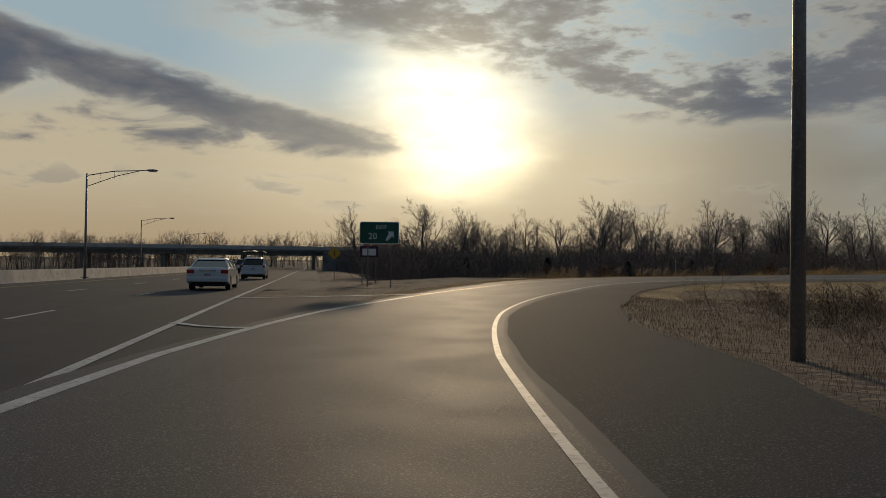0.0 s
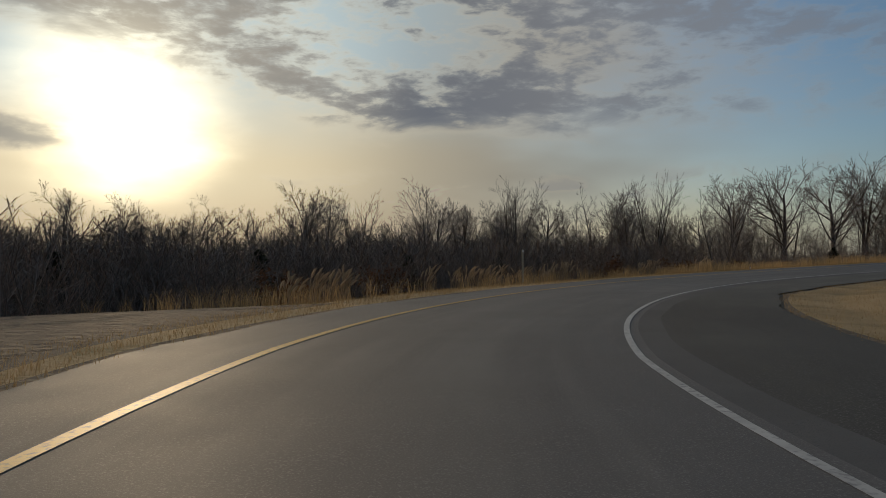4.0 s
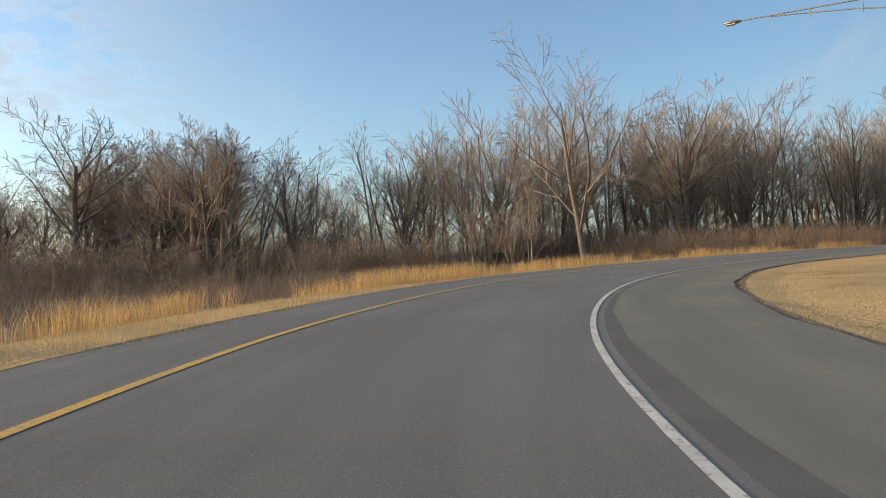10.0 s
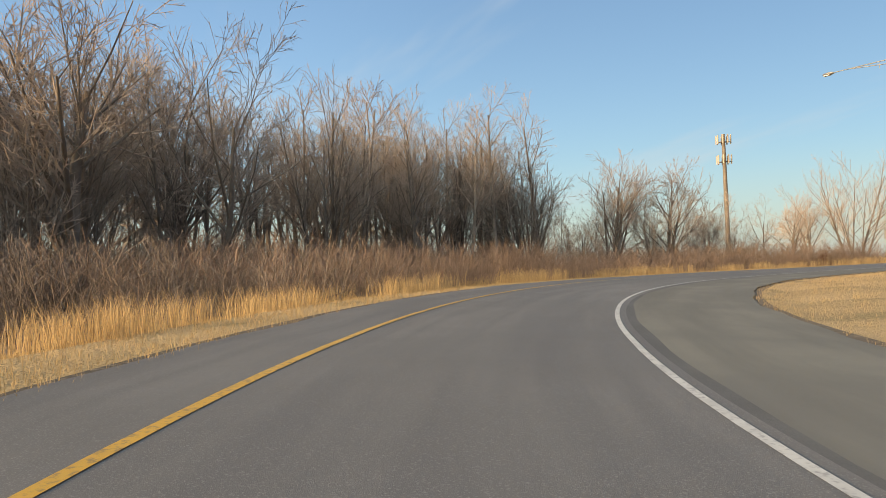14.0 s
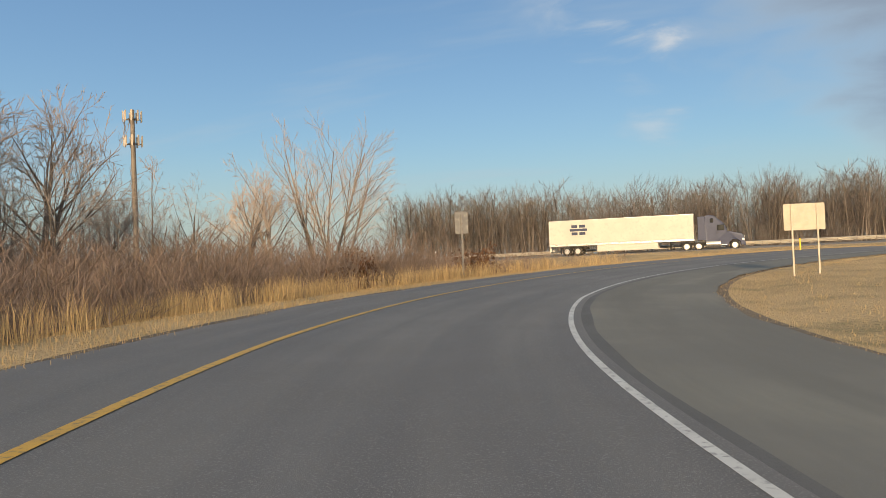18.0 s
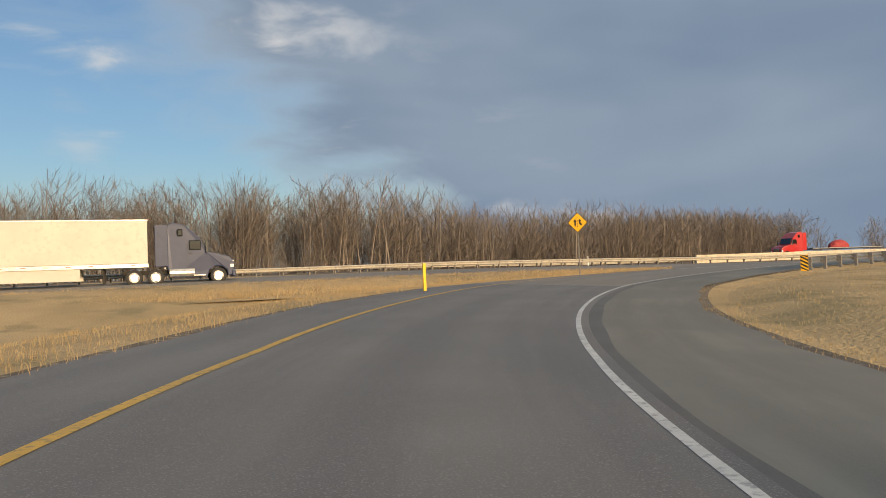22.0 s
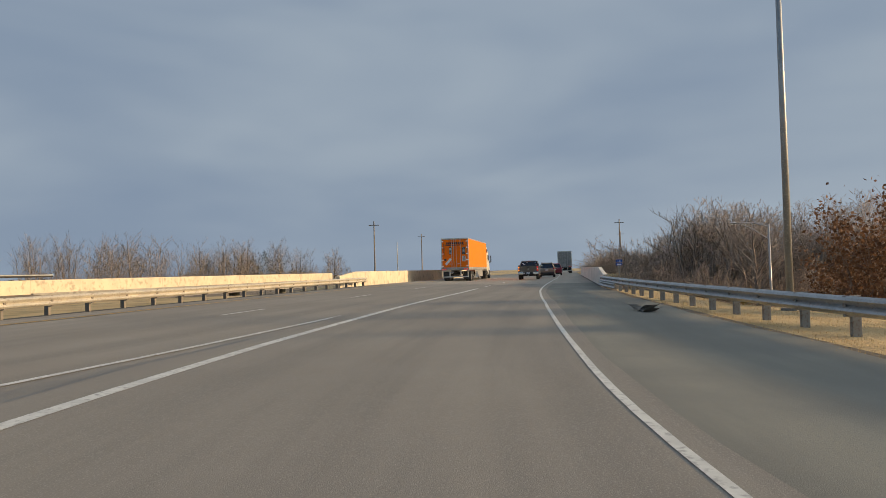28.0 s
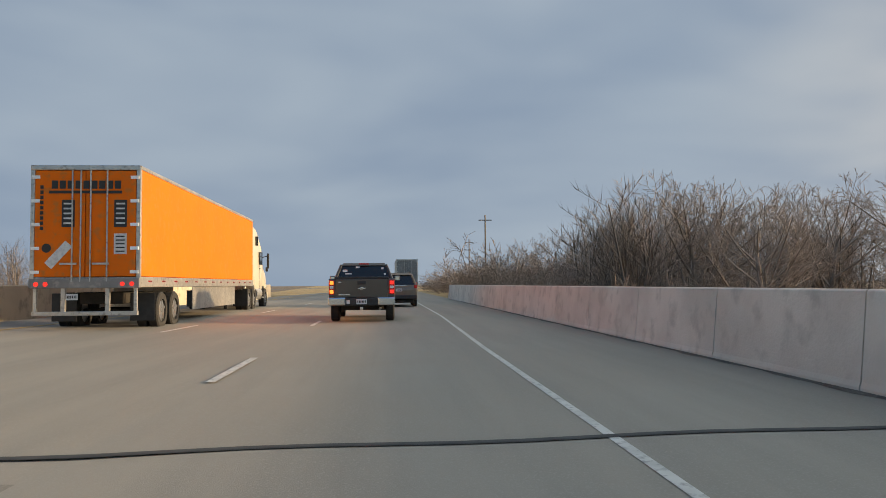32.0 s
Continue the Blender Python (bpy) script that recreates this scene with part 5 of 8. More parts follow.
for i in range(330):
    x = -36 - 134 * rng.random() ** 1.2
    cand.append((x, -17 - 0.05 * x + rng.uniform(-8, 18)))
cand = [c for c in cand if not -9 < (Vector((*c, 0)) - A_POINT).dot(A_LEFT) < 40]
ZC = rise(np.array(cand))
V, F = scatter(dt, [(rng.randrange(4), x, y, z, rng.uniform(0, 6.28), rng.uniform(1.1, 1.9), rng.uniform(0.75, 1.55) * float(np.interp(x, [-170, -100, -55], [0.45, 0.75, 1.0]))) for (x, y), z in zip(cand, ZC)])
tagged(bulk_object("thicket", V, F, M_SAPLING), "dense dark leafless thicket beyond the bridge", "thicket", kind="stuff")

# far woods: joined leafless trees
FAR = dict(height=15, trunk=0.68, radius=0.085, wander=0.11, lift=0.18, levels=2, kids=(15, 12), first=0.26, angle=(24, 60), ratio=0.42, deep=0.62, fine=0.015, flat=True, stems=2, lean=0.10, root=0.9, sides=(4, 3, 3), steps=(3, 2, 1))
ft = [template(400 + i, FAR) for i in range(5)]
cand = []
for i in range(980):                                   # wood beyond the main road
    x = 150 - 270 * rng.random() ** 1.1
    y = float(np.interp(x, [-107, -12, 41, 68, 130, 150], [-178, -142, -123, -110, -103, -100])) - 34 * rng.random() ** 1.4
    cand.append((x, y, rng.uniform(13.4, 16.3) * float(np.interp(x, [-20, 50, 80, 110], [1.36, 1.10, 0.95, 0.88])) if rng.random() < 0.72 else rng.uniform(5, 9)))
for i in range(210):                                    # hedge beyond the opposite carriageway
    cand.append((rng.uniform(-330, -60), rng.uniform(-150, -118), rng.uniform(5, 8.5)))
for i in range(100):                                    # far left of the bridge
    cand.append((rng.uniform(-330, -90), rng.uniform(-190, -120), rng.uniform(12, 18)))
for i in range(330):                                    # behind the north belt
    x = rng.uniform(-160, 190)
    cand.append((x, 232 - 0.1 * x + rng.uniform(0, 40), rng.uniform(8, 13)))
for i in range(100):                                    # behind the east wood
    cand.append((rng.uniform(168, 215), rng.uniform(-60, 160), rng.uniform(9, 14)))
for i in range(120):                                    # west of the highway
    s = rng.uniform(60, 380)
    p = a_at(s, rng.uniform(48, 85))
    cand.append((p.x, p.y, rng.uniform(6, 10)))
west = random.Random(77)
for i in range(170):                                    # west of the highway, north of the bridge
    p = a_at(west.uniform(-12, 66), west.uniform(47, 78))
    if p.y + 0.34 * p.x < -35.5:
        continue
    cand.append((p.x, p.y, west.uniform(8, 14) if west.random() < 0.6 else west.uniform(3, 6)))
for i in range(560):                                    # shrubs at the foot of the wood beyond the main road
    x = west.uniform(-110, 150)
    cand.append((x, float(np.interp(x, [-107, -12, 41, 68, 130, 150], [-178, -142, -123, -110, -103, -100])) + 3 - 20 * west.random(), west.uniform(2.4, 5.6)))
for i in range(150):                                    # banks of the overpass, beside the highway
    q = west.choice((west.uniform(15, 19), west.uniform(36, 60), west.uniform(-16, -8)))
    p = a_at(west.uniform(150, 300), q)
    cand.append((p.x, p.y, -west.uniform(2.0, 4.5)))
for i in range(120):                                    # north-east of the loop
    cand.append((west.uniform(128, 205), west.uniform(102, 185), west.uniform(6, 12)))
for i in range(190):                                    # beyond the overpass
    p = a_at(rng.uniform(235, 330), rng.uniform(-45, 90))
    cand.append((p.x, p.y, -rng.uniform(8, 13)))
for i in range(190):                                    # along the road beyond the bridge
    x = rng.uniform(-380, -70)
    cand.append((x, m_line(x)[0] + 26 + rng.uniform(0, 30), rng.uniform(5.5, 8.5)))
cand = [(c[0], c[1], abs(c[2])) for c in cand if c[2] < 0 or c[1] < -100 or not -9 < (Vector((c[0], c[1], 0)) - A_POINT).dot(A_LEFT) < 40]
ZC = rise(np.array([(c[0], c[1]) for c in cand]))
V, F = scatter(ft, [(rng.randrange(5), x, y, z, rng.uniform(0, 6.28), h / 15 * (rng.uniform(1.0, 1.45) if h > 7 else rng.uniform(1.3, 2.0)), h / 15) for (x, y, h), z in zip(cand, ZC)])
tagged(bulk_object("far_wood", V, F, M_FARTWIG), "distant leafless woods in grey brown", "woods", kind="stuff")


# ---- grass: bent blades ----
def blades(name, spots, height, width, mat, label, lean=0.35, plume=None):
    """spots: x, y, z rows; each blade is a bent strip of two quads."""
    S = np.array(spots)
    n = len(S)
    r = np.random.RandomState(len(name) + n)
    h = height * r.uniform(0.55, 1.15, n)
    a = r.uniform(0, 2 * np.pi, n)
    l = lean * r.uniform(0.3, 1.2, n) * h
    b = r.uniform(0, 2 * np.pi, n)
    wx, wy = np.cos(a) * width / 2, np.sin(a) * width / 2
    dx, dy = np.cos(b) * l, np.sin(b) * l
    V = np.zeros((n, 5, 3))
    V[:, 0] = S + np.stack([-wx, -wy, 0 * h - 0.05], 1)
    V[:, 1] = S + np.stack([wx, wy, 0 * h - 0.05], 1)
    V[:, 2] = S + np.stack([dx * 0.35 + wx * 0.8, dy * 0.35 + wy * 0.8, h * 0.6], 1)
    V[:, 3] = S + np.stack([dx * 0.35 - wx * 0.8, dy * 0.35 - wy * 0.8, h * 0.6], 1)
    V[:, 4] = S + np.stack([dx, dy, h], 1)
    k = np.arange(n)[:, None] * 5
    F = np.concatenate([k + np.array([[0, 1, 2]]), k + np.array([[0, 2, 3]]), k + np.array([[3, 2, 4]])])
    return tagged(bulk_object(name, V.reshape(-1, 3), F, mat), label, "grass", kind="stuff")


def verge_z(P):
    """Height of the turf strips or the ground, whichever is higher, at rows of x, y, lateral offset and strip height."""
    z = rise(np.array([(q[0], q[1]) for q in P]))
    out = []
    for (x, y, o, zr), g in zip(P, z):
        v = zr - float(np.interp(o, [0, 0.25, 1.2, 2.4, 4.2], [0.03, 0.02, 0.07, 0.16, 0.50]))
        out.append((x, y, max(v, g) if 0 <= o < 4.2 else g))
    return out


def verge_spots(n, t0, t1, side, near, far, power=1.0, clump=0, tuft=7):
    """Spots along the ramp's outer (-1) or inner (1) edge, in small tufts."""
    pts = []
    for _ in range(n // tuft):
        t = rng.uniform(t0, t1)
        o = near + (far - near) * rng.random() ** power
        if clump and noise.noise(Vector((t * 2.2, o * 0.6, clump))) < -0.05:
            continue
        e = LEFT_LINE(t) - SHOULDER_LEFT(t) - o if side < 0 else RIGHT_EDGE(t) + o
        p = beside(t, e)
        for _k in range(tuft):
            pts.append((p.x + rng.gauss(0, 0.13), p.y + rng.gauss(0, 0.13), o, p.z))
    return verge_z(pts)


blades("tall_grass", verge_spots(70000, 8.8, 22.8, -1, 1.7, 5.8, 0.8, 3.1, 16), 0.72, 0.010, M_REED, "tall golden dead grass along the ramp", 0.40)
blades("tall_grass_early", verge_spots(9000, 5.6, 11.0, -1, 2.9, 7.0, 0.9, 5.7, 20), 0.80, 0.010, M_REED, "patches of tall dead grass before the brush", 0.45)


def plumes(name, spots, label):
    """Tall stalks with broad feathery heads, all bent one way by the wind."""
    r = random.Random(77)
    V, F = [], []
    for x, y, z in spots:
        h = r.uniform(0.6, 1.15)
        a = 0.5 + r.gauss(0, 0.5)
        d = Vector((math.cos(a), math.sin(a), 0)) * h * r.uniform(0.25, 0.5)
        b = r.uniform(0, 3.14)
        w = Vector((math.cos(b), math.sin(b), 0))
        o = Vector((x, y, z))
        for k in range(3):                                       # three blades to a head, for depth
            u = Vector((math.cos(b + 1.05 * k), math.sin(b + 1.05 * k), 0.1))
            n = len(V)
            for s, wd, q in ((0.0, 0.006, 0.0), (0.68, 0.006, 0.30), (0.82, 0.040, 0.60), (0.93, 0.030, 0.88)):
                c = o + d * q + Vector((0, 0, h * s))
                V += [c - u * wd, c + u * wd]
            V.append(o + d * 1.15 + Vector((0, 0, h * 0.97)))
            F += [(n, n + 1, n + 3, n + 2), (n + 2, n + 3, n + 5, n + 4), (n + 4, n + 5, n + 7, n + 6), (n + 6, n + 7, n + 8)]
    ob = mesh_object(name, V, F, M_PLUME)
    return tagged(ob, label, "grass", kind="stuff")


plumes("plume_grass", verge_spots(700, 5.3, 9.3, -1, 3.0, 5.0, 1.0, 9.3, 14), "pale feathery grass plumes bent by the wind")
blades("turf_outer", verge_spots(80000, 2.6, 25.6, -1, 0.05, 3.4, 1.1, 0, 5), 0.10, 0.007, M_TURFBLADE, "short dry turf outside the ramp", 0.9)
blades("turf_inner", verge_spots(80000, 3.4, 30.8, 1, 0.05, 8.0, 1.4, 0, 5), 0.06, 0.007, M_TURFBLADE, "short dry turf inside the loop", 0.9)
blades("turf_rough", verge_spots(34000, -1.0, 3.5, 1, 0.1, 9.0, 1.2, 0, 5), 0.10, 0.006, M_WEED, "rough brown grass inside the exit curve", 0.7)
spots = []
for _ in range(6800):
    x = rng.uniform(69, 128)
    q = 2.8 + rng.random() * 6.7
    p = m_at(x, -q)
    d, side, k = dist_ramp(p.x, p.y)
    t = -6 + 0.2 * k
    edge = LEFT_LINE(t) - SHOULDER_LEFT(t)
    o = edge - (0.9 + side)
    if side > 0 or o < 0.1 or (x < 74 and q + o < 7.2):
        continue
    zr = beside(t, edge).z - float(np.interp(o, [0, 0.25, 1.2, 2.4, 4.2], [0.03, 0.02, 0.07, 0.16, 0.50])) if o < 4.2 else -9
    zm = p.z - float(np.interp(q, [0, 2.6, 3.4, 6.0, 10.0], [0.014, 0.10, 0.17, 0.36, 0.80]))
    z = max(zr, zm)
    for _k in range(9):
        spots.append((p.x + rng.gauss(0, 0.2), p.y + rng.gauss(0, 0.2), z))
blades("turf_wedge", spots, 0.25, 0.012, M_REED, "dry grass between ramp and main road", 0.6)
spots = []
for _ in range(14000):
    t = rng.uniform(2.2, 4.6)
    p = beside(t, LEFT_LINE(t) - 0.6 - rng.random() * 9)
    rel = p - A_POINT
    if rel.dot(A_LEFT) < -3.4 and rel.dot(A_DIR) > 28:
        spots.append((p.x, p.y, 0))
if spots:
    zz = rise(np.array([(s[0], s[1]) for s in spots]))
    blades("turf_gore", [(a[0], a[1], z) for a, z in zip(spots, zz)], 0.22, 0.012, M_WEED, "rough brown grass behind the exit gore", 0.7)


# leafy bushes: stems with withered leaves
def leafy(name, x, y, height, width, n, mat, label, seed, category="bush"):
    r = random.Random(seed)
    out = (([], []), ([], []))
    spec = dict(BRUSH, flat=False, height=height, radius=0.035, stems=7, lean=0.35 * width / height * 2, root=0.4, kids=(7, 4), fine=0.008)
    for k in range(7):
        a = r.uniform(0, 6.28)
        grow(r, out, Vector((0.3 * math.cos(a), 0.3 * math.sin(a), -0.3)), Vector((spec["lean"] * math.cos(a) * r.uniform(0.2, 1.2), spec["lean"] * math.sin(a) * r.uniform(0.2, 1.2), 1)), height * r.uniform(0.6, 0.95), 0.04, 0, spec)
    ob = new(name)
    tagged(ob, label, category)
    V = out[0][0] + out[1][0]
    F = out[0][1] + [tuple(i + len(out[0][0]) for i in f) for f in out[1][1]]
    mesh_object("branchwork", V, F, M_STEM_RED, ob)
    tips = [v for v in out[1][0]] or V
    LV, LF = [], []
    for k in range(n):
        c = tips[r.randrange(len(tips))] + Vector((r.gauss(0, 0.18), r.gauss(0, 0.18), r.gauss(0, 0.18)))
        if c.z < 0.2:
            continue
        u = Vector((r.uniform(-1, 1), r.uniform(-1, 1), r.uniform(-1, 1))).normalized() * r.uniform(0.05, 0.10)
        w = u.cross(Vector((r.uniform(-1, 1), r.uniform(-1, 1), r.uniform(-1, 1)))).normalized() * r.uniform(0.03, 0.06)
        b = len(LV)
        LV += [c - u, c + w, c + u, c - w]
        LF.append((b, b + 1, b + 2, b + 3))
    mesh_object("foliage", LV, LF, mat, ob, "withered leaves still hanging")
    ob.matrix_world = Matrix.Translation((x, y, ground_z(x, y)))
    return ob


for i, (x, y, h, w, mt, lb) in enumerate((
        (31, -26.5, 5.2, 2.6, M_BROWNLEAF, "tall bush with rusty withered leaves"), (26, -25.0, 4.6, 2.4, M_BROWNLEAF, "bush with brown leaves behind the rail"), (22, -27.5, 3.6, 2.0, M_OLIVELEAF, "olive bush below the guardrail"),
        (37, -25.0, 5.6, 2.6, M_BROWNLEAF, "tall bush with brown leaves beside the lamp"), (43, -24.0, 5.0, 2.4, M_BROWNLEAF, "broad bush with withered leaves"), (18, -23.5, 4.8, 2.4, M_OLIVELEAF, "tangled olive-brown bush behind the rail"),
        (13, -25.5, 3.4, 2.0, M_OLIVELEAF, "low olive bush by the bridge"), (48, -22.5, 4.0, 2.0, M_BROWNLEAF, "low brown bush on the bank"), (21, -22.0, 7.0, 3.0, M_BROWNLEAF, "tall thicket of withered brown leaves"), (15.5, -21.0, 6.0, 2.8, M_OLIVELEAF, "tall tangled olive-brown thicket"), (26.5, -21.0, 7.2, 3.0, M_BROWNLEAF, "tall bush thick with rusty leaves"), (11.0, -18.5, 5.5, 2.6, M_OLIVELEAF, "tangled bush above the lower highway"), (32.5, -22.0, 6.4, 2.8, M_BROWNLEAF, "broad rusty bush on the bank"))):
    leafy("bush", x, y, h * (0.66 if x < 25 else 0.85), w, 3200, mt, lb, 500 + i)["group"] = "bushes behind the rail"
for i, (t, o, h) in enumerate(((8.9, 8.0, 1.9), (9.4, 7.0, 1.6), (7.2, 8.5, 1.9), (10.2, 9, 1.6), (6.6, 9.0, 2.0), (11.2, 9.5, 1.5), (21.6, 4.2, 1.9), (21.9, 6.5, 1.6), (20.9, 5.5, 1.8), (21.2, 8.0, 2.3))):
    p = beside(t, LEFT_LINE(t) - SHOULDER_LEFT(t) - o)
    leafy("bush", p.x, p.y, h, 1.4, 1100, M_BROWNLEAF, "small dark bush with withered leaves", 600 + i)["group"] = "bushes in the brush"


def cedar(x, y, h, seed):
    """A dark evergreen: short trunk, drooping tufts of needles."""
    r = random.Random(seed)
    ob = new("cedar")
    tagged(ob, "dark green cedar bush among the brush", "cedar", "cedars in the brush")
    V, F = [], []
    limb(V, F, [Vector((0, 0, -0.3)), Vector((0.05, 0, h * 0.5)), Vector((0, 0.03, h * 0.92))], [0.10, 0.06, 0.02], 6)
    mesh_object("trunk", V, F, M_BARK, ob)
    V, F = [], []
    for k in range(1100):
        z = r.random() ** 0.8 * h
        rad = (1 - z / h) ** 0.7 * h * 0.34 * r.uniform(0.15, 1.15) * (1 + 0.25 * math.sin(z * 5 + seed))
        a = r.uniform(0, 6.28)
        c = Vector((rad * math.cos(a), rad * math.sin(a), z + 0.1))
        u = Vector((math.cos(a), math.sin(a), r.uniform(-0.3, 0.8))).normalized() * r.uniform(0.12, 0.24)
        w = u.cross(Vector((r.uniform(-1, 1), r.uniform(-1, 1), 1))).normalized() * 0.04
        b = len(V)
        V += [c - u, c + w, c + u, c - w]
        F.append((b, b + 1, b + 2, b + 3))
    mesh_object("foliage", V, F, M_CEDAR, ob, "dense dark needles")
    ob.matrix_world = Matrix.Translation((x, y, ground_z(x, y)))


for i, (t, o, h) in enumerate(((6.9, 13, 2.6), (7.6, 11, 2.3), (8.4, 12, 2.5), (11.3, 12, 2.2), (6.2, 15, 2.6))):
    p = beside(t, LEFT_LINE(t) - SHOULDER_LEFT(t) - o)
    cedar(p.x, p.y, h, 700 + i)
cedar(-90, -86, 9.0, 720)


# ---- roadside furniture ----
def ground_at(x, y):
    return Vector((x, y, ground_z(x, y)))


def facing(p, heading):
    """A frame at p whose -y looks back along the heading (degrees left of +y), towards oncoming drivers."""
    return Matrix.Translation(p) @ Matrix.Rotation(radians(heading), 4, "Z")


def sweep(points, profile, closed=True, bm=None):
    """Draws a profile of (across, up) points along points."""
    bm = bm or bmesh.new()
    rings = []
    for i, p in enumerate(points):
        d = (points[min(i + 1, len(points) - 1)] - points[max(i - 1, 0)])
        r = Vector((d.y, -d.x, 0)).normalized()
        rings.append([bm.verts.new(p + r * a + Vector((0, 0, z))) for a, z in profile])
    n = len(profile)
    for A, B in zip(rings, rings[1:]):
        for k in range(n if closed else n - 1):
            j = (k + 1) % n
            bm.faces.new((A[k], A[j], B[j], B[k]))
    if closed:
        bm.faces.new(rings[0][::-1]), bm.faces.new(rings[-1])
    return bm


W_BEAM = [(0.0, 0.0), (0.05, 0.03), (0.08, 0.07), (0.05, 0.11), (0.0, 0.155), (0.05, 0.20), (0.08, 0.24), (0.05, 0.28), (0.0, 0.31), (-0.012, 0.31), (0.036, 0.275), (0.062, 0.24), (0.036, 0.205), (-0.012, 0.155), (0.036, 0.105), (0.062, 0.07), (0.036, 0.035), (-0.012, 0.0)]


def guardrail(name, line, sign, mat_beam, mat_post, label, gap=1.9, tall=0.69, beams=1):
    """A W-beam rail along points; sign: side of the line on which the beam stands (traffic side)."""
    thing = new(name)
    tagged(thing, label, "guardrail")
    top = [p + Vector((0, 0, tall - 0.31)) for p in line]
    prof = [(sign * (a + 0.14), z) for a, z in W_BEAM]
    for k in range(beams):
        part("beam", sweep([p + Vector((0, 0, -0.36 * k)) for p in top], prof), mat_beam, thing)
    dist, nxt, made = 0.0, 0.3, None
    for a, b in zip(line, line[1:]):
        L = (b - a).length
        while nxt <= dist + L:
            p = a.lerp(b, (nxt - dist) / L)
            d = (b - a).normalized()
            turn = math.atan2(d.y, d.x)
            if made is None:
                bm = box(0.10, 0.15, tall + 0.7, (0, 0, (tall - 0.7) / 2), 0.008)
                box(0.09, 0.14, 0.33, (0, sign * -0.11, tall - 0.17), 0.008, bm=bm)
                made = part("post", bm, mat_post, thing)
                o = made
            else:
                o = new("post", made.data)
                o.parent = thing
            o.matrix_world = Matrix.Translation(p) @ Matrix.Rotation(turn, 4, "Z")
            nxt += gap
        dist += L
    return thing


rail_pts = [beside(t, RAIL_RIGHT(t), -0.10) for t in np.arange(26.3, 31.48, 0.08)]
guardrail("guardrail", rail_pts, -1, M_GALV, M_GALV_DULL, "long grey W-beam guardrail beside the ramp shoulder")
pts = [m_at(x, 9.2, -0.12) for x in np.arange(150, 2.0, -2.0)]
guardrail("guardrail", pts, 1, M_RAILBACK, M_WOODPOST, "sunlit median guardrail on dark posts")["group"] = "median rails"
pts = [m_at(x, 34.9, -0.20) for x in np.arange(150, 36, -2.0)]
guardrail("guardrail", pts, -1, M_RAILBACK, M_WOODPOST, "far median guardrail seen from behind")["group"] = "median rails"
# doubled beam where the rail meets the bridge
part("approach_beam", sweep([beside(t, RAIL_RIGHT(t), 0.02) for t in np.arange(30.87, 31.50, 0.05)], [(-(a + 0.14), z) for a, z in W_BEAM]), M_GALV, bpy.data.objects["guardrail"])


def barrier(name, line, sign, label, tall=1.07, piece=6.0, fall=(0.30, 3.6), mat=None):
    """A concrete bridge parapet in cast lengths; sign: the traffic side; fall: how far and over what length its end slopes down."""
    thing = new(name)
    tagged(thing, label, "concrete barrier")
    acc, cur, begin = 0.0, [line[0]], line[0]
    for a, b in zip(line, line[1:]):
        acc += (b - a).length
        cur.append(b)
        if acc >= piece or b is line[-1]:
            prof = lambda hh: [(sign * 0.17, -0.25), (sign * 0.17, 0.04), (sign * 0.15, 0.10), (sign * 0.06, hh - 0.02), (sign * 0.04, hh), (-sign * 0.16, hh), (-sign * 0.18, hh - 0.02), (-sign * 0.2, -0.25)]
            bm = bmesh.new()
            d = (cur[-1] - cur[0]).normalized() * 0.012
            pts2 = [cur[0] + d] + cur[1:-1] + [cur[-1] - d]
            rings = []
            for i, p in enumerate(pts2):
                dd = pts2[min(i + 1, len(pts2) - 1)] - pts2[max(i - 1, 0)]
                r = Vector((dd.y, -dd.x, 0)).normalized()
                hh = tall - fall[0] * max(0.0, 1 - (p - begin).length / fall[1])
                rings.append([bm.verts.new(p + r * q + Vector((0, 0, z))) for q, z in prof(hh)])
            for A, B in zip(rings, rings[1:]):
                for k in range(8):
                    bm.faces.new((A[k], A[(k + 1) % 8], B[(k + 1) % 8], B[k]))
            bm.faces.new(rings[0][::-1]), bm.faces.new(rings[-1])
            bmesh.ops.recalc_face_normals(bm, faces=bm.faces)
            part("cast_length", bm, mat or M_CONC, thing)
            cur, acc = [b], 0.0
    return thing


barrier("bridge_barrier", [beside(t, RAIL_RIGHT(t) + 0.05) for t in np.arange(31.42, 36.4, 0.0438)], -1, "grey weathered concrete parapet along the bridge shoulder", tall=1.055, piece=3.6, fall=(0.40, 6.6))
# both median parapets take the concrete with warm sunlight in its colour
barrier("bridge_barrier", [m_at(x, 10.2, 0.0) for x in np.arange(7.0, -62, -0.6)], -1, "median-side concrete parapet tinted cream as if in warm sun", tall=1.0, mat=M_CONC_SUNTINT)["group"] = "median parapets"
barrier("bridge_barrier", [m_at(x, 35.0, -0.1) for x in np.arange(36, -62, -0.6)], -1, "second sun-tinted cream concrete parapet beyond the median gap", tall=1.0, fall=(0.0, 1.0), mat=M_CONC_SUNTINT)["group"] = "median parapets"
# dirt washed against the foot of the parapet
rows = []
for t in np.arange(31.44, 35.6, 0.03):
    w = 0.13 + 0.03 * math.sin(t * 23) + 0.03 * math.sin(t * 61 + 1)
    e = RAIL_RIGHT(t) + 0.05 - 0.15
    rows.append([beside(t, e - w, 0.004), beside(t, e - w * 0.4, 0.007), beside(t, e + 0.01, 0.010)])
tagged(sheet("gutter_dirt", rows, M_GRIT), "dark grit along the foot of the parapet", "dirt", kind="structure")
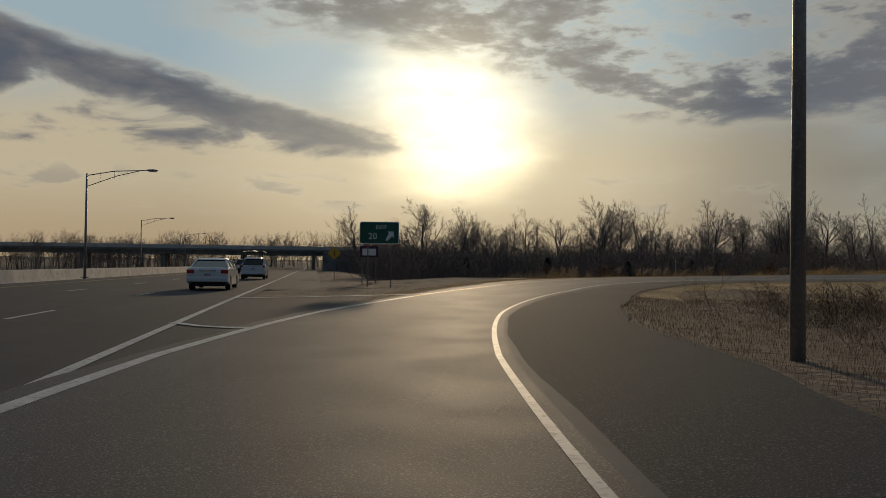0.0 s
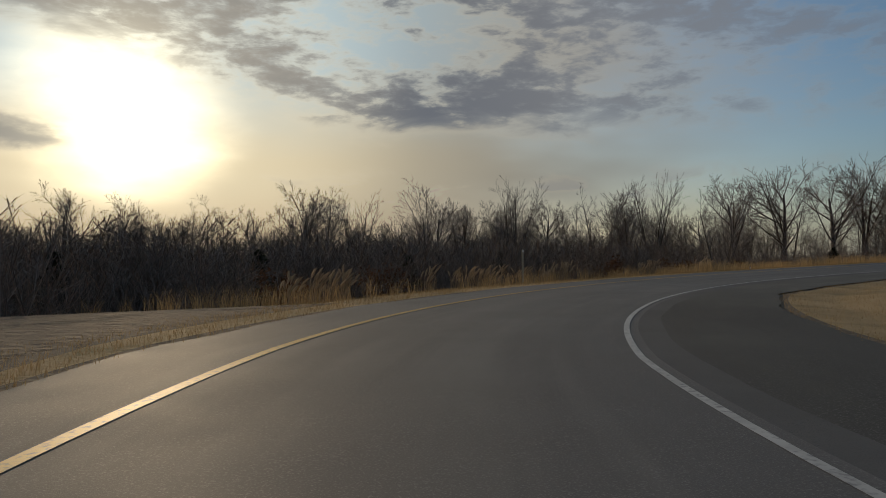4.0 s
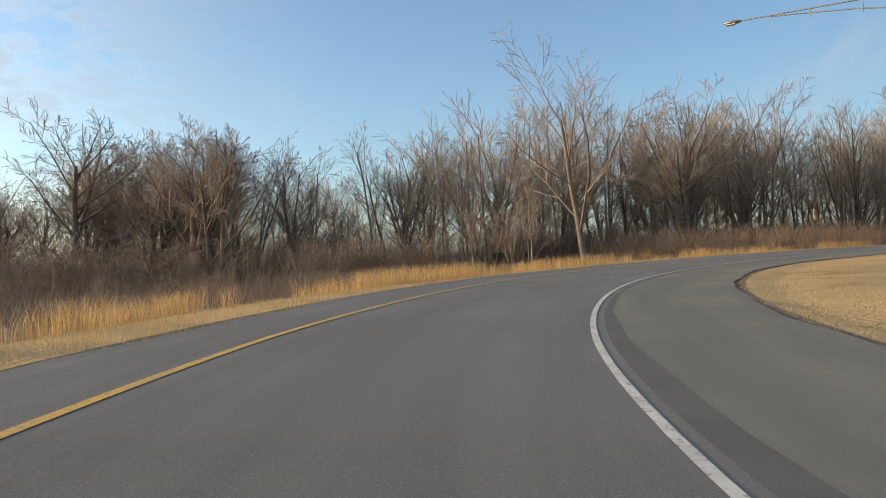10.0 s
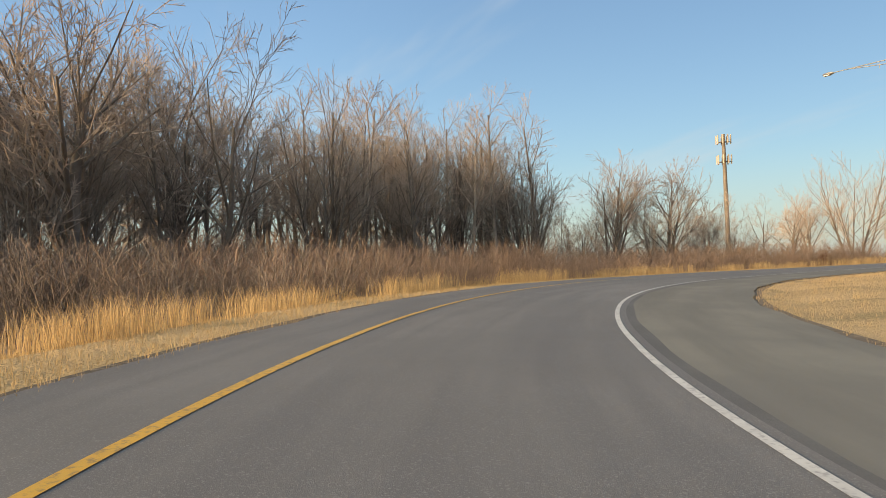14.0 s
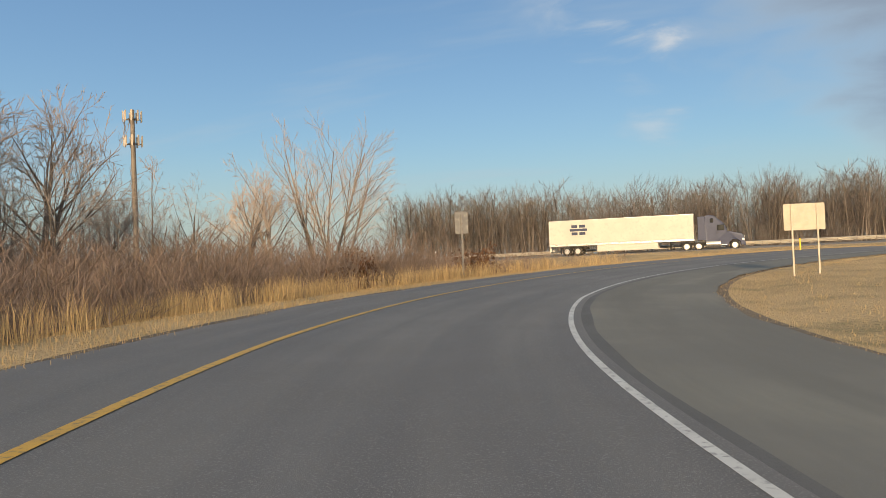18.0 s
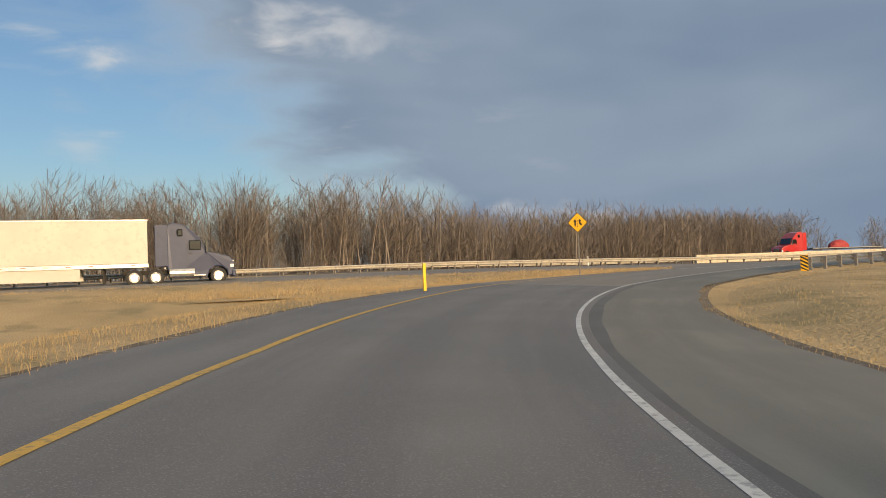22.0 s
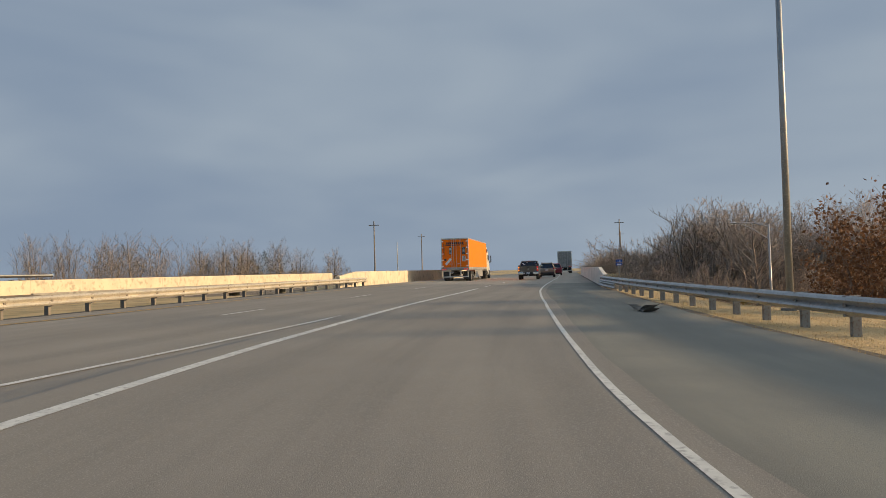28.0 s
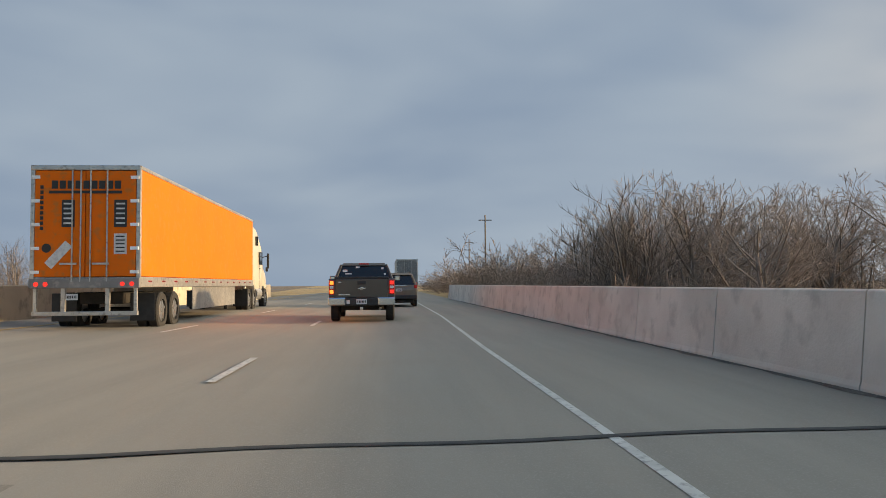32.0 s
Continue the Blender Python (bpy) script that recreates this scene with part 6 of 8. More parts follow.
# dark damp stains on the shoulder where the parapet begins
stain = random.Random(31)
for t0, s0, s1, w in ((31.455, 2.4, 4.75, 0.80), (31.40, 3.1, 4.6, 0.22), (31.53, 3.0, 3.9, 0.12), (31.62, 4.1, 4.8, 0.30), (31.33, 2.9, 4.2, 0.16)):
    rows = []
    for k in range(19):
        u = k / 18
        half = 0.5 * w * math.sin(math.pi * u) ** 0.5 * stain.uniform(0.7, 1.15) + 0.004
        mid = t0 + stain.uniform(-0.002, 0.002)
        rows.append([beside(mid + half * v / 13.4, s0 + (s1 - s0) * u, 0.0045) for v in (-1, -0.4, 0.4, 1)])
    tagged(sheet("road_stain", rows, M_STAIN), "dark damp stain on the bridge shoulder", "stain", kind="structure")
# bridge body under the deck
bm = bmesh.new()
for span in ((-8.6, 0.0, 10.2), (34.6, 42.0, 49.5)):
    rings = []
    for x in np.arange(6.0, -50.1, -7.0):
        ring = [m_at(x, q, -0.10) for q in span] + [m_at(x, q, -1.1) for q in span[::-1]]
        rings.append([bm.verts.new(p) for p in ring])
    for A, B in zip(rings, rings[1:]):
        for k in range(6):
            bm.faces.new((A[k], A[(k + 1) % 6], B[(k + 1) % 6], B[k]))
    bm.faces.new(rings[0][::-1]), bm.faces.new(rings[-1])
bmesh.ops.recalc_face_normals(bm, faces=bm.faces)
tagged(part("bridge_deck_body", bm, M_CONC2), "concrete body of the bridge under its deck", "bridge", kind="structure")
piers = empty("bridge_pier", Matrix(), "concrete piers under the bridge", "bridge pier")
for k, x in enumerate((4.5, -15.0, -34.0, -49.0)):
    for q in (-5.5, 1.0, 7.5, 38.0, 46.0):
        p = m_at(x, q)
        part("column", rod((p.x, p.y, ground_z(p.x, p.y) - 1.0), (p.x, p.y, p.z - 1.05), 0.5, sides=14), M_CONC2, piers)


# lamp posts
def lamp_post(base, height, arm_yaw, arm=4.4, label="tall galvanised street lamp with a truss arm", arms=1):
    """arm_yaw: degrees left of +y in which the arm reaches out."""
    thing = empty("street_lamp", Matrix.Translation(base), label, "street lamp", "street lamps")
    bm = rod((0, 0, 0.0), (0, 0, 0.07), 0.26, sides=10)
    part("base_plate", bm, M_GALV_DULL, thing)
    part("pole", rod((0, 0, -0.4), (0, 0, height), 0.105, 0.06, 12), M_POLE, thing, smooth=True)
    for k in range(arms):
        a = radians(arm_yaw) + math.pi * k
        d = Vector((-math.sin(a), math.cos(a), 0))
        up1, up0 = Vector((0, 0, height - 0.15)), Vector((0, 0, height - 0.95))
        tip = d * arm + Vector((0, 0, height + 0.35))
        mid1 = d * arm * 0.45 + Vector((0, 0, height + 0.22))
        bm = rod(up1, mid1, 0.035, sides=6)
        rod(mid1, tip, 0.035, 0.03, sides=6, bm=bm)
        rod(up0, d * arm * 0.5 + Vector((0, 0, height - 0.12)), 0.03, sides=6, bm=bm)
        rod(d * arm * 0.5 + Vector((0, 0, height - 0.12)), d * arm * 0.88 + Vector((0, 0, height + 0.30)), 0.028, sides=6, bm=bm)
        for s in (0.22, 0.46, 0.68):
            rod(d * arm * s + Vector((0, 0, height - 0.75 + 0.9 * s)), d * arm * s + Vector((0, 0, height + 0.05 + 0.3 * s)), 0.018, sides=5, bm=bm)
        arm_ob = part("truss_arm", bm, M_POLE, thing)
        q = Matrix.Translation(tip + d * 0.35) @ Matrix.Rotation(a, 4, "Z")
        bm = bmesh.new()
        bmesh.ops.create_uvsphere(bm, u_segments=12, v_segments=8, radius=0.5)
        bmesh.ops.transform(bm, matrix=q @ Matrix.Diagonal((0.36, 0.85, 0.20, 1)), verts=bm.verts)
        head = part("lamp_head", bm, M_POLE, thing, smooth=True)
        bm = box(0.24, 0.42, 0.05, (0, 0.08, -0.09), 0.02)
        lens = part("lens", bm, M_HEAD, head)
        lens.matrix_local = q
    return thing


for x, y, h, yaw in ((4.02, 10.55, 12.5, 85), (35.8, -30.76, 13.2, 175), ):
    lamp_post(ground_at(x, y), h, yaw)
# long-armed lamps inside the loop, reaching over the ramp
for x, y, top, yaw in ((76.6, 55.9, 12.3, -26), (100.9, 18.8, 14.85, -95), (82.8, -16.8, 14.2, -149)):
    lamp_post(ground_at(x, y), top - ground_z(x, y), yaw, 9.2, "tall street lamp with a long truss arm")
lamp_post(Vector((-29.3, 54.4, -0.4)), 7.6, -78, 4.2, "dark street lamp in the highway median")
lamp_post(Vector((-54.0, 117.2, -0.8)), 7.8, -78, 4.2, "distant street lamp beside the highway")
lamp_post(Vector((-76.0, 190.0, -0.8)), 7.8, -78, 4.2, "far street lamp beside the highway")
lamp_post(ground_at(-43.4, -119.4), 12.5 - ground_z(-43.4, -119.4), 0, 3.0, "distant street lamp beyond the opposite carriageway")
lamp_post(ground_at(7.0, -21.8), 7.5 - ground_z(7.0, -21.8), 102, 4.2, "street lamp beside the lower highway")
for x, y, z in ((-224.4, -79.2, 16.2), (-256.4, -64.6, 16.4)):
    g = ground_z(x, y)
    t = empty("utility_pole", Matrix.Translation((x, y, g)), "tall thin pole far beyond the bridge", "utility pole", "utility poles")
    part("pole", rod((0, 0, -0.5), (0, 0, z - g), 0.20, 0.12, 8), M_POLE, t)
# pale buildings far beyond the main road
for x, y, w, h, lb in ((-86.3, -199.3, 5.0, 12.4, "pale grey windowless block in the distance"), (-81.5, -203.0, 4.6, 11.0, "lower pale block beside the first")):
    g = ground_z(x, y)
    t = empty("building", Matrix.Translation((x, y, g)) @ Matrix.Rotation(0.5, 4, "Z"), lb, "building", "far blocks")
    part("wall", box(w, 6.0, h - g, (0, 0, (h - g) / 2), 0.05), M_CONC, t)
    part("roof", box(w + 0.3, 6.3, 0.25, (0, 0, h - g + 0.13), 0.05), M_CONC2, t)
    for k in (-0.3, 0.0, 0.3):
        part("rib", box(0.25, 0.2, h - g - 0.4, (k * w, 3.1, (h - g) / 2), 0.03), M_CONC, t)


# signs
def plate(w, h, mat, thing, name="panel", y=0.0, z=0.0, r=0.05, thick=0.012, x=0.0, turn=0.0):
    """A flat sign panel with round corners, facing -y."""
    bm = bmesh.new()
    pts = []
    for cx2, cz, a0 in ((w / 2 - r, h / 2 - r, 0), (-w / 2 + r, h / 2 - r, 90), (-w / 2 + r, -h / 2 + r, 180), (w / 2 - r, -h / 2 + r, 270)):
        for k in range(4):
            a = radians(a0 + 30 * k)
            pts.append((cx2 + r * math.cos(a), cz + r * math.sin(a)))
    c, s = math.cos(radians(turn)), math.sin(radians(turn))
    pts = [(px * c - pz * s, px * s + pz * c) for px, pz in pts]
    A = [bm.verts.new((x + px, y - thick / 2, z + pz)) for px, pz in pts]
    B = [bm.verts.new((x + px, y + thick / 2, z + pz)) for px, pz in pts]
    bm.faces.new(A), bm.faces.new(B[::-1])
    for i in range(len(A)):
        j = (i + 1) % len(A)
        bm.faces.new((A[j], A[i], B[i], B[j]))
    bmesh.ops.recalc_face_normals(bm, faces=bm.faces)
    return part(name, bm, mat, thing)


def flat_shape(points, mat, thing, name, y, depth=0.006):
    """A flat shape of (x, z) points facing -y."""
    bm = bmesh.new()
    A = [bm.verts.new((px, y, pz)) for px, pz in points]
    B = [bm.verts.new((px, y + depth, pz)) for px, pz in points]
    bm.faces.new(A), bm.faces.new(B[::-1])
    for i in range(len(A)):
        j = (i + 1) % len(A)
        bm.faces.new((A[j], A[i], B[i], B[j]))
    bmesh.ops.recalc_face_normals(bm, faces=bm.faces)
    return part(name, bm, mat, thing)


UPRIGHT = Matrix.Rotation(radians(90), 4, "X")


def letters(text, size, x, z, y, mat, thing):
    return writing(text, size, mat, Matrix.Translation((x, y, z)) @ UPRIGHT, thing, depth=0.003)


def u_post(thing, x, z0, z1, y=0.05, r=0.03, mat=None):
    return part("post", box(0.06, 0.035, z1 - z0, (x, y, (z0 + z1) / 2), 0.006), mat or M_GALV_DULL, thing)


# exit sign in the gore
g = ground_at(-5.35, 37.05)
ex = empty("exit_sign", facing(g, 3.0), "green exit sign with white legend on two posts", "road sign")
W, H, zc = 1.92, 1.07, 3.0 - g.z - 0.53
plate(W, H, M_SIGNWHITE, ex, "border", 0, zc, 0.10)
plate(W - 0.06, H - 0.06, M_GREEN, ex, "panel", -0.006, zc, 0.08)
letters("EXIT", 0.27, 0.10, zc + 0.26, -0.016, M_SIGNWHITE, ex)
letters("20", 0.44, -0.32, zc - 0.18, -0.016, M_SIGNWHITE, ex)
flat_shape([(0.30, zc - 0.34), (0.37, zc - 0.41), (0.62, zc - 0.16), (0.70, zc - 0.24), (0.70, zc + 0.07), (0.39, zc + 0.07), (0.47, zc - 0.01)], M_SIGNWHITE, ex, "arrow", -0.016)
u_post(ex, -0.55, -0.6, zc + 0.45), u_post(ex, 0.58, -0.6, zc + 0.45)
# small framed board behind it
g = ground_at(-7.1, 45.3)
sb = empty("notice_board", facing(g, 5.0), "small white notice with a dark red frame on posts", "road sign")
zc = 1.66 - g.z
plate(1.08, 0.68, M_PURPLE, sb, "frame", 0, zc, 0.03)
plate(0.80, 0.40, M_SIGNWHITE, sb, "panel", -0.008, zc - 0.04, 0.02)
u_post(sb, -0.4, -0.5, zc + 0.3), u_post(sb, 0.4, -0.5, zc + 0.3)
# yellow diamond by the highway
g = a_at(64.0, -4.6)
dm_sign = empty("warning_sign", facing(Vector((g.x, g.y, ground_z(g.x, g.y))), 12.0), "small yellow diamond sign beside the highway", "road sign")
plate(0.85, 0.85, M_SIGNYEL, dm_sign, "panel", 0, 2.5, 0.05, turn=45)
flat_shape([(-0.05, 2.25), (0.05, 2.25), (0.05, 2.7), (-0.05, 2.7)], M_SIGNBLK, dm_sign, "symbol", -0.014)
u_post(dm_sign, 0, -0.5, 2.4)
# blue ramp sign
g = ground_at(43.9, 66.5)
bs = empty("ramp_sign", facing(g, -72.0), "small blue ramp sign with white lettering on a post", "road sign")
zc = 1.72 - g.z
plate(0.92, 0.84, M_SIGNWHITE, bs, "border", 0, zc, 0.05)
plate(0.88, 0.80, M_BLUE, bs, "panel", -0.005, zc, 0.04)
for k, (txt, sz) in enumerate((("RAMP 123", 0.165), ("I-465 S", 0.165), ("TO", 0.15), ("I-65 S", 0.165))):
    letters(txt, sz, 0, zc + 0.27 - 0.185 * k, -0.014, M_SIGNWHITE, bs)
u_post(bs, 0, -0.5, zc + 0.38)
# blank backs of signs that face other traffic
g = ground_at(102.95, 5.0)
rs = empty("sign_back", facing(g, -176.0), "bare metal back of a two-post road sign", "road sign")
zc = 4.85 - g.z
plate(1.36, 0.92, M_SIGNBACK, rs, "panel", 0.03, zc, 0.04)
for x in (-0.42, 0.42):
    part("post", box(0.06, 0.04, zc + 1.0, (x, 0.0, zc / 2 - 0.05), 0.006), M_SIGNBACK, rs)
g = ground_at(116.3, -0.7)
ls = empty("sign_back", facing(g, -150.0), "narrow grey back of a road sign on a steel post", "road sign")
zc = 5.55 - g.z
plate(0.62, 1.0, M_BOXGREY, ls, "panel", 0.04, zc, 0.03)
part("post", box(0.09, 0.06, zc + 0.9, (0, 0, zc / 2 - 0.1), 0.006), M_GALV_DULL, ls)
# merge sign
g = ground_at(81.9, -37.2)
ms = empty("merge_sign", facing(g, -229.0), "yellow diamond added-lane sign with black arrows", "road sign")
zc = 6.6 - g.z
plate(0.76, 0.76, M_SIGNBLK, ms, "border", 0, zc, 0.05, turn=45)
plate(0.72, 0.72, M_SIGNYEL, ms, "panel", -0.006, zc, 0.045, turn=45)
yy = -0.016
flat_shape([(-0.17, zc - 0.20), (-0.09, zc - 0.20), (-0.09, zc + 0.06), (-0.04, zc + 0.06), (-0.13, zc + 0.20), (-0.22, zc + 0.06), (-0.17, zc + 0.06)], M_SIGNBLK, ms, "straight_arrow", yy)
flat_shape([(0.19, zc - 0.18), (0.26, zc - 0.12), (0.16, zc - 0.01), (0.16, zc + 0.06), (0.21, zc + 0.06), (0.12, zc + 0.20), (0.03, zc + 0.06), (0.08, zc + 0.06), (0.08, zc - 0.05)], M_SIGNBLK, ms, "bent_arrow", yy)
for dz in (-0.24, -0.10, 0.04):
    flat_shape([(-0.018, zc + dz), (0.018, zc + dz), (0.018, zc + dz + 0.08), (-0.018, zc + dz + 0.08)], M_SIGNBLK, ms, "dash", yy)
u_post(ms, 0, -0.5, zc + 0.45, 0.04)
# striped marker at the rail's end
g = ground_at(75.4, -28.5)
mk = empty("object_marker", facing(g, -238.0), "black and yellow striped marker at the guardrail end", "object marker")
plate(0.34, 0.78, M_SIGNYEL, mk, "panel", 0, 0.55, 0.02)
for k in range(5):
    z = 0.18 + 0.17 * k
    lo, hi = max(0.165, z), min(0.935, z + 0.09)
    flat_shape([(-0.165, min(0.935, z + 0.13)), (-0.165, min(0.935, z + 0.215)), (0.165, min(0.935, z + 0.03)), (0.165, max(0.165, z - 0.055))], M_SIGNBLK, mk, "stripe", -0.012)
u_post(mk, 0, -0.3, 0.9, 0.03)


# thin marker posts
def delineator(x, y, h, mat, label, w=0.10, face=None):
    g = ground_at(x, y)
    t = empty("delineator_post", Matrix.Translation(g) @ Matrix.Rotation(radians(rng.uniform(-20, 20)), 4, "Z"), label, "marker post", "marker posts")
    part("post", box(w, 0.05, h + 0.4, (0, 0, h / 2 - 0.2), 0.01), mat, t)
    part("reflector", box(w * 0.8, 0.012, 0.10, (0, -0.033, h - 0.10), 0.003), M_SIGNWHITE if mat is not M_DELINY else M_SIGNYEL, t)


delineator(16.4, 68.4, 1.65, M_DELIN, "weathered marker post beside the ramp", 0.075)
delineator(96.9, -25.2, 1.35, M_DELINY, "bright yellow flexible marker post", 0.10)
for t, o in ((9.35, 1.1),):
    p = beside(t, LEFT_LINE(t) - SHOULDER_LEFT(t) - o)
    delineator(p.x, p.y, 0.55, M_WOODPOST, "short dark stub post in the turf", 0.06)
for x, q in ((110, 9.9), (64, 15.5), (128, -7.0)):
    p = m_at(x, q)
    delineator(p.x, p.y, 1.5, M_SIGNWHITE, "thin white marker post by the main road", 0.06)
# blue sign beyond the rail
g = Vector((13.7, -32.2, ground_z(13.7, -32.2)))
b2 = empty("ramp_sign", facing(g, -277.0), "blue marker sign with white figures behind the rail", "road sign")
zc = 5.30 - g.z
plate(0.36, 0.15, M_BLUE, b2, "panel", 0, zc + 0.09, 0.02)
plate(0.36, 0.15, M_BLUE, b2, "lower_panel", 0, zc - 0.09, 0.02)
letters("122", 0.12, 0, zc + 0.09, -0.01, M_SIGNWHITE, b2)
flat_shape([(-0.12, zc - 0.12), (0.12, zc - 0.12), (0.12, zc - 0.07), (-0.12, zc - 0.07)], M_SIGNWHITE, b2, "legend_bar", -0.01)
part("post", box(0.08, 0.05, zc + 0.6, (0, 0.04, zc / 2 - 0.2), 0.006), M_GALV_DULL, b2)
# utility poles far along the road
for x, dq in ((-95.0, -12.0), (-150.0, -14.0), (-70.0, 30.0), (-120.0, 33.0)):
    p = m_at(x, dq)
    t = empty("utility_pole", Matrix.Translation((p.x, p.y, ground_z(p.x, p.y))), "distant thin utility pole beside the road", "utility pole", "utility poles")
    part("pole", rod((0, 0, -0.5), (0, 0, 10.5), 0.14, 0.09, 8), M_WOODPOST, t)
    part("crossarm", box(0.10, 1.8, 0.12, (0, 0, 9.8), 0.01), M_WOODPOST, t)

# telecom mast
tw = empty("telecom_mast", Matrix.Translation((214.0, -116.0, -1.5)), "tall telecom mast with panel antennas in the distance", "mast")
part("pole", rod((0, 0, 0), (0, 0, 42), 0.75, 0.45, 12), M_MAST, tw)
for z, n in ((40.5, 9), (35.0, 9)):
    bm = bmesh.new()
    for k in range(n):
        a = 6.283 * k / n
        c = Vector((math.cos(a) * 2.0, math.sin(a) * 2.0, z))
        box(0.35, 0.18, 2.4, c, 0.03, Matrix.Rotation(a + 1.57, 3, "Z"), bm)
    part("antenna_ring", bm, M_ANT, tw)
    bm = bmesh.new()
    for k in range(3):
        a = 2.094 * k
        b = 2.094 * (k + 1)
        rod((1.9 * math.cos(a), 1.9 * math.sin(a), z - 0.6), (1.9 * math.cos(b), 1.9 * math.sin(b), z - 0.6), 0.08, bm=bm)
        rod((0, 0, z - 0.6), (1.9 * math.cos(a), 1.9 * math.sin(a), z - 0.6), 0.08, bm=bm)
    part("platform", bm, M_MAST, tw)

# overpass across the highway
ov = empty("overpass", Matrix(), "concrete overpass crossing the highway in the distance", "bridge")
c0 = a_at(205, 17)
ov_z = 3.7
dirx, diry = A_LEFT, A_DIR
turn = Matrix.Rotation(math.atan2(dirx.y, dirx.x), 3, "Z")
part("deck", box(112, 11, 0.5, (c0.x + dirx.x * 18, c0.y + dirx.y * 18, ov_z - 0.25), 0.03, turn), M_CONC2, ov)
for s in (-5.4, 5.4):
    part("parapet", box(112, 0.3, 0.9, (c0.x + dirx.x * 18 + diry.x * s, c0.y + dirx.y * 18 + diry.y * s, ov_z + 0.45), 0.03, turn), M_CONC, ov)
for s in (-4.2, -1.4, 1.4, 4.2):
    part("girder", box(108, 0.5, 1.1, (c0.x + dirx.x * 18 + diry.x * s, c0.y + dirx.y * 18 + diry.y * s, ov_z - 1.05), 0.03, turn), M_CONC2, ov)
for q in (-2.5, 16, 36, 56):
    for s in (-3.6, 0, 3.6):
        p = a_at(205 + s, q)
        part("column", rod((p.x, p.y, ground_z(p.x, p.y) - 1), (p.x, p.y, ov_z - 1.5), 0.5, sides=12), M_CONC2, ov)
for q in (-24.0,):
    p = a_at(205, q)
    part("abutment", box(38, 12, 6.4, (p.x, p.y, ov_z - 3.7), 0.1, turn), M_CONC2, ov)

# median barrier of the highway
barrier("median_barrier", [a_at(s, 15.6, -0.2) for s in np.arange(-60, 200, 2.0)], 1, "low concrete barrier in the highway median", tall=0.85, piece=12.0, fall=(0.0, 1.0))

# torn tread on the shoulder
p = beside(29.58, 4.0)
db = empty("tyre_scrap", Matrix.Translation(p) @ Matrix.Rotation(0.4, 4, "Z"), "curled strip of torn tyre tread on the shoulder", "road debris")
for k, (dx, dy, L, curl) in enumerate(((0, 0, 1.0, 0.12), (0.45, -0.15, 0.8, 0.10))):
    bm = bmesh.new()
    rows = []
    for i in range(9):
        s = i / 8
        z = 0.03 + curl * (2 * s - 1) ** 2 * (1 if k == 0 else 0.6) + 0.03 * math.sin(s * 9)
        rows.append([bm.verts.new((dx + (s - 0.5) * L, dy + w * (1 - 0.25 * math.sin(s * 5)), z + 0.05 * abs(w) * math.sin(s * 7))) for w in (-0.17, -0.05, 0.06, 0.16)])
    for A, B in zip(rows, rows[1:]):
        for j in range(3):
            bm.faces.new((A[j], A[j + 1], B[j + 1], B[j]))
    bmesh.ops.solidify(bm, geom=bm.faces[:], thickness=0.02)
    part("tread_strip", bm, M_DEBRIS, db)


# ---- vehicles: x to the right, y forward, z up, origin on the road under the rear bumper ----
WHEELS = {}


def wheel(thing, x, y, r, w, name="wheel", double=False, rim_mat=None):
    """A tyre with a rim and hub; share one mesh for each size."""
    key = (r, w, rim_mat.name if rim_mat else "")
    out = 1 if x > 0 else -1
    if key not in WHEELS:
        bm = bmesh.new()
        prof = [(0.62 * r, -w / 2), (0.93 * r, -w / 2), (r, -w * 0.36), (r, w * 0.36), (0.93 * r, w / 2), (0.62 * r, w / 2)]
        n = 22
        rings = [[bm.verts.new((a, q * math.cos(6.2832 * k / n), q * math.sin(6.2832 * k / n))) for q, a in prof] for k in range(n)]
        for k in range(n):
            A, B = rings[k], rings[(k + 1) % n]
            for j in range(len(prof)):
                i = (j + 1) % len(prof)
                bm.faces.new((A[j], A[i], B[i], B[j]))
        bmesh.ops.recalc_face_normals(bm, faces=bm.faces)
        t = part("tyre_master", bm, M_TYRE, smooth=False)
        bm = bmesh.new()
        rod((-w * 0.30, 0, 0), (w * 0.30, 0, 0), 0.63 * r, sides=20, bm=bm)
        rod((w * 0.28, 0, 0), (w * 0.42, 0, 0), 0.60 * r, 0.46 * r, sides=20, bm=bm)
        rod((w * 0.40, 0, 0), (w * 0.50, 0, 0), 0.16 * r, 0.12 * r, sides=10, bm=bm)
        for k in range(5):
            a = 6.2832 * k / 5
            box(0.03, 0.13 * r, 0.44 * r, (w * 0.40, 0.32 * r * math.sin(a), 0.32 * r * math.cos(a)), 0.006, Matrix.Rotation(-a, 3, "X"), bm)
        m = part("rim_master", bm, rim_mat or M_RIM)
        WHEELS[key] = (t.data, m.data)
        bpy.data.objects.remove(t), bpy.data.objects.remove(m)
    td, rd = WHEELS[key]
    h = new(name, td)
    h.parent = thing
    h.matrix_local = Matrix.Translation((x, y, r)) @ Matrix.Diagonal((out, out, 1, 1)).to_4x4()
    rim = new("rim", rd)
    rim.parent = h
    return h


def taper(z0, z1, w0, w1):
    return lambda y, z: float(np.interp(z, [z0, z1], [w0, w1]))


def plate_bars(thing, x, y, z, w=0.31, h=0.155):
    p = part("number_plate", box(w, 0.012, h, (x, y, z), 0.004), M_PLATE, thing)
    bm = bmesh.new()
    for k in range(6):
        box(w * 0.085, 0.006, h * 0.45, (x - w * 0.36 + w * 0.144 * k, y - 0.008, z), bm=bm)
    part("plate_bars", bm, M_BLACK, p, "dark bars in place of the characters")


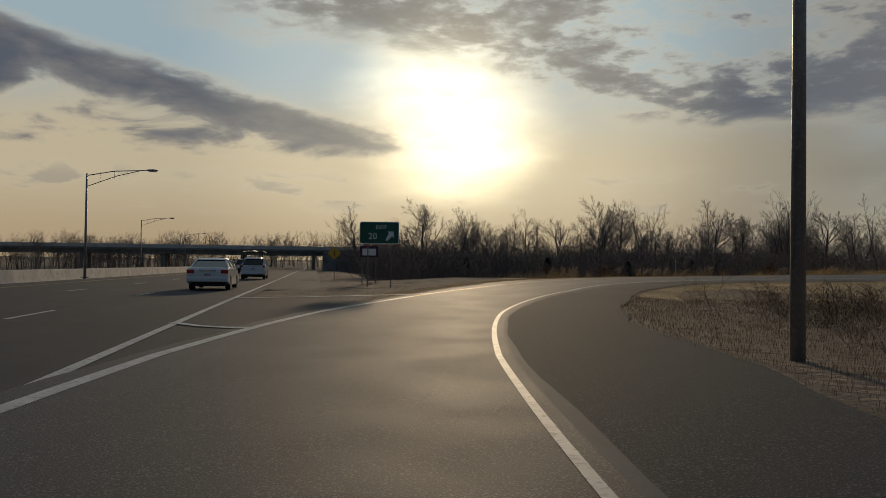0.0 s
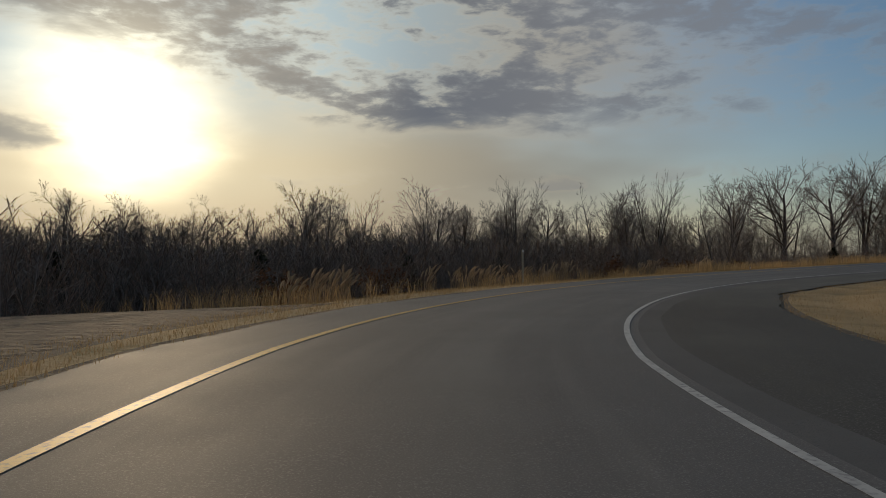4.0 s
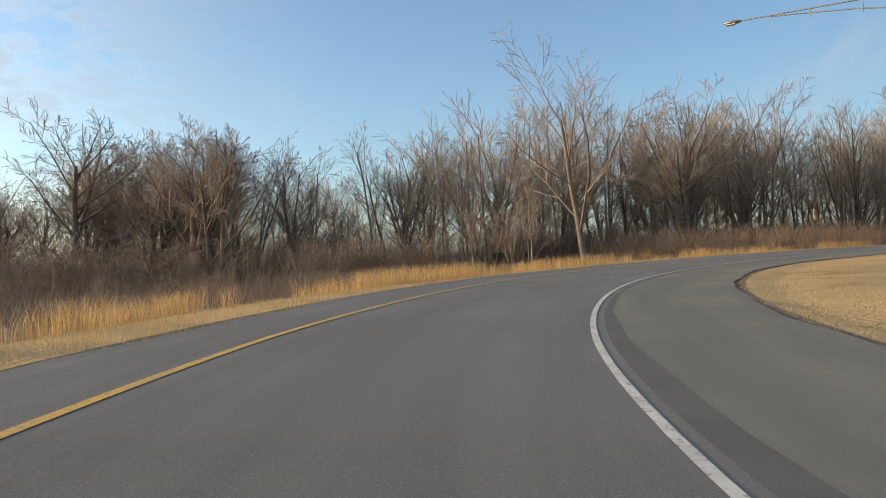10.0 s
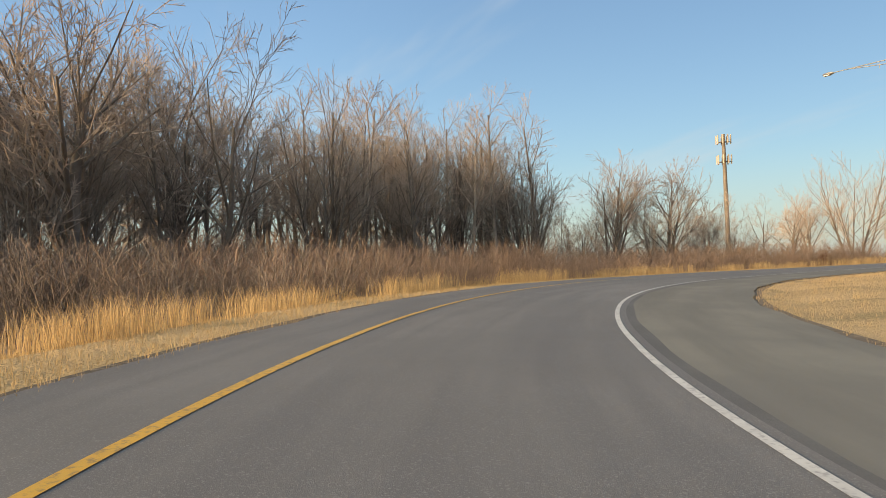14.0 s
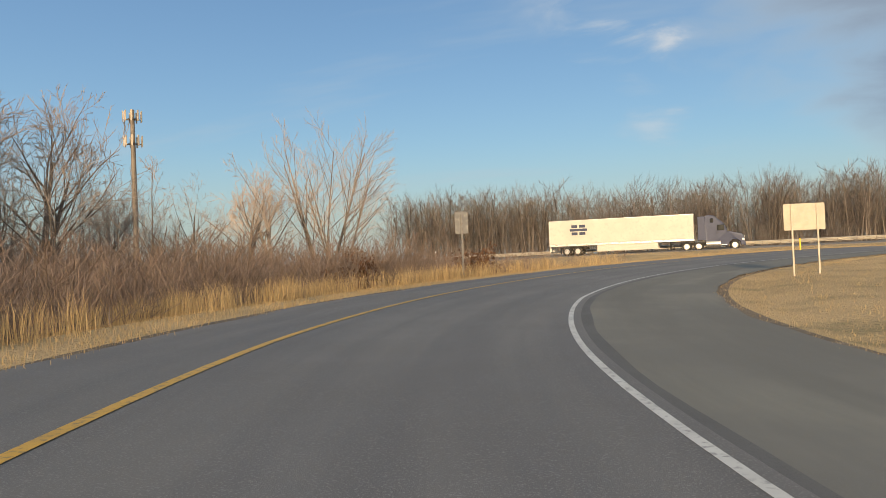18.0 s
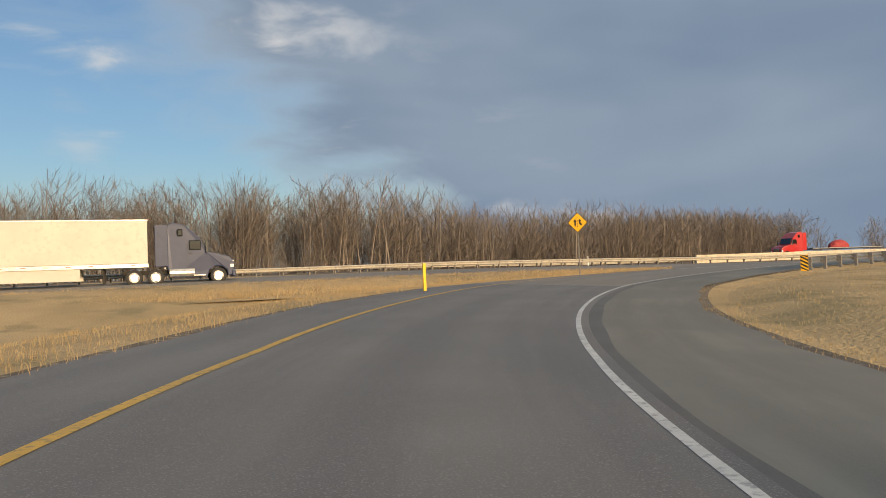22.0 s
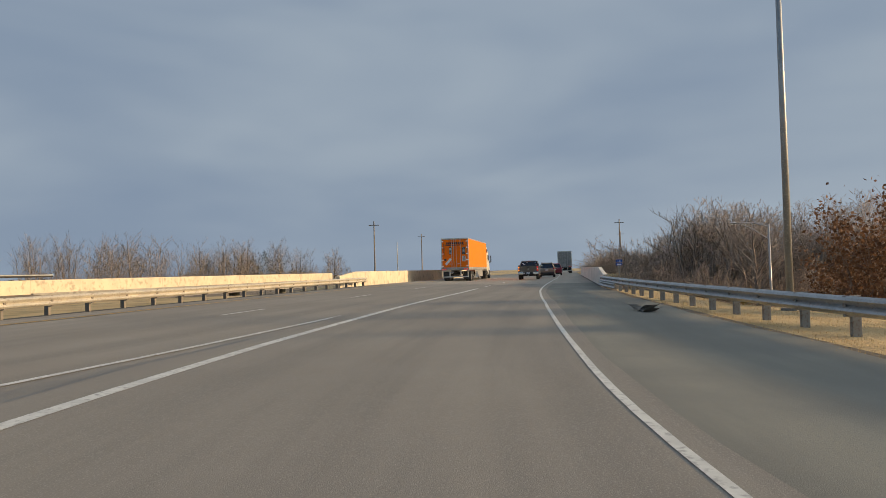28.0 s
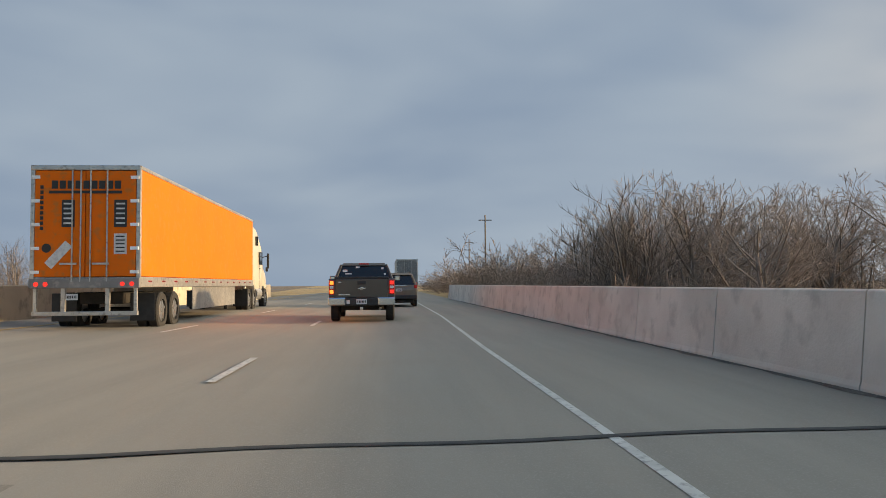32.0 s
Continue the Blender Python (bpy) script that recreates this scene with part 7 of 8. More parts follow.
def pillars(thing, lines, mat, r=0.045):
    bm = bmesh.new()
    for a, b in lines:
        rod(a, b, r, sides=6, bm=bm)
    return pieces("pillar", bm, mat, thing)


def pickup(m, label):
    t = empty("pickup_truck", m, label, "pickup truck")
    P = M_BROWNPAINT
    hw = 1.00
    # bed and lower body
    bm = prism([(0.06, 0.62), (0.02, 0.80), (0.02, 1.20), (0.06, 1.33), (2.02, 1.33), (2.06, 1.30), (5.55, 1.18), (5.72, 0.95), (5.74, 0.62), (5.35, 0.42), (4.95, 0.42), (4.85, 0.75), (4.62, 0.90), (4.30, 0.90), (4.05, 0.75), (3.95, 0.42), (1.75, 0.42), (1.66, 0.75), (1.42, 0.92), (1.10, 0.92), (0.86, 0.75), (0.78, 0.55)], taper(0.4, 1.33, hw * 0.985, hw), 0.03)
    part("body", bm, P, t)
    part("bed_liner", box(1.62, 1.85, 0.05, (0, 1.02, 1.315), 0.01), M_BLACK, t)
    # cab
    cab = taper(1.28, 1.86, 0.93, 0.72)
    part("cab_glass", prism([(2.10, 1.28), (2.42, 1.80), (4.05, 1.80), (4.85, 1.24)], cab, 0.02), M_GLASS, t, "dark tinted cab windows")
    part("roof", prism([(2.36, 1.775), (2.52, 1.865), (3.92, 1.875), (4.12, 1.775)], taper(1.775, 1.87, 0.755, 0.68), 0.03), P, t)
    w0, w1 = 0.935, 0.745
    pillars(t, [((s * w0, 2.08, 1.30), (s * w1, 2.42, 1.79)) for s in (-1, 1)] + [((s * w0, 3.25, 1.28), (s * w1, 3.2, 1.80)) for s in (-1, 1)] + [((s * 0.92, 4.86, 1.24), (s * w1, 4.06, 1.80)) for s in (-1, 1)], P, 0.05)
    part("cab_shoulder", box(1.92, 2.75, 0.10, (0, 3.45, 1.27), 0.03), P, t)
    part("third_brake_lamp", box(0.34, 0.04, 0.05, (0, 2.345, 1.83), 0.01), M_TAIL, t)
    # tailgate
    tg = part("tailgate", box(1.56, 0.07, 0.56, (0, 0.015, 1.03), 0.02), P, t)
    part("spoiler_cap", box(1.64, 0.12, 0.07, (0, 0.04, 1.345), 0.02), M_BLACK, tg, "black cap along the tailgate top")
    part("handle", box(0.26, 0.03, 0.11, (0, -0.03, 1.20), 0.012), M_BLACK, tg)
    bm = box(0.24, 0.02, 0.035, (0, -0.026, 1.03), 0.006)
    box(0.09, 0.02, 0.09, (0, -0.026, 1.03), 0.008, bm=bm)
    part("emblem", bm, M_CHROME, tg, "plain bright emblem shape")
    part("side_badge", box(0.34, 0.012, 0.035, (-0.52, -0.024, 0.84), 0.003), M_CHROME, tg)
    part("side_badge", box(0.10, 0.012, 0.03, (-0.66, -0.024, 1.22), 0.003), M_CHROME, tg)
    for s in (-1, 1):
        lit = M_AMBER if s < 0 else M_BRAKE
        lamp_ob = part("tail_lamp", prism([(-0.012, 0.84), (-0.012, 1.28), (0.20, 1.30), (0.16, 0.86)], 0.085, 0.015), M_TAIL, t)
        lamp_ob.location.x = s * 0.905
        for z in (0.93, 1.20):
            b = part("bulb_field", box(0.11, 0.012, 0.10, (0, -0.016, z), 0.01), lit, lamp_ob, "glowing turn signal" if s < 0 else "glowing brake lamp")
        part("reversing_lamp", box(0.11, 0.012, 0.08, (0, -0.016, 1.065), 0.008), M_HEAD, lamp_ob)
    # bumper
    bp = part("bumper", box(1.10, 0.20, 0.24, (0, -0.08, 0.63), 0.03), M_BLACK, t)
    for s in (-1, 1):
        part("bumper_end", box(0.52, 0.22, 0.24, (s * 0.74, -0.09, 0.64), 0.04), M_CHROME, bp, "bright steel bumper end")
    plate_bars(t, 0, -0.195, 0.63)
    part("sticker", box(0.10, 0.006, 0.12, (-0.40, -0.187, 0.62), 0.003), M_STICKER, bp)
    part("tow_hitch", box(0.09, 0.26, 0.09, (0, -0.05, 0.43), 0.01), M_CHROME, t)
    part("exhaust", rod((0.55, -0.02, 0.40), (0.55, 0.5, 0.42), 0.04, sides=10), M_GALV_DULL, t)
    part("rear_axle", rod((-0.75, 1.26, 0.40), (0.75, 1.26, 0.40), 0.07, sides=10), M_UNDER, t)
    part("chassis", box(1.3, 4.9, 0.18, (0, 2.8, 0.46), 0.03), M_UNDER, t)
    for s in (-1, 1):
        for y in (1.26, 4.46):
            wheel(t, s * 0.86, y, 0.40, 0.27)
        part("wheel_arch", box(0.06, 1.06, 0.10, (s * 1.005, 1.26, 0.91), 0.02), M_BLACK, t)
        mi = part("mirror", box(0.20, 0.12, 0.19, (s * 1.14, 4.05, 1.36), 0.04), M_BLACK, t)
        part("mirror_glass", box(0.16, 0.01, 0.15, (s * 1.14, 3.985, 1.36), 0.01), M_CHROME, mi)
        part("door_handle", box(0.02, 0.18, 0.03, (s * 1.0, 3.4, 1.12), 0.006), M_BLACK, t)
        part("headlamp", box(0.30, 0.06, 0.22, (s * 0.80, 5.70, 0.98), 0.03), M_HEAD, t)
    for x, z, sx, sz in ((-0.62, 1.60, 0.16, 0.09), (-0.20, 1.72, 0.13, 0.07), (0.62, 1.68, 0.08, 0.08), (-0.50, 1.50, 0.22, 0.05), (0.70, 1.48, 0.06, 0.07)):
        y = 2.10 + (z - 1.28) / 0.52 * 0.32 - 0.006
        part("window_sticker", box(sx, 0.008, sz, (x, y, z), 0.003, Matrix.Rotation(radians(-31.6), 3, "X")), M_STICKER, t)
    return t


def car(name, m, label, category, paint, L, W, H, body, glass, roof, wheels, wheel_r=0.33, lamp_z=0.85, lamp_w=0.30, plate_z=0.75, rack=False, bumper=None):
    """A passenger car from side profiles of body, glass and roof."""
    t = empty(name, m, label, category)
    hw = W / 2
    zb = max(z for _, z in body)
    part("body", prism(body, taper(0.3, zb, hw, hw * 0.95), 0.035), paint, t)
    z0, z1 = min(z for _, z in glass), max(z for _, z in glass)
    w0, w1 = hw * 0.90, hw * 0.68
    part("windows", prism(glass, taper(z0, z1, w0, w1), 0.02), M_GLASS, t, "dark window glass all round")
    part("roof", prism(roof, taper(min(z for _, z in roof), max(z for _, z in roof), w1 * 1.03, w1 * 0.9), 0.025), paint, t)
    ys = sorted(glass)
    lows, tops = [g for g in glass if g[1] == z0], [g for g in glass if g[1] == z1]
    yb0, yb1, yt0, yt1 = min(lows)[0], max(lows)[0], min(tops)[0], max(tops)[0]
    ym = (yt0 + yt1) / 2
    pillars(t, [((s * w0, yb0, z0), (s * w1, yt0, z1)) for s in (-1, 1)] + [((s * w0, ym, z0), (s * w1, ym, z1)) for s in (-1, 1)] + [((s * w0, yb1, z0), (s * w1, yt1, z1)) for s in (-1, 1)], paint, 0.045)
    part("bumper", box(W * 0.96, 0.16, 0.20, (0, 0.02, 0.50), 0.05), bumper or paint, t)
    part("underbody", box(W * 0.8, L * 0.9, 0.16, (0, L / 2, 0.28), 0.03), M_UNDER, t)
    plate_bars(t, 0, -0.02, plate_z, 0.30, 0.14)
    for s in (-1, 1):
        part("tail_lamp", box(lamp_w, 0.10, 0.17, (s * (hw - lamp_w / 2 - 0.02), 0.02, lamp_z), 0.03), M_TAIL, t)
        part("headlamp", box(0.34, 0.12, 0.14, (s * (hw - 0.24), L - 0.10, 0.68), 0.03), M_HEAD, t)
        part("mirror", box(0.18, 0.10, 0.13, (s * (hw + 0.06), yb1 - 0.25, z0 + 0.05), 0.03), paint, t)
        for y in wheels:
            wheel(t, s * (hw - 0.12), y, wheel_r, 0.22)
        if rack:
            part("roof_rail", rod((s * w1 * 0.9, yt0 + 0.1, H + 0.03), (s * w1 * 0.9, yt1 - 0.2, H + 0.03), 0.025), M_BLACK, t)
    part("rear_trim", box(W * 0.42, 0.02, 0.05, (0, -0.005 if lamp_z < 1 else 0.01, lamp_z + 0.04), 0.008), M_CHROME, t)
    return t


SEDAN = dict(L=4.86, W=1.83, H=1.47, body=[(0.0, 0.45), (0.02, 0.92), (0.10, 1.02), (0.95, 1.04), (3.45, 0.98), (4.55, 0.80), (4.84, 0.62), (4.86, 0.35), (4.40, 0.26), (4.36, 0.55), (4.1, 0.68), (3.8, 0.68), (3.55, 0.55), (3.5, 0.22), (1.52, 0.22), (1.46, 0.55), (1.2, 0.68), (0.9, 0.68), (0.66, 0.55), (0.6, 0.28)], glass=[(0.62, 1.00), (1.35, 1.40), (2.75, 1.42), (3.62, 1.00)], roof=[(1.22, 1.39), (1.5, 1.47), (2.6, 1.475), (2.85, 1.39)], wheels=(1.05, 3.95), wheel_r=0.33, lamp_z=0.86, lamp_w=0.32, plate_z=0.72)
SEDAN["glass"] = [(0.62, 1.0), (1.35, 1.41), (2.75, 1.41), (3.62, 1.0)]
SUV = dict(L=4.7, W=1.86, H=1.72, body=[(0.02, 0.45), (0.0, 0.85), (0.06, 1.10), (3.5, 1.06), (4.45, 0.98), (4.66, 0.75), (4.68, 0.40), (4.3, 0.30), (4.22, 0.60), (3.98, 0.76), (3.6, 0.76), (3.36, 0.60), (3.3, 0.28), (1.5, 0.28), (1.42, 0.60), (1.18, 0.76), (0.8, 0.76), (0.56, 0.60), (0.5, 0.32)], glass=[(0.10, 1.07), (0.34, 1.62), (2.75, 1.62), (3.5, 1.07)], roof=[(0.24, 1.60), (0.42, 1.71), (2.5, 1.72), (2.85, 1.60)], wheels=(0.98, 3.79), wheel_r=0.36, lamp_z=1.02, lamp_w=0.16, plate_z=0.85)


def trailer(thing, L, skin, rear_mat, y0=0.0, W=2.59, z0=1.15, z1=4.1, label="", frame_mat=None):
    """A dry van box with its frame, doors, bars, lamps, guard and bogie; the rear face at y0."""
    frame_mat = frame_mat or M_ALU
    b = part("trailer_box", box(W - 0.04, L - 0.1, z1 - z0 - 0.28, (0, y0 + L / 2, (z0 + z1) / 2 + 0.10), 0.02), skin, thing, label)
    part("lower_rail", box(W, L - 0.02, 0.26, (0, y0 + L / 2, z0 + 0.10), 0.02), frame_mat, b)
    part("roof_rail", box(W, L, 0.10, (0, y0 + L / 2, z1 - 0.05), 0.02), frame_mat, b)
    for s in (-1, 1):
        part("corner_post", box(0.10, 0.12, z1 - z0, (s * (W / 2 - 0.05), y0 + 0.04, (z0 + z1) / 2), 0.015), frame_mat, b)
        bm = bmesh.new()
        n = int(L / 1.2)
        for k in range(n):
            box(0.012, 0.28, 0.035, (s * (W / 2 + 0.004), y0 + 0.8 + k * 1.2, z0 + 0.12), bm=bm)
        part("reflective_tape", bm, M_TAIL, b)
    part("rear_header", box(W, 0.10, 0.12, (0, y0 + 0.02, z1 - 0.06), 0.015), frame_mat, b)
    part("rear_sill", box(W, 0.14, 0.24, (0, y0 + 0.0, z0 + 0.08), 0.02), M_BOXGREY, b)
    for s in (-1, 1):
        d = part("door", box(W / 2 - 0.12, 0.05, z1 - z0 - 0.38, (s * (W / 4 - 0.05), y0 - 0.005, (z0 + z1) / 2 + 0.05), 0.012), rear_mat, thing)
        for x in ((0.13, 0.52) if s > 0 else (-0.10, -0.30)):
            part("lock_rod", rod((x, y0 - 0.055, z0 + 0.12), (x, y0 - 0.055, z1 - 0.12), 0.02, sides=8), M_ALU, d)
        for k in range(5):
            z = z0 + 0.35 + k * (z1 - z0 - 0.65) / 4
            part("hinge", box(0.20, 0.03, 0.08, (s * (W / 2 - 0.13), y0 - 0.045, z), 0.008), M_SIGNWHITE if skin is M_ORANGE else M_ALU, d)
        part("latch_handle", box(0.40, 0.03, 0.05, (s * 0.38, y0 - 0.07, z0 + 0.55), 0.008), M_ALU, d)
        for x in (0.90, 1.12):
            part("marker_lamp", rod((s * x, y0 - 0.05, z0 + 0.06), (s * x, y0 - 0.085, z0 + 0.06), 0.055, sides=12), M_BRAKE, b)
    # bumper guard
    gz = 0.50
    bm = box(W * 0.96, 0.10, 0.10, (0, y0 + 0.03, gz), 0.01)
    for s in (-1, 1):
        box(0.10, 0.10, z0 - gz, (s * 0.52, y0 + 0.05, (z0 + gz) / 2), 0.01, bm=bm)
        box(0.08, 0.08, z0 - gz, (s * 1.18, y0 + 0.05, (z0 + gz) / 2), 0.01, bm=bm)
    part("rear_guard", bm, M_ALU, thing)
    plate_bars(thing, -0.30, y0 - 0.02, 0.90, 0.28, 0.15)
    part("bogie_frame", box(1.1, 3.2, 0.30, (0, y0 + 2.7, 0.85), 0.03), M_UNDER, thing)
    for y in (y0 + 2.0, y0 + 3.25):
        part("axle", rod((-1.0, y, 0.5), (1.0, y, 0.5), 0.07, sides=8), M_UNDER, thing)
        for s in (-1, 1):
            wheel(thing, s * 1.14, y, 0.50, 0.26)
            wheel(thing, s * 0.84, y, 0.50, 0.24)
    for s in (-1, 1):
        part("mud_flap", box(0.62, 0.02, 0.72, (s * 0.98, y0 + 1.25, 0.62), 0.005), M_BLACK, thing)
        part("side_skirt", box(0.03, L * 0.42, 0.75, (s * 1.2, y0 + L * 0.55, 0.78), 0.01), M_ALU if skin is M_ORANGE else M_BOXWHITE, thing)
        part("landing_leg", box(0.12, 0.12, 0.95, (s * 0.6, y0 + L - 2.6, 0.65), 0.01), M_UNDER, thing)


def tractor(thing, paint, y0):
    """A sleeper cab tractor, its rear frame at y0."""
    hw = 1.2
    prof = [(y0 + 1.6, 1.05), (y0 + 1.6, 3.70), (y0 + 1.85, 3.90), (y0 + 2.6, 3.78), (y0 + 3.55, 2.95), (y0 + 3.95, 2.05), (y0 + 5.35, 1.72), (y0 + 5.62, 1.35), (y0 + 5.62, 0.55), (y0 + 5.25, 0.45), (y0 + 5.2, 0.85), (y0 + 4.85, 1.10), (y0 + 4.45, 1.10), (y0 + 4.1, 0.85), (y0 + 4.0, 0.45), (y0 + 1.9, 0.45), (y0 + 1.7, 0.7)]
    cab = part("cab", prism(prof, lambda y, z: hw * (0.97 if z < 3 else 0.88) * (1.0 if y < y0 + 4 else 0.92), 0.05), paint, thing)
    part("windscreen", prism([(y0 + 3.46, 2.96), (y0 + 3.62, 2.98), (y0 + 3.99, 2.12), (y0 + 3.86, 2.10)], 0.98, 0.02), M_GLASS, cab)
    for s in (-1, 1):
        part("door_window", box(0.03, 0.72, 0.62, (s * 1.165, y0 + 3.25, 2.45), 0.05), M_GLASS, cab)
        part("sleeper_window", box(0.03, 0.35, 0.45, (s * 1.10, y0 + 2.35, 3.25), 0.08), M_GLASS, cab)
        part("door_seam", box(0.012, 0.02, 1.7, (s * 1.172, y0 + 2.82, 1.75), 0.002), M_BLACK, cab)
        part("door_handle", box(0.03, 0.18, 0.05, (s * 1.18, y0 + 2.98, 1.95), 0.01), M_BLACK, cab)
        mi = part("mirror", box(0.10, 0.16, 0.75, (s * 1.42, y0 + 3.95, 2.35), 0.03), M_BLACK, thing)
        part("mirror_arm", rod((s * 1.42, y0 + 3.95, 2.6), (s * 1.1, y0 + 3.75, 2.5), 0.02), M_BLACK, mi)
        part("hood_mirror", box(0.12, 0.08, 0.22, (s * 1.2, y0 + 5.0, 1.95), 0.03), M_BLACK, thing)
        part("fuel_tank", rod((s * 0.95, y0 + 1.7, 0.75), (s * 0.95, y0 + 3.2, 0.75), 0.32, sides=14), M_ALU, thing)
        part("step", box(0.30, 0.7, 0.06, (s * 1.1, y0 + 3.5, 0.55), 0.01), M_ALU, thing)
        part("headlamp", box(0.30, 0.25, 0.22, (s * 0.95, y0 + 5.5, 1.10), 0.05), M_HEAD, thing)
        part("fairing", box(0.06, 0.75, 2.6, (s * 1.1, y0 + 1.25, 2.45), 0.02), paint, thing)
        wheel(thing, s * 1.05, y0 + 4.65, 0.50, 0.28)
        for y in (y0 - 0.35, y0 + 0.9):
            wheel(thing, s * 1.12, y, 0.50, 0.26)
            wheel(thing, s * 0.84, y, 0.50, 0.24)
        part("mud_flap", box(0.62, 0.02, 0.7, (s * 0.98, y0 - 1.0, 0.6), 0.005), M_BLACK, thing)
    part("front_bumper", box(2.3, 0.22, 0.38, (0, y0 + 5.62, 0.62), 0.06), paint, thing)
    part("grille", box(1.1, 0.05, 0.7, (0, y0 + 5.63, 1.15), 0.05), M_CHROME, thing)
    part("frame", box(0.9, 6.2, 0.25, (0, y0 + 2.0, 0.80), 0.02), M_UNDER, thing)
    part("exhaust_stack", rod((0.7, y0 + 1.45, 1.0), (0.7, y0 + 1.45, 3.7), 0.08, sides=10), M_CHROME, thing)


def on_road(p, d):
    """A frame with y along the direction d."""
    return Matrix.Translation(p) @ Matrix.Rotation(math.atan2(-d.x, d.y), 4, "Z")


M_DIR = Vector((-1, 0.11, 0)).normalized()
# on the bridge, ahead of where the drive ends
c = PATH[-1]
fwd = Vector((-math.sin(radians(c[6])), math.cos(radians(c[6])), 0))
rgt = Vector((fwd.y, -fwd.x, 0))


def ahead(d, lat, dz=0.0):
    p = Vector((c[1], c[2], 0)) + fwd * d + rgt * lat
    t = 32 + d / 13.7
    return Vector((p.x, p.y, path_at(t)[0].z + dz))


D_END = path_at(32)[1]
pickup(on_road(ahead(23.3, -2.46), D_END), "dark grey-brown crew-cab pickup with a signal lit")
suv_tan = dict(SUV)
car("suv", on_road(ahead(38.5, -2.2), D_END), "dusty tan sport utility with a roof rack", "suv", M_TANPAINT, rack=True, bumper=M_BLACK, **suv_tan)
car("suv", on_road(ahead(58.0, -3.0), D_END), "dark red sport utility driving ahead", "suv", M_REDPAINT, **dict(SUV, H=1.68))
ws = empty("semi_truck", on_road(ahead(92.0, -4.3), D_END), "white box trailer with dull grey doors and a blue cab", "semi truck")
trailer(ws, 16.1, M_BOXWHITE, M_BOXGREY)
tractor(ws, M_BLUEPAINT, 15.6)

# orange trailer in the next lane but one
ot = empty("semi_truck", on_road(ahead(18.6, -8.65), D_END), "orange box trailer pulled by a cream sleeper tractor", "semi truck")
trailer(ot, 16.1, M_ORANGE, M_ORANGE, label="smooth orange trailer side")
tractor(ot, M_CREAM, 15.7)
# plain shapes where the maker's name and notices stand
bm = bmesh.new()
for k in range(9):
    box(0.145, 0.012, 0.20, (-0.72 + 0.185 * k, -0.040, 3.62), 0.004, bm=bm)
pieces("brand_bar", bm, M_SIGNBLK, ot, "dark blocks in place of the name")
part("name_underline", box(1.72, 0.012, 0.07, (0, -0.040, 3.44), 0.004), M_SIGNBLK, ot)
bm = bmesh.new()
for k in range(9):
    box(0.075, 0.012, 0.085, (-1.02, -0.040, 3.56 - 0.125 * k), 0.003, bm=bm)
part("number_bars", bm, M_SIGNBLK, ot, "dark bars in place of the unit number")
for x, z, w, h, mt in ((-0.40, 2.92, 0.30, 0.66, M_SIGNBLK), (0.83, 2.92, 0.30, 0.66, M_SIGNBLK), (0.83, 2.18, 0.30, 0.50, M_STICKER)):
    st_ob = part("notice", box(w, 0.012, h, (x, -0.040, z), 0.003), mt, ot)
    bm = bmesh.new()
    for k in range(5):
        box(w * 0.7, 0.008, h * 0.06, (x, -0.049, z - h * 0.36 + h * 0.18 * k), bm=bm)
    part("notice_bars", bm, M_STICKER if mt is M_SIGNBLK else M_SIGNBLK, st_ob)
part("diagonal_sticker", box(0.22, 0.012, 0.72, (-0.62, -0.040, 1.92), 0.003, Matrix.Rotation(radians(42), 3, "Y")), M_STICKER, ot)
part("round_mark", rod((-0.90, -0.034, 2.08), (-0.90, -0.046, 2.08), 0.11, sides=14), M_SIGNBLK, ot)

# traffic on the first highway
car("sedan", on_road(a_at(27.6, 1.9, -0.02), A_DIR), "white sedan on the highway lane", "sedan", M_WHITEPAINT, **SEDAN)
car("sedan", on_road(a_at(66, 5.6, -0.02), A_DIR), "dark sedan farther up the highway", "sedan", M_DARKPAINT, **SEDAN)
car("suv", on_road(a_at(84, 5.4, -0.02), A_DIR), "dark sport utility farther up the highway", "suv", M_DARKPAINT, **SUV)
car("sedan", on_road(a_at(110, 9.2, -0.02), A_DIR), "silver-white sedan in the far lane", "sedan", M_WHITEPAINT, **SEDAN)
lt = car("work_truck", on_road(a_at(53, 1.9, -0.02), A_DIR), "white work truck with a ladder rack", "work truck", M_WHITEPAINT, **dict(SUV, L=4.7))
bm = bmesh.new()
for s in (-1, 1):
    rod((s * 0.72, 0.2, 1.0), (s * 0.72, 0.2, 2.15), 0.03, bm=bm)
    rod((s * 0.72, 3.2, 1.4), (s * 0.72, 3.2, 2.15), 0.03, bm=bm)
    rod((s * 0.72, -0.2, 2.15), (s * 0.72, 4.2, 2.15), 0.03, bm=bm)
for y in (0.2, 1.7, 3.2):
    rod((-0.75, y, 2.12), (0.75, y, 2.12), 0.03, bm=bm)
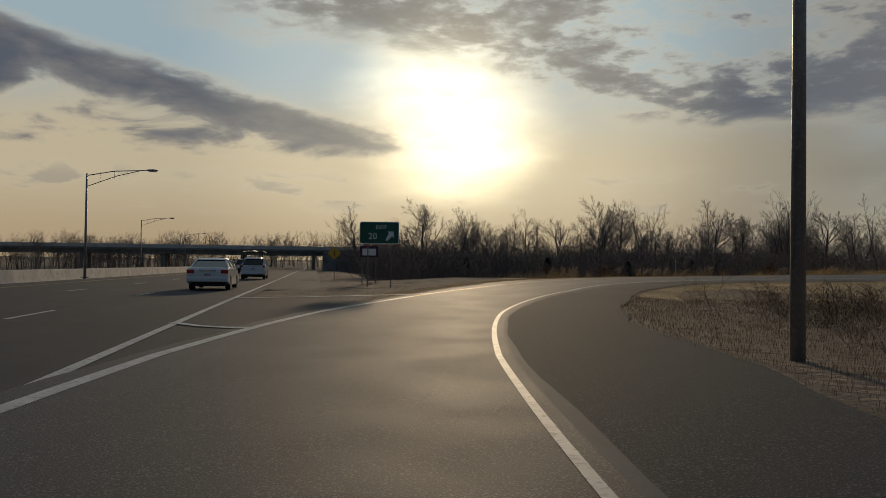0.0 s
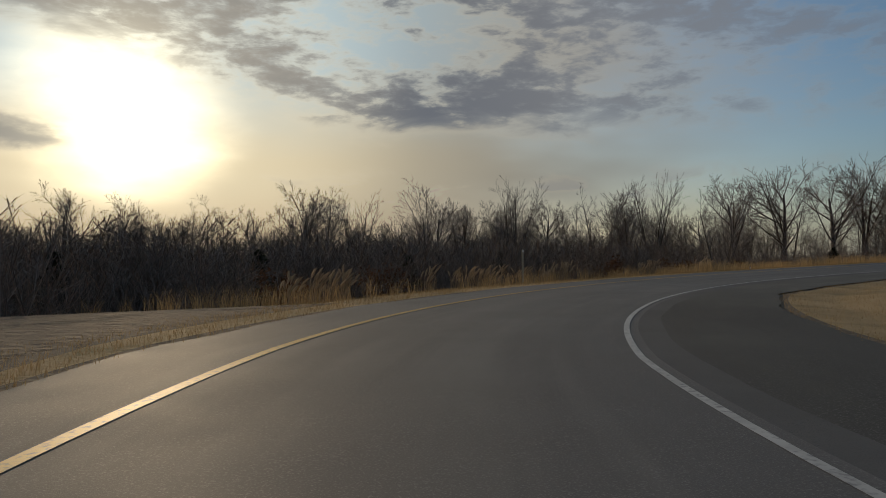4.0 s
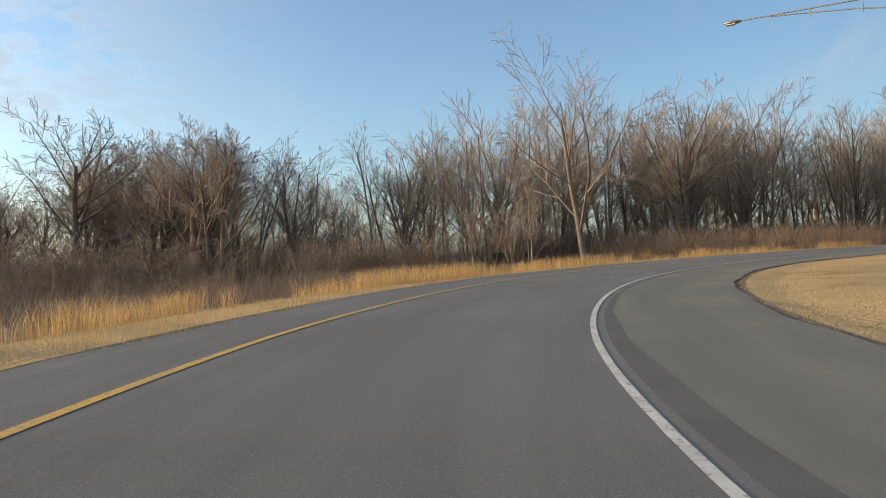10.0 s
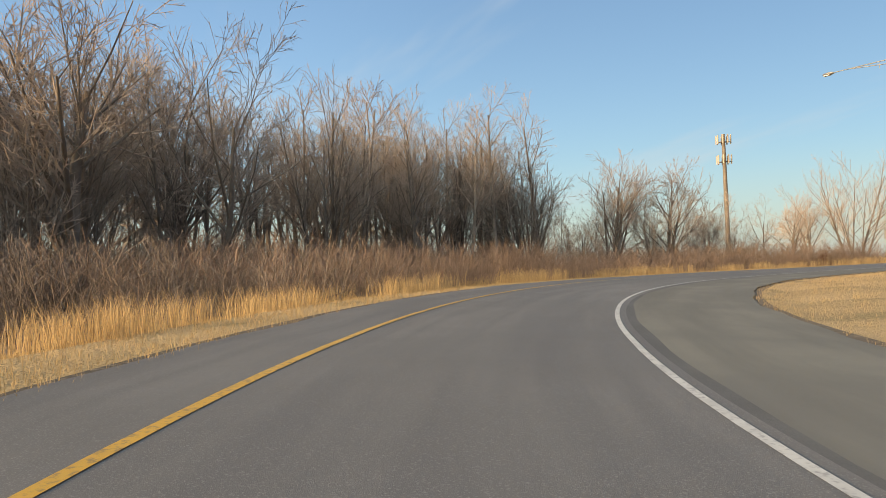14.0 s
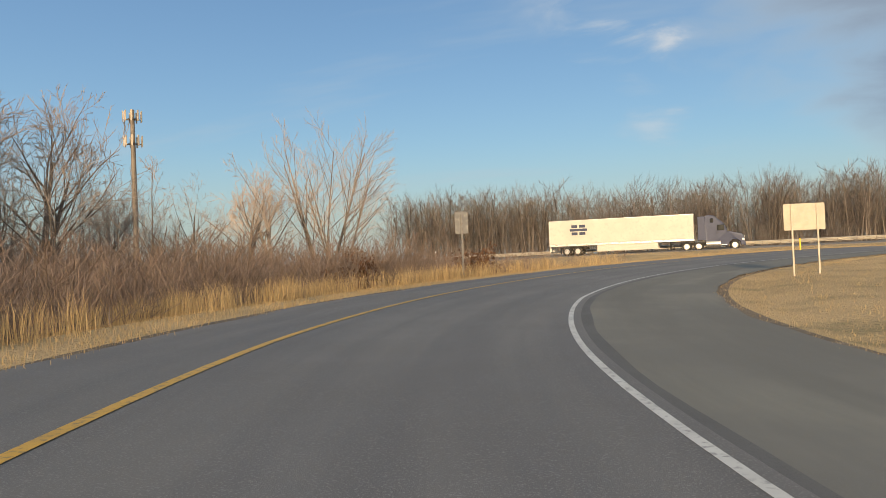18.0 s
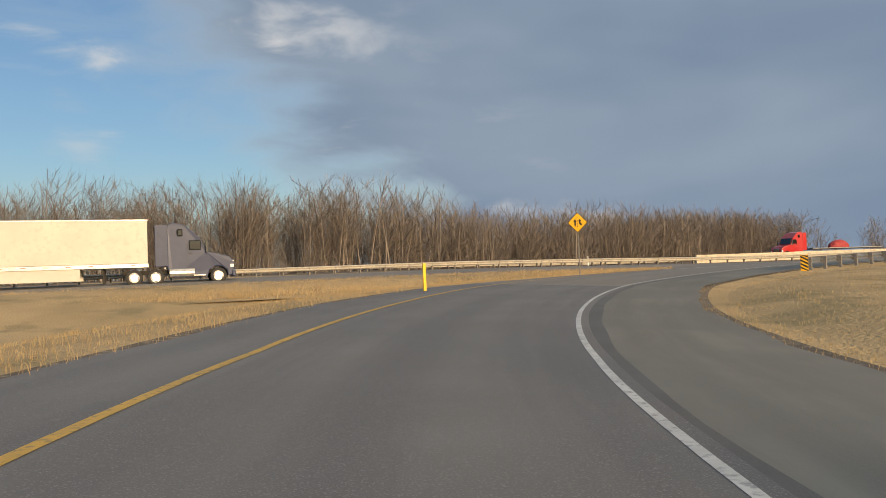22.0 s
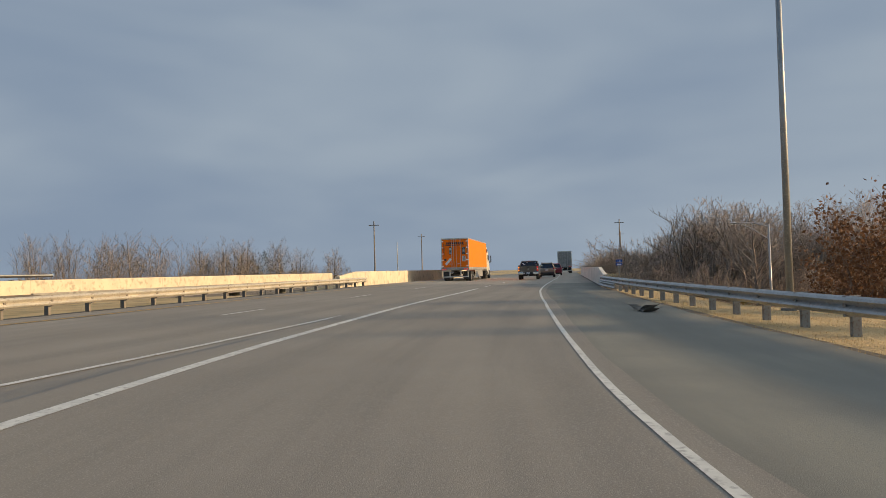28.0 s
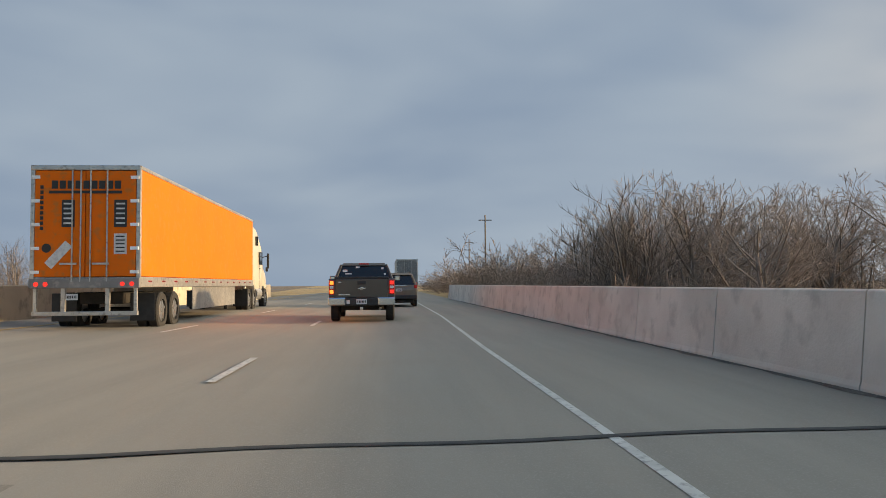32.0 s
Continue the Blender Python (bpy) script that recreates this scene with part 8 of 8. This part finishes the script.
part("ladder_rack", bm, M_BLACK, lt)
bm = bmesh.new()
for x in (-0.35, 0.05):
    rod((x, -0.5, 2.22), (x, 4.4, 2.22), 0.03, bm=bm)
for k in range(12):
    rod((-0.35, -0.3 + 0.4 * k, 2.22), (0.05, -0.3 + 0.4 * k, 2.22), 0.018, bm=bm)
part("ladder", bm, M_ALU, lt)

# trucks on the main road
p = m_at(118.0, 5.6, -0.01)
hs = empty("semi_truck", on_road(p, M_DIR), "white box trailer with a navy tractor on the main road", "semi truck")
trailer(hs, 16.1, M_BOXWHITE, M_BOXWHITE)
tractor(hs, M_BLUEPAINT, 15.6)
for s in (-1, 1):
    for dz, w in ((0.42, 1.5), (0.0, 2.0), (-0.42, 1.5)):
        for dy in ((-0.5, 0.5) if dz else (0.0,)):
            part("plain_mark", box(0.02, w * 0.46 if dz else w, 0.34 if dz else 0.30, (s * 1.285, 3.4 + dy * 0.9, 2.95 + dz), 0.005), M_BLUEPAINT, hs, "plain dark shape in place of the name")
p = m_at(-4.0, 42.0, -0.01)
rt = empty("flatbed_truck", on_road(p, -M_DIR), "red tractor pulling a flatbed with a tarpaulined load", "flatbed truck")
tractor(rt, M_TRUCKRED, 14.2)
part("flatbed", box(2.5, 14.0, 0.22, (0, 7.0, 1.30), 0.02), M_UNDER, rt)
part("flatbed_edge", box(2.56, 14.0, 0.10, (0, 7.0, 1.36), 0.01), M_ALU, rt)
bm = bmesh.new()
bmesh.ops.create_icosphere(bm, subdivisions=3, radius=1.0)
for v in bm.verts:
    v.co = Vector((v.co.x * 1.05, v.co.y * 1.9, max(-0.1, v.co.z) * 1.15)) * (1 + 0.07 * noise.noise(v.co * 2.5))
bmesh.ops.translate(bm, verts=bm.verts, vec=(0, 7.5, 1.45))
part("tarpaulin_load", bm, M_TARP, rt)
for y in (1.0, 2.3):
    for s in (-1, 1):
        wheel(rt, s * 1.1, y, 0.50, 0.26)
part("rear_guard", box(2.4, 0.1, 0.12, (0, 0.02, 0.55), 0.01), M_ALU, rt)
